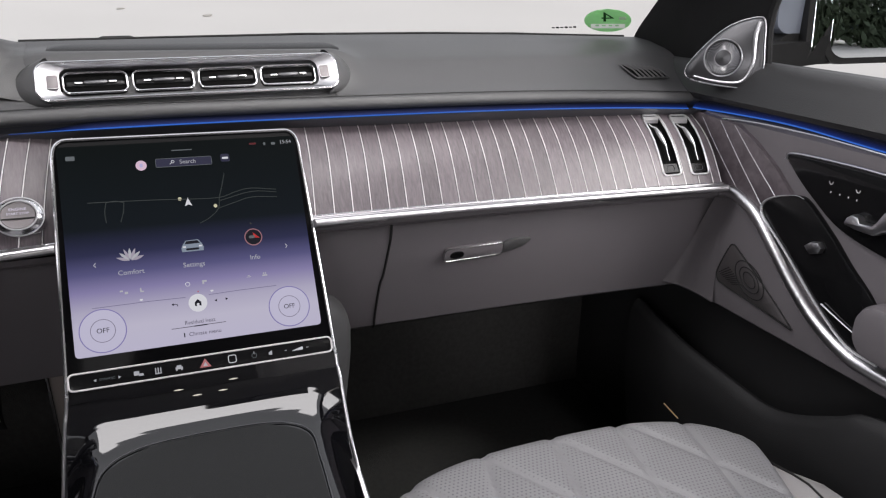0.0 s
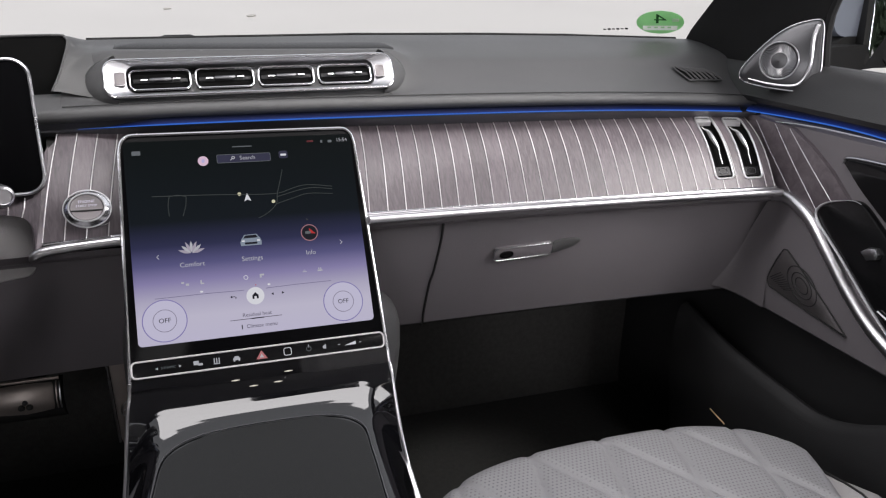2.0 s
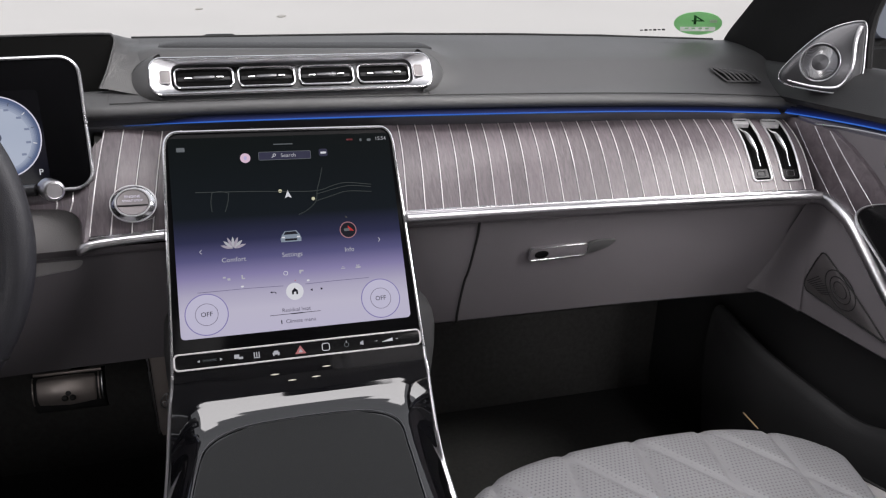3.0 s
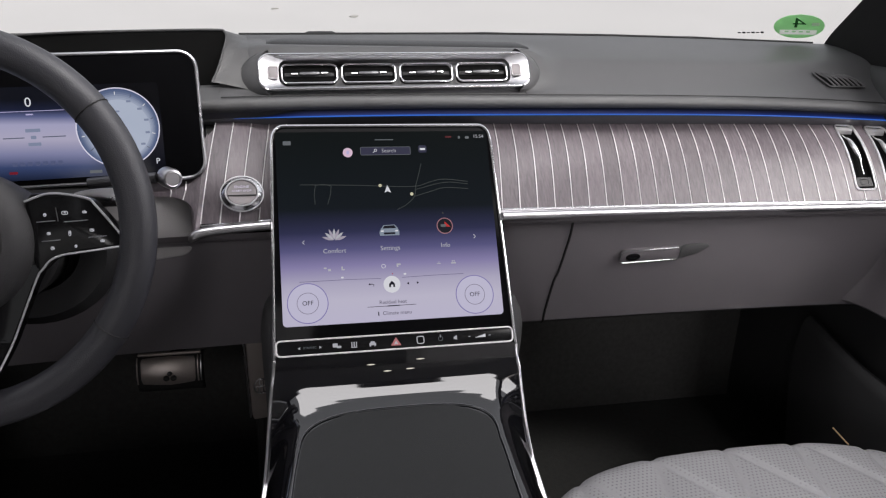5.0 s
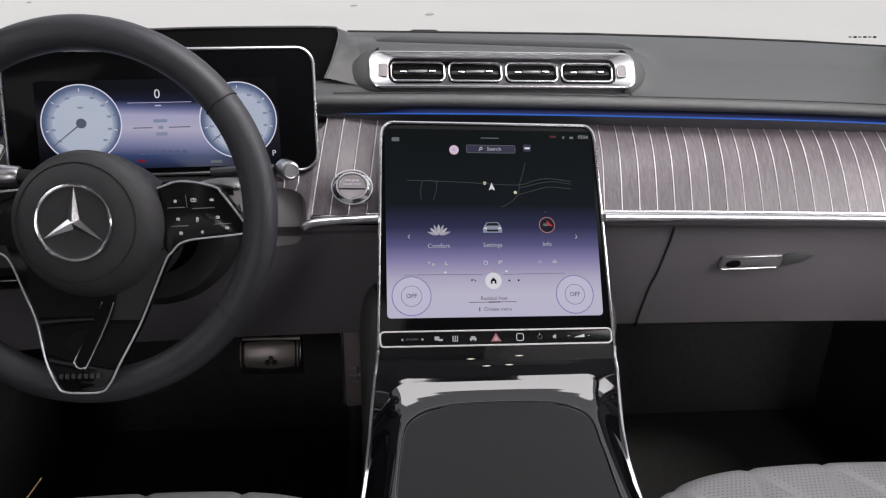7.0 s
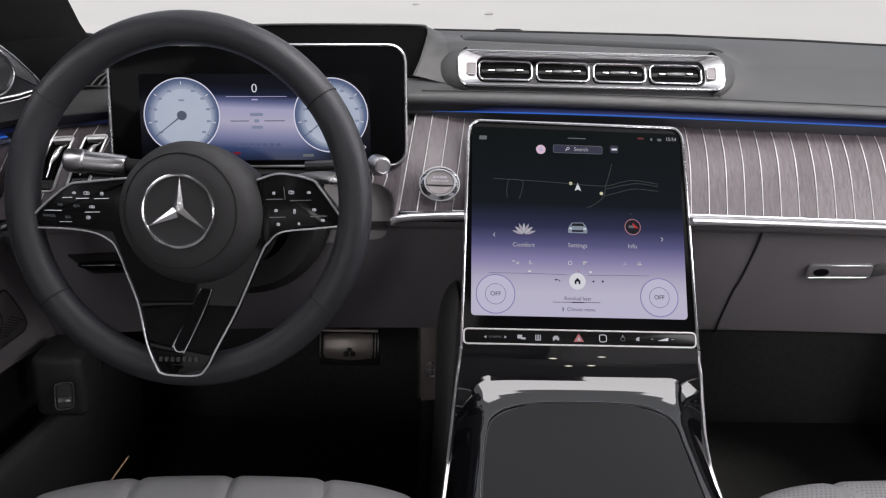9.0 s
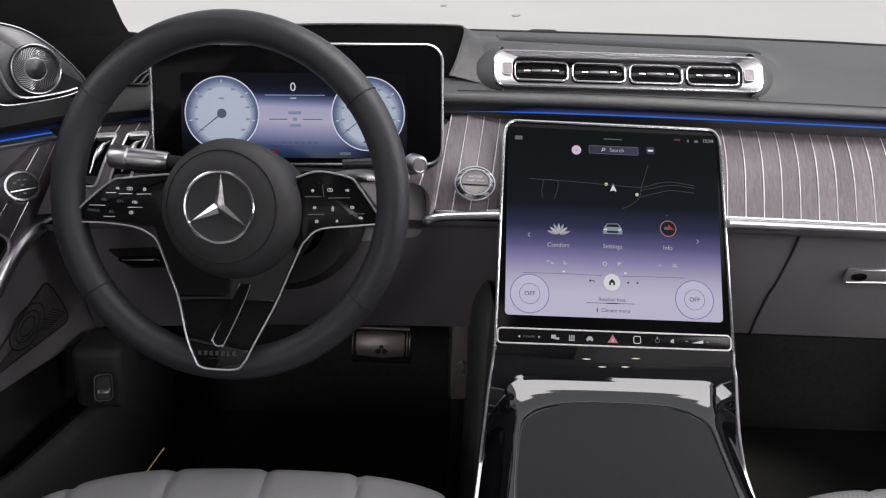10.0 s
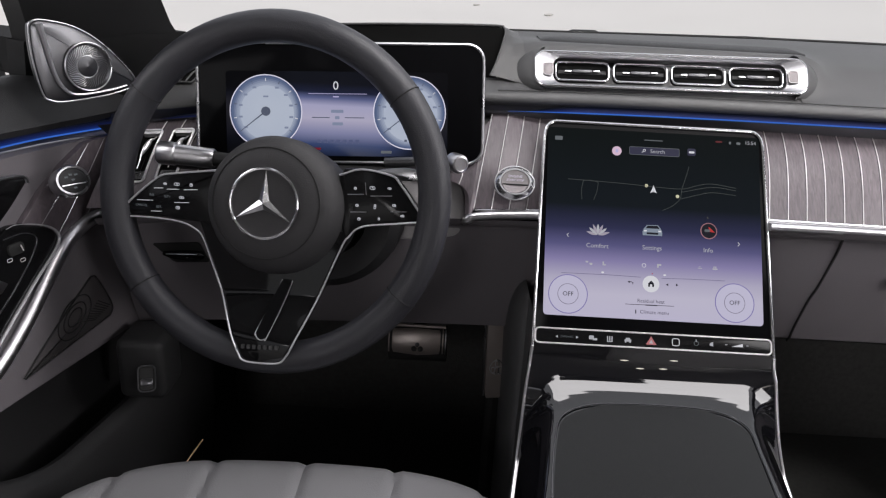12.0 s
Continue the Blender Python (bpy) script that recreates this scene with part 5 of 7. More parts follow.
def defroster(left):
    t = thing("defroster_grille", "small black slatted defroster grille in the dash top", "grille", (0.60, 0.2, 0.935) if not left else (-0.52, 0.2, 0.91), group="defroster grilles")
    q = [Vector((0.6154, 0.2003, 0.9395)), Vector((0.668, 0.196, 0.9365)), Vector((0.6860, 0.1770, 0.9235)), Vector((0.6270, 0.1734, 0.9245))]
    q = [p + Vector((0.005, 0, 0.0016)) for p in q]
    part("well", mirrored(loft([[q[0], q[1]], [q[3], q[2]]]), left), RECESS_BLACK, t)
    for k in range(7):
        s = (k + 0.5) / 7
        a, b = q[0].lerp(q[1], s), q[3].lerp(q[2], s)
        part("slat", mirrored(tube([a + Vector((0, 0, 0.0015)), (a + b) / 2 + Vector((0.004, 0, 0.0025)), b + Vector((0.003, 0, 0.0010))], 0.0013, 5), left), PAD, t)
    part("rim", mirrored(tube(q + [q[0]], 0.0012, 6), left), PAD, t)


defroster(False)
defroster(True)

# ---- start button ----
start = thing("start_button", "round satin metal engine start button", "button", tuple(sp(-0.157, -0.005, 0.12)))
SB = SLOPE @ Matrix.Translation((-0.1570, 0.1205, 0.006)) @ Matrix.Diagonal((1.03, 0.90, 1, 1))
part("collar", disc_stack([(0.0218, -0.012), (0.0218, 0.001), (0.0205, 0.003), (0.0165, 0.0062), (0.0158, 0.002)], 44, SB), CHROME, start, "polished collar")
for r, z, w in ((0.0161, 0.0062, 0.0009), (0.0214, 0.0012, 0.0008)):
    part("collar_ring", frame_ring(circle(r, 44), z, w, SB, 6), TRIM, start, "bright ring")
part("cap", disc_stack([(0.0152, -0.002), (0.0152, 0.0055), (0.0145, 0.0062), (0.010, 0.0058), (0.001, 0.0056)], 44, SB), GRILLE, start, "satin metal cap")
part("cap_line", tube([SB @ Vector((u, -0.0035, 0.0058)) for u in steps(-0.0140, 0.0140, 8)], 0.0009, 6), BLACK, start, "dark parting line")
text_mesh("ENGINE", 0.0042, SB @ Matrix.Translation((0, 0.0066, 0.0066)), UI_PALE, "lettering", start)
text_mesh("START STOP", 0.0034, SB @ Matrix.Translation((0, 0.0018, 0.0066)), UI_PALE, "lettering", start)

# ---- glove box handle ----
# frame on the lower leather front: x across, y up along it, z towards the cabin
LOWER = Matrix(((1, 0, 0, 0), (0, -0.311, -0.951, 0), (0, 0.951, -0.311, 0), (0, 0, 0, 1)))
GH = Matrix.Translation((0.3455, 0.0868, 0.7250)) @ LOWER @ Matrix.Rotation(radians(2.0), 4, "Z")
handle = thing("glove_box_latch", "slim chrome-edged glove box latch with a round lock", "handle", tuple(sp(0.345, 0.066, 0.05)))
part("plate", plate(rrect(0.082, 0.0190, 0.005, 4, -0.002, 0.0), -0.004, 0.0045, GH, 0.001), TAUPE, handle, "taupe latch flap")
part("edge", frame_ring(rrect(0.082, 0.0190, 0.005, 4, -0.002, 0.0), 0.0042, 0.0008, GH, 6), CHROME, handle, "chrome edge")
part("lock", disc_stack([(0.0072, 0.0), (0.0072, 0.0052), (0.0055, 0.0056), (0.001, 0.0050)], 24, GH @ Matrix.Translation((-0.026, -0.0005, 0)) @ Matrix.Diagonal((1.35, 0.8, 1, 1))), DEEP, handle, "black key lock")
part("finger_well", plate(smooth2([(0.038, -0.009), (0.044, 0.009), (0.078, 0.009), (0.074, 0.001), (0.062, -0.005)], 4), -0.004, 0.0030, GH, 0.0005), PAD, handle, "dark finger recess")

# ---- instrument display and its hood ----
cluster = thing("instrument_display", "wide digital instrument screen with two round dials", "screen", (-0.36, 0.09, 0.83))
ROLL = radians(2.5)
CF = Matrix.Translation((-0.3575, 0.0945, 0.897)) @ Matrix(((1, 0, 0, 0), (0, 0.256, -0.967, 0), (0, 0.967, 0.256, 0), (0, 0, 0, 1))) @ Matrix.Rotation(ROLL, 4, "Z")
cl_out = rrect(0.322, 0.132, 0.018, 6)
part("glass", plate(cl_out, -0.012, 0.0, CF, 0.001), SCREENGLASS, cluster, "gloss black glass")
part("bezel", frame_ring(cl_out, 0.0, 0.0019, CF, 8), SATIN, cluster, "thin bright bezel")


def cluster_material():
    m = bpy.data.materials.new("lit_instruments")
    n, l, b = nodes_of(m)
    tc = n.new("ShaderNodeTexCoord")
    sep = n.new("ShaderNodeSeparateXYZ")
    l.new(tc.outputs["Object"], sep.inputs[0])
    mr = n.new("ShaderNodeMapRange")
    mr.inputs["From Min"].default_value, mr.inputs["From Max"].default_value = 0.838, 0.918
    l.new(sep.outputs["Z"], mr.inputs["Value"])
    ramp = n.new("ShaderNodeValToRGB")
    r = ramp.color_ramp
    r.elements[0].position, r.elements[0].color = 0.0, (0.006, 0.009, 0.022, 1)
    r.elements[1].position, r.elements[1].color = 1.0, (0.003, 0.004, 0.008, 1)
    for p, c in ((0.18, (0.045, 0.07, 0.18)), (0.34, (0.26, 0.27, 0.46)), (0.52, (0.52, 0.49, 0.66)), (0.70, (0.46, 0.45, 0.66)), (0.80, (0.12, 0.14, 0.30)), (0.88, (0.01, 0.014, 0.04))):
        e = r.elements.new(p)
        e.color = (*c, 1)
    l.new(mr.outputs["Result"], ramp.inputs["Fac"])
    off = n.new("ShaderNodeMath")
    off.operation = "ADD"
    off.inputs[1].default_value = 0.3605
    l.new(sep.outputs["X"], off.inputs[0])
    mag = n.new("ShaderNodeMath")
    mag.operation = "ABSOLUTE"
    l.new(off.outputs[0], mag.inputs[0])
    fade = n.new("ShaderNodeMapRange")
    fade.interpolation_type = "SMOOTHSTEP"
    fade.inputs["From Min"].default_value, fade.inputs["From Max"].default_value = 0.046, 0.098
    fade.inputs["To Min"].default_value, fade.inputs["To Max"].default_value = 1.0, 0.03
    l.new(mag.outputs[0], fade.inputs["Value"])
    dim = n.new("ShaderNodeMath")
    dim.operation = "MULTIPLY"
    dim.inputs[1].default_value = 0.72
    l.new(fade.outputs["Result"], dim.inputs[0])
    b.inputs["Base Color"].default_value = (0.004, 0.004, 0.005, 1)
    b.inputs["Roughness"].default_value = 0.15
    b.inputs["Specular IOR Level"].default_value = 0.12
    l.new(ramp.outputs["Color"], b.inputs["Emission Color"])
    l.new(dim.outputs[0], b.inputs["Emission Strength"])
    return m


clit = part("lit_area", plate(rrect(0.250, 0.094, 0.004, 3, -0.004, -0.012), 0.0002, 0.0007, CF), cluster_material(), cluster, "lit blue and lilac instrument picture")


def dial_material():
    m = bpy.data.materials.new("lit_dial")
    n, l, b = nodes_of(m)
    tc = n.new("ShaderNodeTexCoord")
    nz = n.new("ShaderNodeTexNoise")
    nz.inputs["Scale"].default_value = 12
    l.new(tc.outputs["Object"], nz.inputs["Vector"])
    mix = n.new("ShaderNodeMix")
    mix.data_type = "RGBA"
    mix.inputs["A"].default_value, mix.inputs["B"].default_value = (0.37, 0.43, 0.57, 1), (0.53, 0.58, 0.68, 1)
    l.new(nz.outputs["Fac"], mix.inputs["Factor"])
    l.new(mix.outputs["Result"], b.inputs["Emission Color"])
    b.inputs["Emission Strength"].default_value = 0.78
    b.inputs["Base Color"].default_value = (0.02, 0.02, 0.03, 1)
    return m


DIAL, DIAL_INK = dial_material(), emitter("dial_ink", (0.13, 0.15, 0.22), 0.6)
DIAL_STEPS = [emitter("dial_glow", tuple(lerp(a, b, ease(q / 6)) for a, b in zip((0.10, 0.14, 0.27), (0.43, 0.485, 0.63))), 0.72) for q in range(6)] + [DIAL]


def cflat(name, pts, m, h=0.0012):
    return part(name, plate(pts, 0.0006, h, CF), m, clit)


for u, v, ang in ((-0.0840, -0.0098, 218), (0.0780, -0.0100, 218)):
    for q in range(7):
        r = 0.0400 - 0.0016 * q
        cflat("dial", circle(r, 48, u + 0.0002 * q, v - 0.00028 * q), DIAL_STEPS[q], 0.0009 + 0.00005 * q)
    part("dial_rim", frame_ring(circle(0.0405, 48, u, v), 0.0012, 0.0006, CF, 6), UI_PALE, clit)
    for k in range(11):
        a = radians(218 - 25.6 * k)
        part("tick", tube([CF @ Vector((u + r * math.cos(a), v + r * math.sin(a), 0.0014)) for r in (0.0335, 0.0368)], 0.0004, 4), UI_WHITE if k % 2 else DIAL_INK, clit)
        if k not in (5,):
            cflat("figure", rrect(0.0044, 0.0022, 0.0004, 2, u + 0.0292 * math.cos(a), v + 0.0292 * math.sin(a)), emitter("dial_figure", (0.25, 0.29, 0.42), 0.75) if k == 0 else bpy.data.materials["dial_figure"], 0.0013)
    a = radians(ang)
    part("needle", tube([CF @ Vector((u + r * math.cos(a), v + r * math.sin(a), 0.0018)) for r in (-0.002, 0.034)], lambda s: 0.0009 - 0.0005 * s, 5), DIAL_INK, clit)
    cflat("needle_hub", circle(0.0052, 20, u, v), DIAL_INK, 0.0022)
    cflat("figure", rrect(0.006, 0.0018, 0.0004, 2, u, v + 0.0165), bpy.data.materials["dial_figure"], 0.0013)
    cflat("figure", rrect(0.003, 0.0026, 0.0006, 2, u - 0.004, v - 0.031), DIAL_INK, 0.0014)
text_mesh("0", 0.0135, CF @ Matrix.Translation((-0.0050, 0.0190, 0.0016)) @ Matrix.Shear("XY", 4, (0.15, 0)), UI_WHITE, "lettering", clit)
cflat("figure", rrect(0.0066, 0.0013, 0.0004, 2, -0.005, 0.0072), UI_LILAC)
part("hairline", tube([CF @ Vector((u, 0.0105, 0.001)) for u in (-0.036, 0.030)], 0.0003, 4), UI_LILAC, clit)
for u0, u1 in ((-0.032, -0.012), (0.005, 0.027)):
    part("hairline", tube([CF @ Vector((u, -0.0160, 0.0012)) for u in (u0, u1)], 0.0005, 4), DIAL_INK, clit)
for u, v, w in ((-0.0035, -0.0090, 0.014), (-0.0035, -0.0160, 0.005), (-0.0030, -0.0230, 0.012)):
    cflat("figure", rrect(w, 0.0034, 0.0006, 2, u, v), bpy.data.materials["dial_figure"], 0.0013)
for k in range(7):
    cflat("word_bar", rrect(0.0045, 0.0038, 0.0005, 2, -0.024 + 0.0072 * k, -0.0425), emitter("word_blue", (0.10, 0.12, 0.24), 0.7) if k == 0 else bpy.data.materials["word_blue"])
cflat("red_mark", rrect(0.008, 0.0026, 0.001, 2, -0.026, -0.0510), emitter("dim_red", (0.30, 0.02, 0.04), 0.5))
text_mesh("P", 0.0085, CF @ Matrix.Translation((0.1140, -0.0470, 0.0016)), UI_WHITE, "lettering", clit)
cflat("figure", rrect(0.012, 0.0030, 0.0005, 2, 0.052, -0.0540), UI_GREY)

hood = thing("instrument_hood", "anthracite leather hood over a black instrument cavity", "hood", (-0.38, 0.18, 0.84))
arch = [(-0.1877, 0.165, 0.9275), (-0.1806, 0.178, 0.9423), (-0.1745, 0.192, 0.9604), (-0.1711, 0.203, 0.9735), (-0.173, 0.207, 0.9800), (-0.1817, 0.208, 0.9822), (-0.24, 0.208, 0.9805), (-0.36, 0.205, 0.975), (-0.50, 0.200, 0.964)]
part("rim", tube(spline(arch, 6), 0.0013, 8), PAD, hood, "padded leather rim")
part("cavity", loft([[Vector((-0.530, y, z - 0.003)), Vector((-0.38, y, z + 0.004)), Vector((-0.1765, y, z + 0.0105)), Vector((-0.1765 + 0.0052 * ease((z - 0.93) / 0.03), y + 0.0015, z + 0.0107))] for y, z in ((0.180, 0.80), (0.182, 0.915), (0.188, 0.930), (0.202, 0.958), (0.2075, 0.9695))]), RECESS_BLACK, hood, "black cavity lining")
foot = [Vector((-0.1500 + 0.010 * (1 - t) ** 2, q.y, q.z + 0.0006)) for t, q in [(k / 12, resample(pad_row(-0.150))[20 + k + k // 2]) for k in range(13)]]
foot_line, arch_line = spline(foot, 3), spline(arch[:6], 6)
blend = []
for i in range(31):
    p, q = arch_line[i], foot_line[min(len(foot_line) - 1, round(i * (len(foot_line) - 1) / 30))]
    drop = q - p
    blend.append([p + Vector((-0.0015, 0.003, -0.001)), p] + [p + Vector((drop.x * t, drop.y * t, drop.z * ease(t) - 0.0006 * math.sin(math.pi * t))) for t in steps(0.12, 1, 9)])
part("flank", loft(blend), PAD, hood, "sloping leather flank")
part("roof", loft([[Vector((x, y, z + 0.035 * (x + 0.38))) for x in steps(-0.53, -0.176, 12)] for y, z in ((0.208, 0.9745), (0.24, 0.970), (0.262, 0.955))]), PAD, hood, "leather hood top")
part("shelf", loft([[Vector((x, y, z)) for y, z in ((0.070, 0.812), (0.060, 0.826), (0.085, 0.832), (0.15, 0.832))] for x in steps(-0.545, -0.285, 8)]), BLACK, hood, "black shelf under the display")

fold_top = spline([(-0.300, 0.094, 0.824), (-0.244, 0.088, 0.826), (-0.2284, 0.086, 0.8291), (-0.2126, 0.083, 0.8351), (-0.202, 0.084, 0.8430), (-0.1976, 0.090, 0.8525), (-0.196, 0.110, 0.8735)], 5)
fold_low = spline([(-0.300, 0.084, 0.8175), (-0.2436, 0.080, 0.8185), (-0.2281, 0.076, 0.8183), (-0.2168, 0.070, 0.8162), (-0.2098, 0.062, 0.8115), (-0.2066, 0.052, 0.8017), (-0.207, 0.036, 0.7827)], 5)
fold_back = [q + Vector((-0.004, 0.012, -0.002)) for q in fold_low]
fold = part("wood_fold", loft([[a + Vector((0.004, 0.006, 0.006)), a, a.lerp(b, 0.5) + Vector((0.0015, -0.003, 0.001)), b, c] for a, b, c in zip(fold_top, fold_low, fold_back)]), WOOD, dash, "walnut fold under the instrument display")
for i in (8, 14):
    a, b = fold_top[i], fold_low[i]
    part("inlay", tube([a, a.lerp(b, 0.5) + Vector((0.0015, -0.0035, 0.001)), b], 0.0008, 5), INLAY, dash)
edge_face = [[a, wood_point(fan(left_edges[0] + 0.0006, t), t) + Vector((0, 0.002, -0.001))] for a, t in zip([fold_low[-1], fold_low[-4], fold_low[-7], fold_top[-7], fold_top[-4], fold_top[-1]], (0.0, 0.15, 0.26, 0.46, 0.60, 0.95))]
part("slat", loft(edge_face), WOOD, dash)

# ---- steering wheel ----
WN = Vector((-0.13313, -0.95332, 0.27103)).normalized()
WX = Vector((0.9904, -0.1383, 0.0)).normalized()
WY = WN.cross(WX).normalized()
WC = Vector((-0.408, -0.0334, 0.8254))
WF = Matrix(((WX.x, WY.x, WN.x, WC.x), (WX.y, WY.y, WN.y, WC.y), (WX.z, WY.z, WN.z, WC.z), (0, 0, 0, 1)))
wheel = thing("steering_wheel", "dark leather steering wheel with gloss black spokes", "steering wheel", tuple(WC))


def on_wheel(pts, z):
    return [WF @ Vector((a, b, z)) for a, b in pts]


R_RIM = 0.1660
part("rim", tube(on_wheel(circle(R_RIM, 96), 0.0), 0.0162, 16, True), RIM, wheel, "dark leather rim")
for a in (40, 147, 219, 328):
    c, s = math.cos(radians(a)), math.sin(radians(a))
    part("seam", frame_ring([(0.0164 * math.cos(w), 0.0164 * math.sin(w)) for w in steps(0, 2 * math.pi * 23 / 24, 23)], 0.0, 0.0006, WF @ Matrix.Translation((R_RIM * c, R_RIM * s, 0)) @ Matrix.Rotation(radians(a), 4, "Z") @ Matrix.Rotation(radians(90), 4, "X"), 5), BLACK, wheel, "stitched seam")
HC = (0.0040, -0.0080)
hubm = WF @ Matrix.Translation((HC[0], HC[1], 0.0))


def hub_body():
    """The airbag cover: a dome whose face sits a little off the middle of its foot."""
    rows = [(0.060, -0.045), (0.066, -0.02), (0.069, 0.000), (0.068, 0.010), (0.063, 0.018), (0.054, 0.0235), (0.040, 0.0265), (0.037, 0.0262), (0.020, 0.0262), (0.002, 0.0262)]
    rings = []
    for r, z in rows:
        k = 1 - ease((z + 0.03) / 0.055)
        rings.append([hubm @ Vector((r * math.cos(w) + 0.016 * k, r * math.sin(w) - 0.008 * k, z)) for w in (2 * math.pi * i / 56 for i in range(56))])
    return loft(rings, True, True)


part("hub", hub_body(), HUB, wheel, "soft black airbag cover")
part("hub_line", frame_ring(circle(0.0545, 48), 0.0236, 0.0006, hubm, 5), BLACK, wheel)
badge = part("badge_disc", disc_stack([(0.0345, 0.024), (0.0345, 0.0285), (0.030, 0.0282), (0.002, 0.0278)], 48, hubm), HUB, wheel, "dark badge disc")
part("badge_ring", frame_ring(circle(0.0338, 56), 0.029, 0.0017, hubm, 8), CHROME, badge, "chrome ring")
for k in range(3):
    a = radians(90 + 120 * k)
    tip = Vector((0.0325 * math.cos(a), 0.0325 * math.sin(a), 0.0288))
    bl = Vector((0.0060 * math.cos(a + 1.05), 0.0060 * math.sin(a + 1.05), 0.0286))
    br = Vector((0.0060 * math.cos(a - 1.05), 0.0060 * math.sin(a - 1.05), 0.0286))
    top = Vector((0, 0, 0.0325))
    bm = bmesh.new()
    vs = [bm.verts.new(hubm @ q) for q in (tip, bl, top, br)]
    bm.faces.new((vs[0], vs[1], vs[2]))
    bm.faces.new((vs[0], vs[2], vs[3]))
    part("badge_ray", bm, CHROME, badge, "chrome ray")
SPOKE = [(-0.074, -0.030), (-0.0655, -0.050), (-0.0523, -0.0786), (-0.0315, -0.1235), (-0.0140, -0.1590), (-0.0080, -0.1650), (0.008, -0.1655), (0.026, -0.1635), (0.0325, -0.158), (0.0385, -0.1462), (0.0575, -0.0952), (0.0765, -0.0442), (0.084, -0.030)]


def rise(v):
    """The lower spoke climbs over the rim."""
    return 0.016 * ease((-v - 0.095) / 0.055)


def spoke_plate(pts, z0, z1, bevel=0.0):
    bm = plate(pts, z0, z1, None, bevel)
    for vert in bm.verts:
        vert.co.z += rise(vert.co.y)
    bm.transform(WF)
    return bm


def fan_plate(outline, z0, z1):
    """A plate drawn in level rows, so that it can bend."""
    rows = []
    for v in steps(-0.030, -0.1652, 24):
        xs = []
        for side in (SPOKE[:6], SPOKE[:5:-1]):
            for (ax, ay), (bx, by) in zip(side, side[1:]):
                if ay >= v >= by:
                    xs.append(lerp(ax, bx, (v - ay) / (by - ay) if by != ay else 0))
                    break
            else:
                xs.append(side[-1][0])
        rows.append([Vector((xs[0], v, z0 + rise(v))), Vector((xs[0] + 0.001, v, z1 + rise(v))), Vector(((xs[0] + xs[1]) / 2, v, z1 + 0.0012 + rise(v))), Vector((xs[1] - 0.001, v, z1 + rise(v))), Vector((xs[1], v, z0 + rise(v)))])
    bm = loft(rows)
    bm.transform(WF)
    return bm


lower = part("lower_spoke", fan_plate(SPOKE, -0.012, 0.004), SPOKE_BLACK, wheel, "gloss black lower spoke")
rim_line = [(-0.156, -0.0365), (-0.120, -0.0350), (-0.092, -0.0365), (-0.076, -0.042), (-0.0665, -0.0505), (-0.0535, -0.0786), (-0.033, -0.1235), (-0.0155, -0.159), (-0.0085, -0.1665), (0.008, -0.1672), (0.027, -0.165), (0.034, -0.158), (0.0398, -0.1462), (0.0590, -0.0952), (0.0780, -0.0442), (0.084, -0.034), (0.0965, -0.0225), (0.130, -0.0163), (0.1549, -0.0122)]
part("spoke_trim", tube([WF @ Vector((v.x, v.y, 0.0045 + rise(v.y))) for v in spline([(a, b, 0) for a, b in rim_line], 6)], 0.0010, 8), TRIM, lower, "pale metal outline")
slot = [(0.0205, -0.083), (0.0022, -0.1345), (0.0018, -0.1385), (0.0038, -0.1420), (0.0075, -0.1436), (0.0112, -0.1425), (0.0142, -0.1388), (0.031, -0.083)]
part("slot", spoke_plate(slot, 0.002, 0.0062), surface("slot_grey", (0.004, 0.004, 0.0045), 0.3, spec=0.1), lower, "dark grey slot")
part("slot_rim", tube([WF @ Vector((v.x, v.y, 0.0062 + rise(v.y))) for v in spline([(a, b, 0) for a, b in slot], 4)], 0.0006, 6), TRIM, lower, "pale slot edge")
for k in range(7):
    part("word_bar", spoke_plate(rrect(0.0034, 0.0042, 0.0006, 2, -0.0100 + 0.0058 * k, -0.1520 + 0.0004 * k), 0.003, 0.0068), surface("engraved_grey", (0.035, 0.035, 0.036), 0.4) if k == 0 else bpy.data.materials["engraved_grey"], lower, "engraved brand bar")
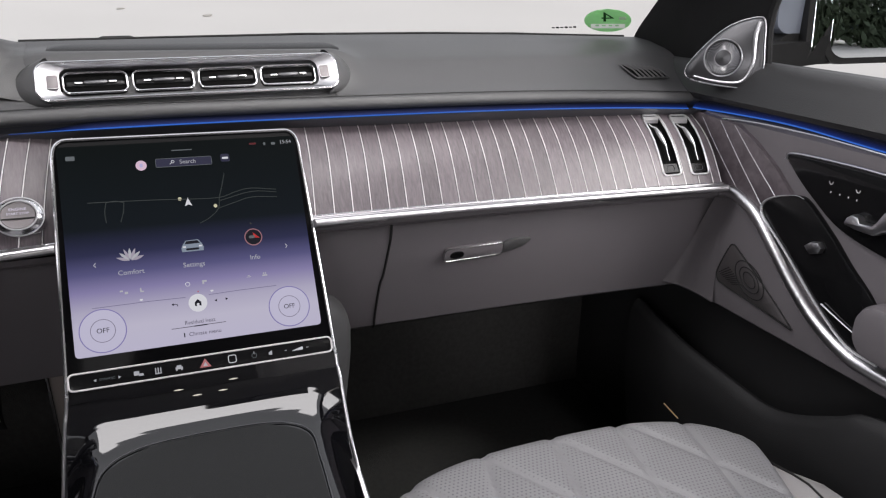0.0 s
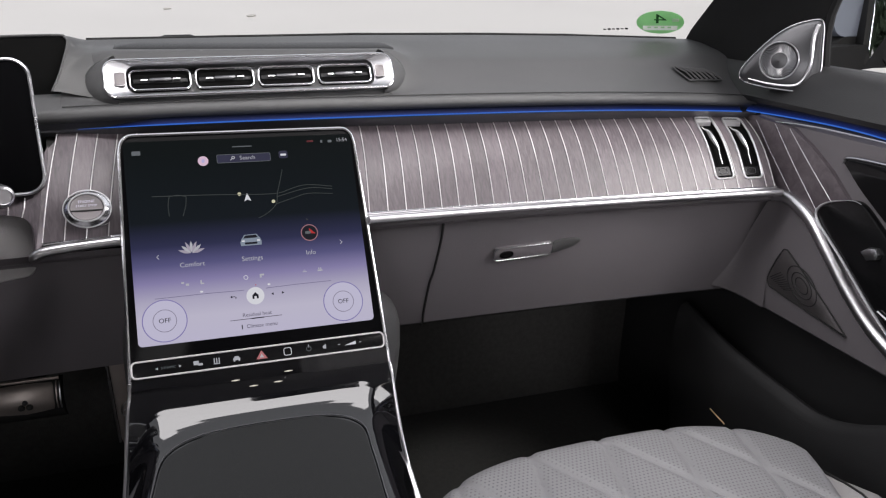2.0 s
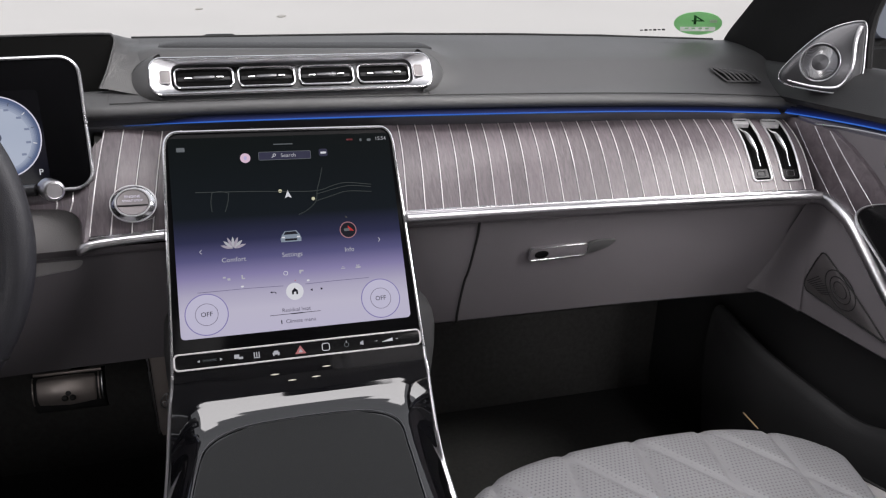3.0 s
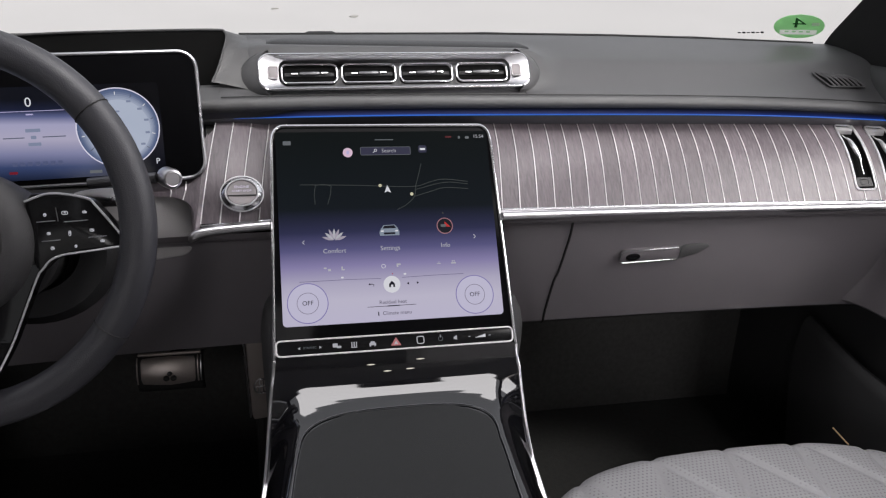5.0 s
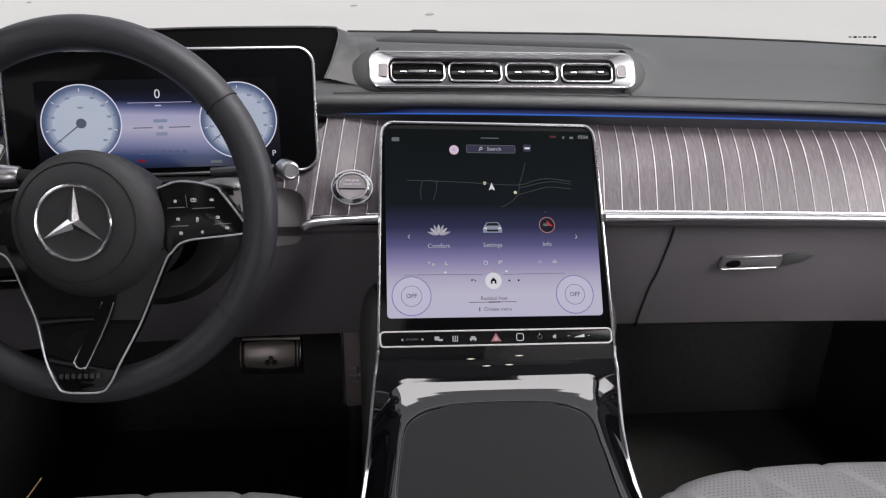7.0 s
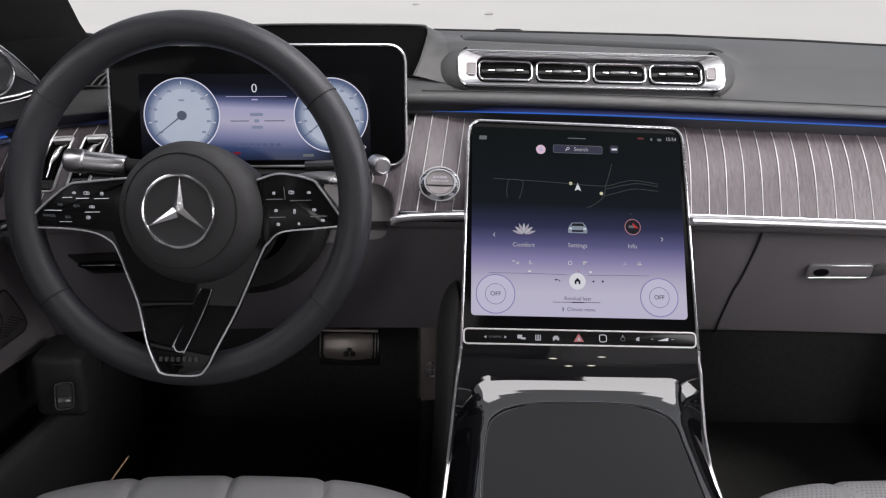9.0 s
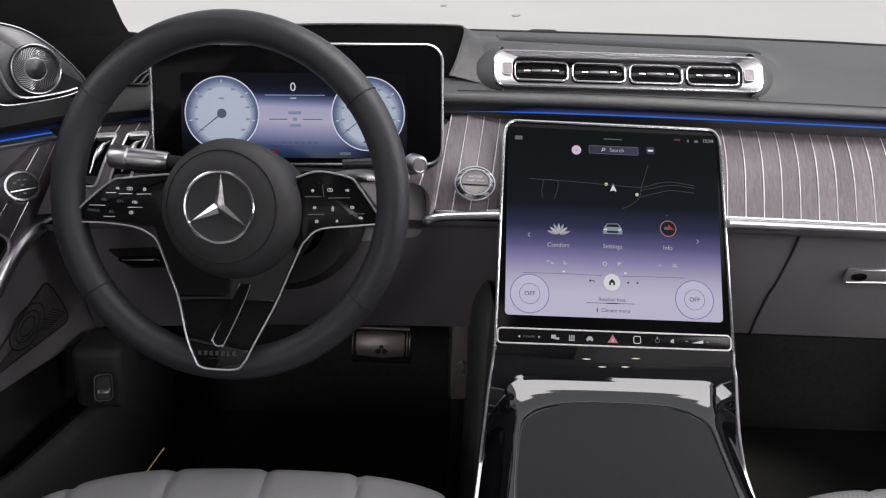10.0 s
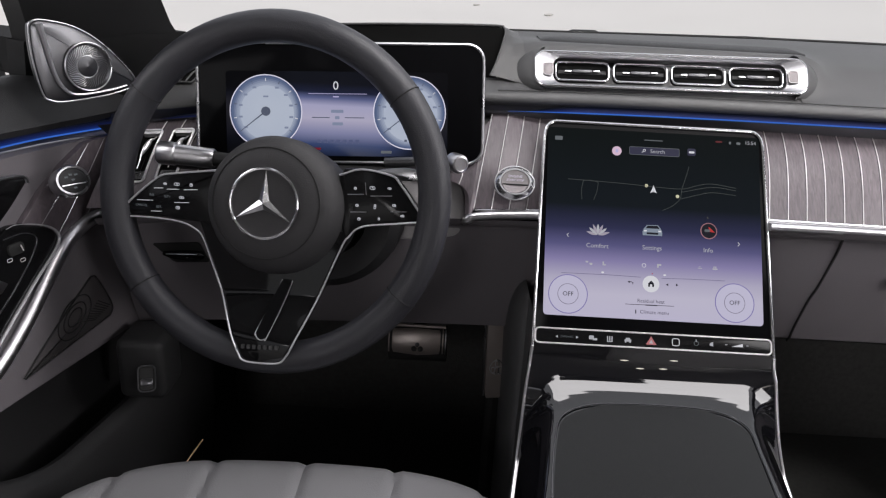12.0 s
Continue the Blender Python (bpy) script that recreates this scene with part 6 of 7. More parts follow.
for pts, nm in (([(-0.156, -0.0335), (-0.148, -0.020), (-0.1187, 0.0065), (-0.100, 0.0120), (-0.047, 0.0205), (-0.044, 0.016), (-0.052, -0.030), (-0.075, -0.0345), (-0.120, -0.0325)], "left"), ([(0.070, 0.026), (0.092, 0.0335), (0.122, 0.0300), (0.132, 0.022), (0.156, -0.0070), (0.152, -0.0125), (0.118, -0.0165), (0.094, -0.0235), (0.078, -0.0330)], "right")):
    pad = part("button_pad", plate(smooth2(pts, 3), -0.012, 0.0045, WF, 0.002), DEEP, wheel, "gloss black switch pad")
    edge = pts[:5] if nm == "left" else pts[:5]
    part("pad_trim", tube([WF @ Vector((v.x, v.y, 0.0048)) for v in spline([(a, b, 0) for a, b in edge], 5)], 0.0011, 6), TRIM, pad, "thin pale metal edge")
    if nm == "left":
        marks = [(-0.111, 0.0006, 0.006, 0.0030), (-0.0984, 0.0012, 0.010, 0.0050), (-0.083, 0.0018, 0.005, 0.0055), (-0.0925, -0.0118, 0.009, 0.0036), (-0.0958, -0.0224, 0.007, 0.0052)]
        lines = [((-0.1225, -0.0049), (-0.1125, -0.0039)), ((-0.1087, -0.0048), (-0.0954, -0.0036)), ((-0.0904, -0.0037), (-0.0757, -0.0023)), ((-0.1401, -0.0185), (-0.1229, -0.0175)), ((-0.0994, -0.0175), (-0.084, -0.0162)), ((-0.1244, -0.0286), (-0.1122, -0.0278))]
        for words, u, v in (("CANCEL", -0.1349, -0.0233), ("SET+", -0.1076, -0.0122), ("SET-", -0.1158, -0.0235), ("RES", -0.1243, -0.0118)):
            text_mesh(words, 0.0034, WF @ Matrix.Translation((u, v, 0.0052)), UI_GREY, "lettering", pad)
    else:
        marks = [(0.087, 0.0145, 0.004, 0.0045), (0.104, 0.0165, 0.009, 0.0055), (0.121, 0.0175, 0.006, 0.0030), (0.090, -0.0020, 0.005, 0.0040), (0.108, -0.0015, 0.003, 0.0080), (0.127, 0.0015, 0.006, 0.0040), (0.093, -0.0150, 0.005, 0.0050), (0.113, -0.0130, 0.003, 0.0040), (0.136, -0.0080, 0.006, 0.0030)]
        lines = [((0.080, 0.0080), (0.096, 0.0095)), ((0.103, 0.0085), (0.124, 0.0105)), ((0.084, -0.0090), (0.100, -0.0075)), ((0.124, -0.0050), (0.140, -0.0035)), ((0.106, -0.0190), (0.120, -0.0180)), ((0.0985, 0.0090), (0.0965, 0.0210))]
    for u, v, w, h in marks:
        part("switch_symbol", frame_ring(rrect(w * 0.55, h * 0.50, min(w, h) * 0.18, 2, u, v), 0.0047, 0.00035, WF, 4), UI_SOFT, pad, "pale printed symbol")
        part("switch_symbol", plate([(u - 0.0009, v), (u + 0.0003, v + 0.0016), (u + 0.0012, v - 0.0006)], 0.004, 0.0052, WF), UI_SOFT, pad, "pale printed symbol")
    for a, b in lines:
        part("switch_ridge", tube(on_wheel([a, b], 0.0050), 0.00045, 5), SATIN, pad, "raised metal ridge")
for s, pts in ((1, [(0.100, 0.034), (0.132, 0.039), (0.150, 0.033), (0.140, 0.027), (0.105, 0.026)]), (-1, [(-0.060, 0.036), (-0.110, 0.034), (-0.120, 0.026), (-0.075, 0.024)])):
    part("shift_paddle", plate(smooth2(pts, 4), -0.034, -0.028, WF, 0.001), SATIN, wheel, "satin metal shift paddle")

column = thing("steering_column", "black steering column shroud", "steering column", (-0.40, 0.03, 0.80))
part("shroud", disc_stack([(0.040, -0.150), (0.046, -0.11), (0.048, -0.06), (0.045, -0.046)], 36, WF @ Matrix.Translation((0.004, -0.030, 0)) @ Matrix.Diagonal((1.15, 1.0, 1, 1))), BLACK, column)
part("collar", loft([[Vector((-0.372 + r * 1.03 * math.cos(w), y, 0.778 + r * math.sin(w))) for w in steps(-1.15 * math.pi, 0.08 * math.pi, 24)] for y, r in ((0.075, 0.092), (0.052, 0.088), (0.042, 0.076), (0.048, 0.05))]), BLACK_PAD, column, "black leather collar")

ltail = thing("indicator_stalk", "satin metal indicator stalk", "stalk", (-0.50, 0.0, 0.86))
A0, A1 = Vector((-0.5338, 0.006, 0.8525)), Vector((-0.4300, 0.006, 0.8455))
part("arm", tube([A0.lerp(A1, t) for t in (0.52, 0.75, 1.0)], lambda t: 0.0080 - 0.001 * t, 12), BLACK, ltail, "black inner arm")
part("grip", tube([A0.lerp(A1, t) for t in (0.17, 0.20, 0.45, 0.54, 0.56)], lambda t: 0.0106 if t < 0.8 else 0.0095, 16), BRUSHED, ltail, "satin metal grip")
part("end_cap", tube([A0.lerp(A1, t) for t in (0.0, 0.02, 0.17, 0.185)], lambda t: 0.0122 if 0.1 < t < 0.9 else 0.0108, 16), BRUSHED, ltail, "bright end cap")
rtail = thing("gear_selector", "satin metal column gear selector", "stalk", (-0.24, 0.02, 0.85))
part("arm", tube([Vector((-0.300, 0.030, 0.848)), Vector((-0.262, 0.024, 0.853)), Vector((-0.236, 0.020, 0.855))], 0.0055, 12), SATIN_DARK, rtail)
KM = look((-0.2225, 0.018, 0.8550), (-0.40, 0.36, 0.83)) @ Matrix.Diagonal((0.85, 0.85, 1, 1))
part("knob", disc_stack([(0.0085, -0.012), (0.0118, -0.010), (0.0122, 0.004), (0.0108, 0.007), (0.0085, 0.0078), (0.0080, 0.0070), (0.001, 0.0070)], 32, KM), BRUSHED, rtail, "round satin metal knob")

# ---- small driver-side controls ----
release = thing("lever_recess", "black recessed release lever in the knee panel", "lever", tuple(sp(-0.50, 0.06, 0.02)))
RF = Matrix.Translation((-0.5470, 0.0890, 0.7085)) @ LOWER @ Matrix.Rotation(radians(3.0), 4, "Z") @ Matrix.Diagonal((1, 1.4, 1, 1))
part("well", plate([(-0.0326, 0.0090), (-0.031, 0.0105), (0.022, 0.0115), (0.025, 0.009), (0.0306, -0.008), (0.029, -0.0100), (-0.010, -0.0106), (-0.0150, -0.0085)], -0.006, 0.004, RF, 0.001), BLACK, release)
part("lever", plate(smooth2([(-0.022, 0.002), (0.024, 0.003), (0.022, -0.006), (-0.010, -0.005)], 4), 0.003, 0.008, RF, 0.002), GLOSS, release, "gloss black lever")
# the lever's highlight, added as a thin satin bar
part("highlight_edge", tube([RF @ Vector((u, 0.0015, 0.0082)) for u in steps(-0.018, 0.020, 5)], 0.0006, 5), SATIN, release)
cowl = thing("column_cheek", "pale grey rounded cheek beside the steering column", "trim panel", (-0.25, 0.09, 0.75))
CKF = Matrix(((1, 0, 0, 0), (0, 0.20, -0.98, 0.082), (0, 0.98, 0.20, 0.78), (0, 0, 0, 1)))
cheek_out = [(-0.300, 0.040), (-0.243, 0.0395), (-0.225, 0.0365), (-0.2155, 0.029), (-0.2105, 0.016), (-0.2100, -0.006), (-0.216, -0.024), (-0.235, -0.030), (-0.300, -0.030)]
part("shell", plate(smooth2(cheek_out, 4), -0.030, 0.004, CKF, 0.003), LIGHT, cowl)
lamp_knob = thing("light_switch", "round light switch on a satin metal ring", "switch", (2 * CARX - 0.70, 0.02, 0.80))
LM = upright_frame((-0.628, -0.002, 0.8165), (0.72, -0.58, 0.38)) @ Matrix.Diagonal((0.80, 0.70, 1, 1))
part("ring", disc_stack([(0.0235, -0.004), (0.0235, 0.010), (0.0215, 0.013), (0.0188, 0.013), (0.0186, 0.004)], 40, LM), SATIN, lamp_knob, "satin metal ring")
part("cap", disc_stack([(0.0186, 0.006), (0.0186, 0.0120), (0.016, 0.0128), (0.001, 0.0128)], 40, LM), POCKET, lamp_knob, "gloss black cap")
part("cap_line", tube([LM @ Vector((u, -0.006, 0.0132)) for u in (-0.016, 0.016)], 0.0008, 5), SATIN, lamp_knob)
for u, v in ((-0.008, 0.006), (-0.002, 0.009), (0.005, 0.008), (0.0, 0.001), (0.0, -0.011)):
    part("symbol", plate(rrect(0.004, 0.0024, 0.0006, 2, u, v), 0.0125, 0.0134, LM), UI_GREY, lamp_knob)
brake_sw = thing("parking_brake_switch", "small parking brake switch with a metal frame", "switch", (-0.575, 0.015, 0.55))
EM = look((-0.575, 0.016, 0.573), (-0.575 - 0.34, 0.016 + 0.76, 0.573 - 0.48)) @ Matrix.Rotation(radians(-4), 4, "Z")
part("frame", frame_ring(rrect(0.019, 0.030, 0.005, 4), 0.0, 0.0010, EM, 6), SATIN_DARK, brake_sw)
part("rocker", plate(rrect(0.017, 0.028, 0.004, 4), -0.02, -0.001, EM, 0.001), BLACK, brake_sw)
part("rocker_tip", plate(rrect(0.014, 0.008, 0.002, 3, 0, -0.004), -0.002, 0.002, EM, 0.001), SATIN_DARK, brake_sw)
part("mount", box(-0.62, -0.562, 0.035, 0.10, 0.53, 0.61, 0.01), POCKET, brake_sw)

for d in (0.0, -0.0075):
    part("ridge", tube([Vector((x, 0.1120 - 0.5 * d, 0.6500 - 0.02 * (x + 0.38) + d)) for x in steps(-0.46, -0.306, 10)], 0.0013, 6), TAUPE, release, "raised leather ridge")

# ---- pedals ----
PEDAL_STEEL = surface("brushed_pedal_steel", (0.34, 0.30, 0.28), 0.40, 0.65, var=0.15, scale=40)
brake = thing("brake_pedal", "brushed steel brake pedal with a dark emblem", "pedal", (-0.26, 0.14, 0.54))
PM = look((-0.2600, 0.140, 0.574), (-0.26, 0.60, 0.40))
bow = [(0.0215, -0.0040), (0.0195, 0.0010), (0.0150, 0.0040), (0.0080, 0.0052), (0.0000, 0.0050), (-0.0080, 0.0025), (-0.0150, -0.0030), (-0.0205, -0.0110), (-0.0230, -0.0200)]
bow = [(p.x, p.y) for p in spline([(v, w, 0) for v, w in bow], 3)]
part("pad", loft([[PM @ Vector((u, v, w - d)) for u, d in ((-0.0345, 0.004), (-0.0338, 0.001), (-0.032, 0.0), (0.0, -0.0006), (0.029, 0.0), (0.0305, 0.001), (0.031, 0.004))] for v, w in bow]), PEDAL_STEEL, brake, "bowed brushed dark steel pad")
part("rubber", loft([[PM @ Vector((u, v * 1.14, w - d)) for u, d in ((-0.0400, 0.010), (-0.0392, 0.0035), (-0.036, 0.0014), (0.0, 0.0018), (0.0365, 0.0014), (0.0392, 0.0035), (0.0400, 0.010))] for v, w in bow]), BLACK, brake, "black rubber rim")
part("top_roll", tube([PM @ Vector((u, 0.0232, 0.0005)) for u in (-0.037, -0.02, 0.0, 0.02, 0.037)], 0.0022, 10), PEDAL_STEEL, brake, "rounded upper roll")
for u in (-0.0378, 0.0338, 0.0375):
    part("rib", tube([PM @ Vector((u, v * 1.0, w + 0.0006)) for v, w in bow[3:18]], 0.0009, 6), SATIN if u > 0.035 else PEDAL_STEEL, brake, "bright upright rib")
for u, v, r in ((0.0, -0.0015, 0.0034), (-0.0042, -0.0072, 0.0040), (0.0042, -0.0072, 0.0040)):
    part("emblem", disc_stack([(r, 0.001), (r * 0.85, 0.0052), (r * 0.3, 0.0066)], 14, PM @ Matrix.Translation((u, v, 0.0016 + 0.1 * min(0.0, v)))), SATIN_DARK if v > -0.005 else BLACK, brake, "raised dark emblem boss")
part("arm", tube([PM @ Vector((0, 0.0, -0.008)), Vector((-0.26, 0.24, 0.56)), Vector((-0.26, 0.40, 0.66))], 0.010, 8), BLACK, brake)
gas = thing("accelerator_pedal", "tall brushed steel accelerator pedal", "pedal", (-0.15, 0.15, 0.27))
gp = []
for x, z in ((-0.168, 0.605), (-0.141, 0.608), (-0.1375, 0.500), (-0.1385, 0.492), (-0.162, 0.490), (-0.1645, 0.498)):
    gp.append((x, z))
GM = Matrix(((1, 0, 0, 0), (0, 0.0, -1, 0.150), (0, 1, 0, 0), (0, 0, 0, 1)))
part("plate", plate(gp, -0.012, 0.004, GM, 0.003), PEDAL_STEEL, gas, "brushed dark steel plate")
part("edge", tube([Vector((-0.170, 0.146, 0.606)), Vector((-0.1685, 0.146, 0.55)), Vector((-0.166, 0.146, 0.495))], 0.0014, 6), SATIN, gas, "bright edge")
part("stem", tube([Vector((-0.151, 0.168, 0.56)), Vector((-0.151, 0.175, 0.42)), Vector((-0.151, 0.165, 0.25))], 0.010, 8), BLACK, gas, "black pedal stem")
for k in range(3):
    for r in range(2 if k == 1 else 1):
        at = (-0.1505 + 0.0052 * (k - 1), 0.536 + (0.010 if k == 1 and r else 0.0))
        part("emblem_arch", frame_ring(rrect(0.0048, 0.0085, 0.0022, 4, at[0], at[1]), 0.0045, 0.0007, GM, 5), SATIN, gas, "small raised emblem arch")
part("emblem_rim", frame_ring([(-0.1505 + 0.0095 * math.sin(w) * (1.0 - 0.28 * math.cos(w)), 0.541 + 0.0112 * math.cos(w)) for w in steps(0, 2 * math.pi * 23 / 24, 23)], 0.0045, 0.0007, GM, 5), SATIN, gas, "small raised emblem rim")

# ---- seats ----


def seat(cx, quilted, label, left):
    t = thing("car_seat", label, "seat", (cx, -0.35, 0.25), group="front seats")
    nx, ny = 110, 110
    w, y0, y1 = 0.250, -0.052, -0.62
    bm = bmesh.new()
    grid, flags = [], []
    for j in range(ny + 1):
        row = []
        s = j / ny
        for i in range(nx + 1):
            k = -1 + 2 * i / nx
            # rounded front edge in plan
            front = y0 - 0.072 * abs(k) ** 4.5 - 0.012 * k * k
            y = front + (y1 - front) * s
            x = cx + w * k * (1.0 - 0.34 * ease(s / 0.55))
            d = (front - y)                                   # distance from the front edge
            side = (1 - abs(k)) * w
            z = 0.550 - 0.008 * k * k + 0.012 * min(1, d / 0.35) - 0.070 * (1 - min(1, d / 0.06)) ** 2.7
            z -= 0.050 * (1 - min(1, side / 0.020)) ** 3
            g = 0.0
            if quilted:
                u, v = (x - cx), y + 0.09
                # slanting channels that meet in long diamonds
                for q in (((u * 0.90 + v * 0.46) / 0.086), ((u * 0.96 - v * 0.26) / 0.086)):
                    f = abs(q - round(q)) * 0.086
                    g = max(g, math.exp(-(f / 0.0045) ** 2))
            else:
                f = abs(((x - cx) / 0.095) - round((x - cx) / 0.095)) * 0.095
                g = math.exp(-(f / 0.005) ** 2)
            z -= 0.0042 * g
            row.append(bm.verts.new((x, y, z)))
            flags.append(1.0 if (quilted and g < 0.28 and side > 0.022) else 0.0)
        grid.append(row)
    for a, b in zip(grid, grid[1:]):
        for i in range(nx):
            bm.faces.new((a[i], a[i + 1], b[i + 1], b[i]))
    c = part("cushion", bm, NAPPA, t, "light grey perforated leather cushion with diamond channels" if quilted else "light grey leather cushion with stitched channels")
    at = c.data.attributes.new("perforated", "FLOAT", "POINT")
    at.data.foreach_set("value", flags)
    piping = []
    for k, s in [(-0.975, q) for q in steps(0.5, 0.03, 14)] + [(q, 0.02) for q in steps(-0.965, 0.965, 40)] + [(0.975, q) for q in steps(0.03, 0.5, 14)]:
        front = y0 - 0.072 * abs(k) ** 4.5 - 0.012 * k * k
        y = front + (y1 - front) * s
        d, side = front - y, (1 - abs(k)) * w
        z = 0.550 - 0.008 * k * k + 0.012 * min(1, d / 0.35) - 0.070 * (1 - min(1, d / 0.06)) ** 2.7 - 0.050 * (1 - min(1, side / 0.020)) ** 3
        piping.append(Vector((cx + w * k * (1.0 - 0.34 * ease(s / 0.55)), y, z + 0.0006)))
    part("piping", tube(piping, 0.0019, 6), LIGHT, t, "grey leather piping")
    rim = [(cx + w * k * 0.96, y0 - 0.072 * abs(k) ** 4.5 - 0.012 * k * k + 0.004, 0.474 - 0.010 * k * k) for k in steps(-1, 1, 30)]
    part("front_roll", loft([[Vector(p), Vector((p[0], p[1] - 0.004, p[2] - 0.04)), Vector((p[0], p[1] - 0.03, p[2] - 0.12)), Vector((p[0], p[1] - 0.05, 0.27))] for p in rim]), TAUPE, t, "grey leather front roll")
    for s in (-1, 1):
        rows = []
        for y in steps(-0.150, -0.62, 18):
            inner = w * (1 - 0.34 * ease((-0.136 - y) / 0.484 / 0.55)) - 0.014
            outer = lerp(inner + 0.012, 0.285, ease((-0.146 - y) / 0.13))
            h = 0.508 + 0.026 * ease((-0.13 - y) / 0.14)
            rows.append([Vector((cx + s * lerp(inner, outer, f), y, h + d)) for f, d in ((0.0, -0.03), (0.08, -0.004), (0.35, 0.004), (0.70, -0.002), (0.93, -0.018), (1.0, -0.05))] + [Vector((cx + s * outer, y, 0.30))])
        part("bolster", loft(rows), LIGHT, t, "grey leather side bolster")
        part("bolster_seam", tube([r[2] + Vector((s * 0.004, 0, 0.0005)) for r in rows], 0.0014, 5), BLACK, t, "dark stitched seam")
    # unseen backrest, added to screen the console's gloss from the rear lamp
    if not left:
        rows = []
        for z, y, hw, th in ((0.48, -0.640, 0.215, 0.05), (0.56, -0.660, 0.235, 0.06), (0.80, -0.735, 0.240, 0.06), (1.00, -0.800, 0.225, 0.05), (1.10, -0.835, 0.190, 0.045), (1.13, -0.850, 0.120, 0.035)):
            rows.append([Vector((cx + a, y - th + b, z)) for a, b in rrect(2 * hw, 2 * th, 0.75 * th, 5)])
        part("backrest", loft(rows, True, True), LIGHT, t, "light grey leather backrest, out of view")
    part("base", box(cx - 0.20, cx + 0.20, -0.60, -0.16, 0.25, 0.44, 0.02), BLACK, t, "black seat base")
    return t


seat(0.374, True, "light grey quilted and perforated leather car seat", False)
seat(-0.366, False, "light grey leather car seat with stitched channels", True)
scuff = thing("sill_strip", "thin brass-coloured sill strip in the footwell", "sill strip", (0.62, 0.07, 0.42))
part("strip", tube([Vector((0.686, 0.0814, 0.4295)), Vector((0.686, 0.0461, 0.4235))], 0.0012, 6), surface("brass_trim", (0.90, 0.62, 0.36), 0.40, 0.3), scuff)
scuff = thing("sill_strip", "thin brass-coloured sill strip in the footwell", "sill strip", (-0.54, 0.02, 0.40))
part("strip", tube([Vector((-0.535, 0.075, 0.448)), Vector((-0.548, 0.028, 0.436))], 0.0010, 6), bpy.data.materials["brass_trim"], scuff)

# ---- windshield sticker ----
sticker = thing("windshield_sticker", "round green emission sticker seen from behind", "sticker", (0.64, 0.31, 0.97))
c0 = Vector((0.6517, 0.2885, 0.9978))
e1, e2 = Vector((0.0391, -0.0056, 0.0005)) / 0.0385, Vector((-0.0219, -0.0294, 0.01845)) / 0.0385
e3 = e1.cross(e2).normalized()
SM = Matrix(((e1.x, e2.x, e3.x, c0.x), (e1.y, e2.y, e3.y, c0.y), (e1.z, e2.z, e3.z, c0.z), (0, 0, 0, 1)))
GREEN = paper("sticker_green", (0.50, 0.80, 0.48))
DGREEN = paper("sticker_dark_green", (0.02, 0.10, 0.03))
WHITE = paper("paper_white", (0.93, 0.93, 0.91))
for v0, v1, hole in ((-0.0105, 0.0385, 0.0), (-0.0385, -0.0262, 0.0), (-0.0262, -0.0105, 0.0285)):
    for s in ((-1, 1) if hole else (0,)):
        rim_pts = [(math.sqrt(max(0.0, 0.0385 ** 2 - v * v)), v) for v in steps(v0, v1, 12)]
        if s:
            seg = [(s * a, v) for a, v in rim_pts] + [(s * hole, v1), (s * hole, v0)]
        else:
            seg = rim_pts + [(-a, v) for a, v in rim_pts[::-1]]
        part("film", plate(seg, -0.0003, 0.0003, SM), GREEN, sticker, "green film")
text_mesh("4", 0.044, SM @ Matrix.Translation((-0.001, 0.012, 0.0009)) @ Matrix.Diagonal((-1, 1, 1, 1)), DGREEN, "lettering", sticker)
part("field", plate(rrect(0.0568, 0.0154, 0.001, 2, 0.0, -0.01835), -0.0003, 0.0003, SM), WHITE, sticker, "white writing field")
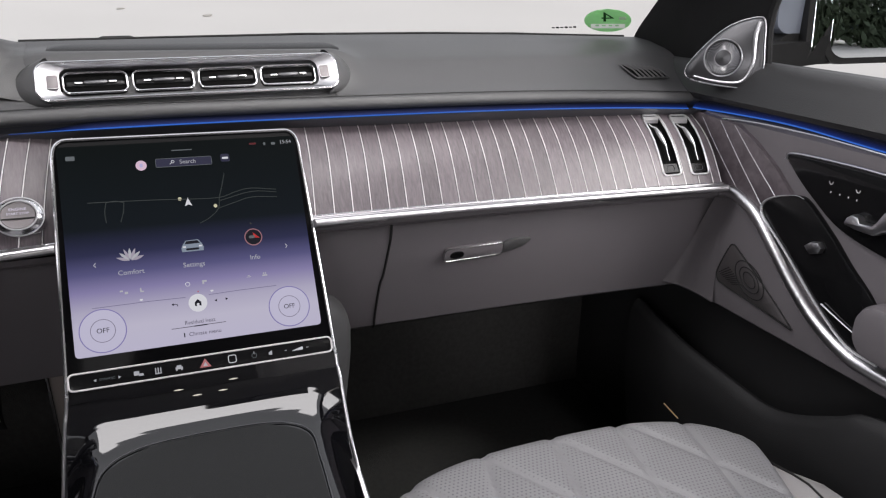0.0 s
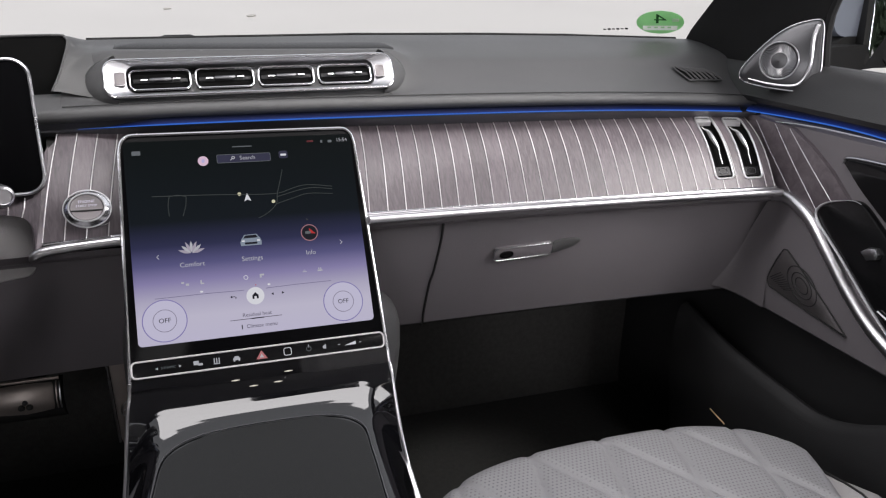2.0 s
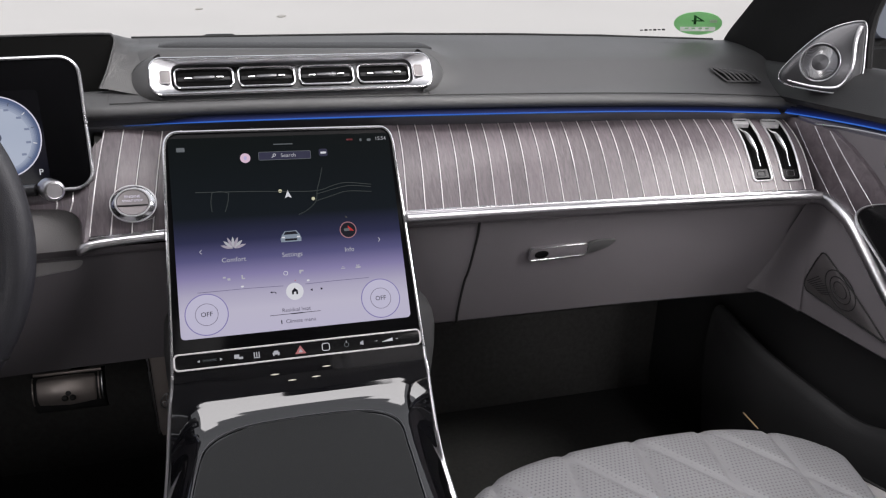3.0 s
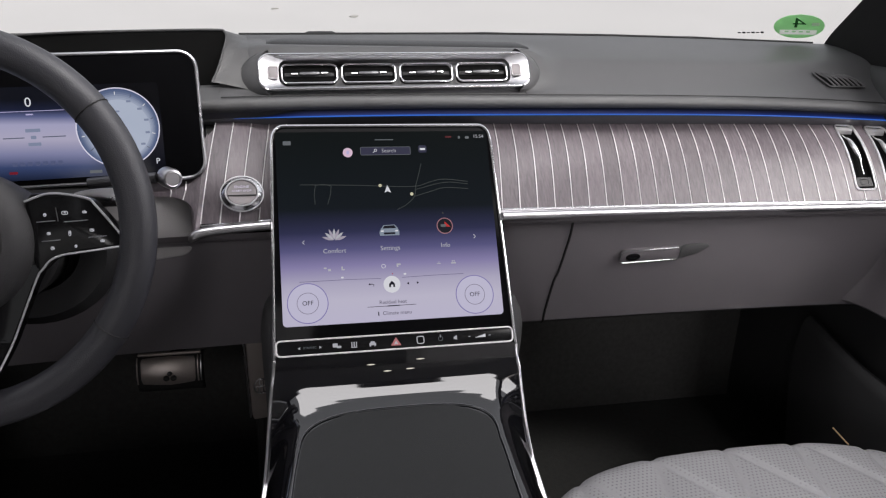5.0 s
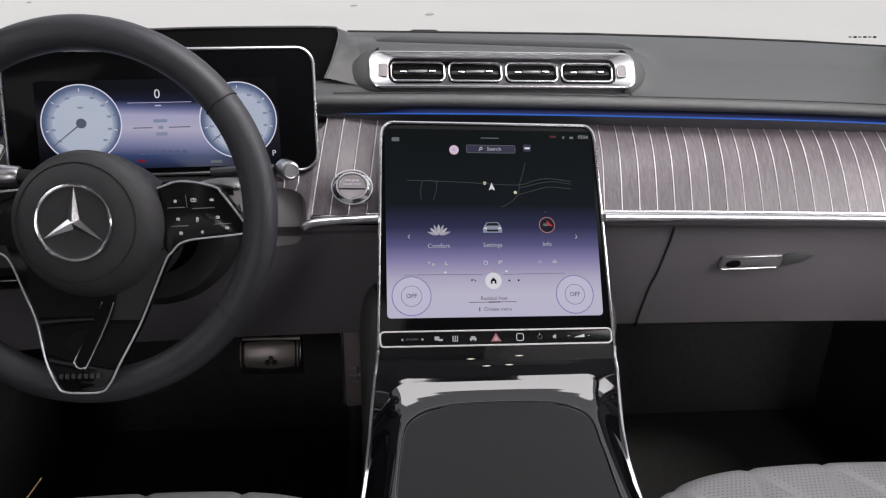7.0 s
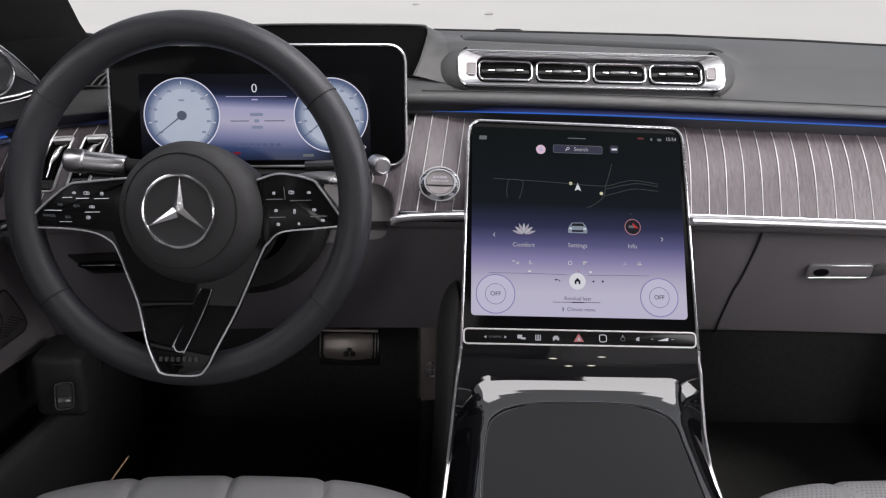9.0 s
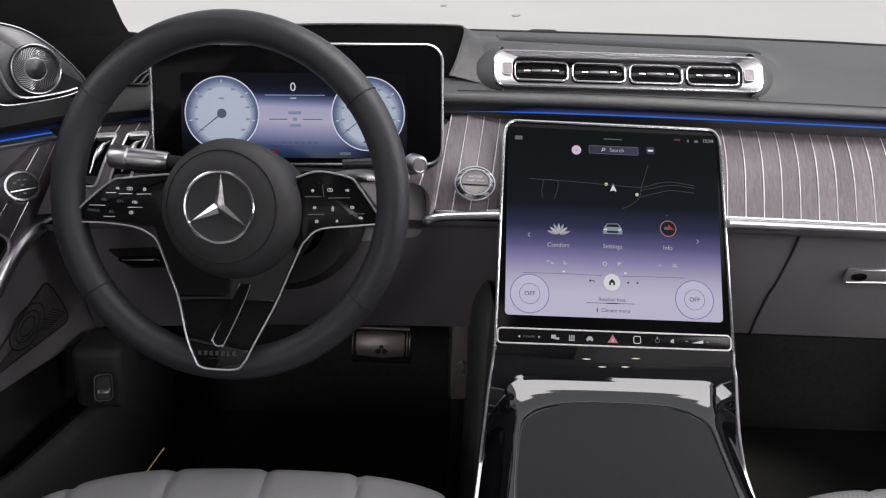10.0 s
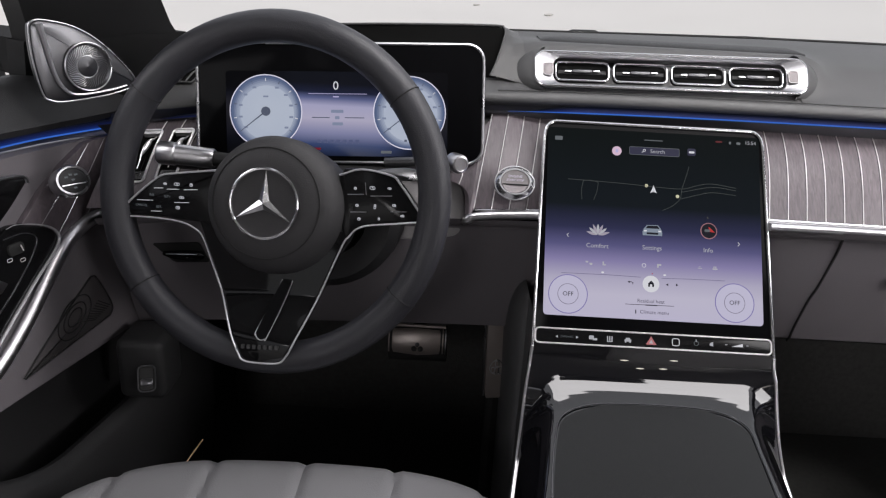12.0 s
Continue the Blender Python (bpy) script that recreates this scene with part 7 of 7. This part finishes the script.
part("seal", plate(rrect(0.012, 0.010, 0.002, 2, 0.024, 0.009), 0.0004, 0.0008, SM), WHITE, sticker)
for k in range(4):
    part("plate_bar", plate(rrect(0.006, 0.0042, 0.001, 2, -0.018 + 0.011 * k, -0.016), 0.0003, 0.0006, SM), bpy.data.materials["sticker_green"], sticker)
script = thing("windshield_script", "small dark script mark at the windshield's foot", "decal", (0.57, 0.32, 0.98))
for k in range(6):
    part("stroke", plate(rrect(0.005, 0.003 + 0.002 * (k % 2), 0.001, 2, -0.090 + 0.007 * k, -0.024 + 0.0005 * k), -0.0002, 0.0003, SM), BLACK, script)

# ---- outside ----
random.seed(4)
litter = bmesh.new()
for k in range(16):
    x, y = random.uniform(-7, 9), random.uniform(5, 26)
    a, r = random.uniform(0, 6.28), random.uniform(0.02, 0.06)
    pts = [(x + r * random.uniform(0.4, 1) * math.cos(a + w), y + r * random.uniform(0.4, 1) * 1.5 * math.sin(a + w)) for w in steps(0, 5.4, 6)]
    plate(pts, 0.004, 0.012, None, 0.0, litter)
lone("leaf_litter", litter, SPECK, "scattered dark leaves on the pale concrete", "leaves", kind="stuff")
LEAF = surface("hedge_leaf", (0.05, 0.07, 0.038), 0.7, var=0.5, scale=1.5)
hb = bmesh.new()
for k in range(26000):
    if k % 2:
        x, y = 15 + random.gauss(0, 0.7), random.uniform(-6, 34)
    else:
        x, y = random.uniform(-2, 24), -9 + random.gauss(0, 0.9)
    z = abs(random.gauss(0.0, 1.0)) * (1.1 if k % 2 else 3.0) + 0.1 + 0.4 * math.sin(0.9 * (x + y))
    r = random.uniform(0.20, 0.46)
    c = Vector((x, y, max(0.08, z)))
    d1 = Vector((random.gauss(0, 1), random.gauss(0, 1), random.gauss(0, 1))).normalized() * r
    d2 = d1.cross(Vector((random.gauss(0, 1), random.gauss(0, 1), random.gauss(0, 1)))).normalized() * r * 0.5
    vs = [hb.verts.new(c + q) for q in (d1, d2, -d1, -d2)]
    hb.faces.new(vs)
lone("hedge", hb, LEAF, "loose dark green hedge along the yard", "hedge", kind="stuff")
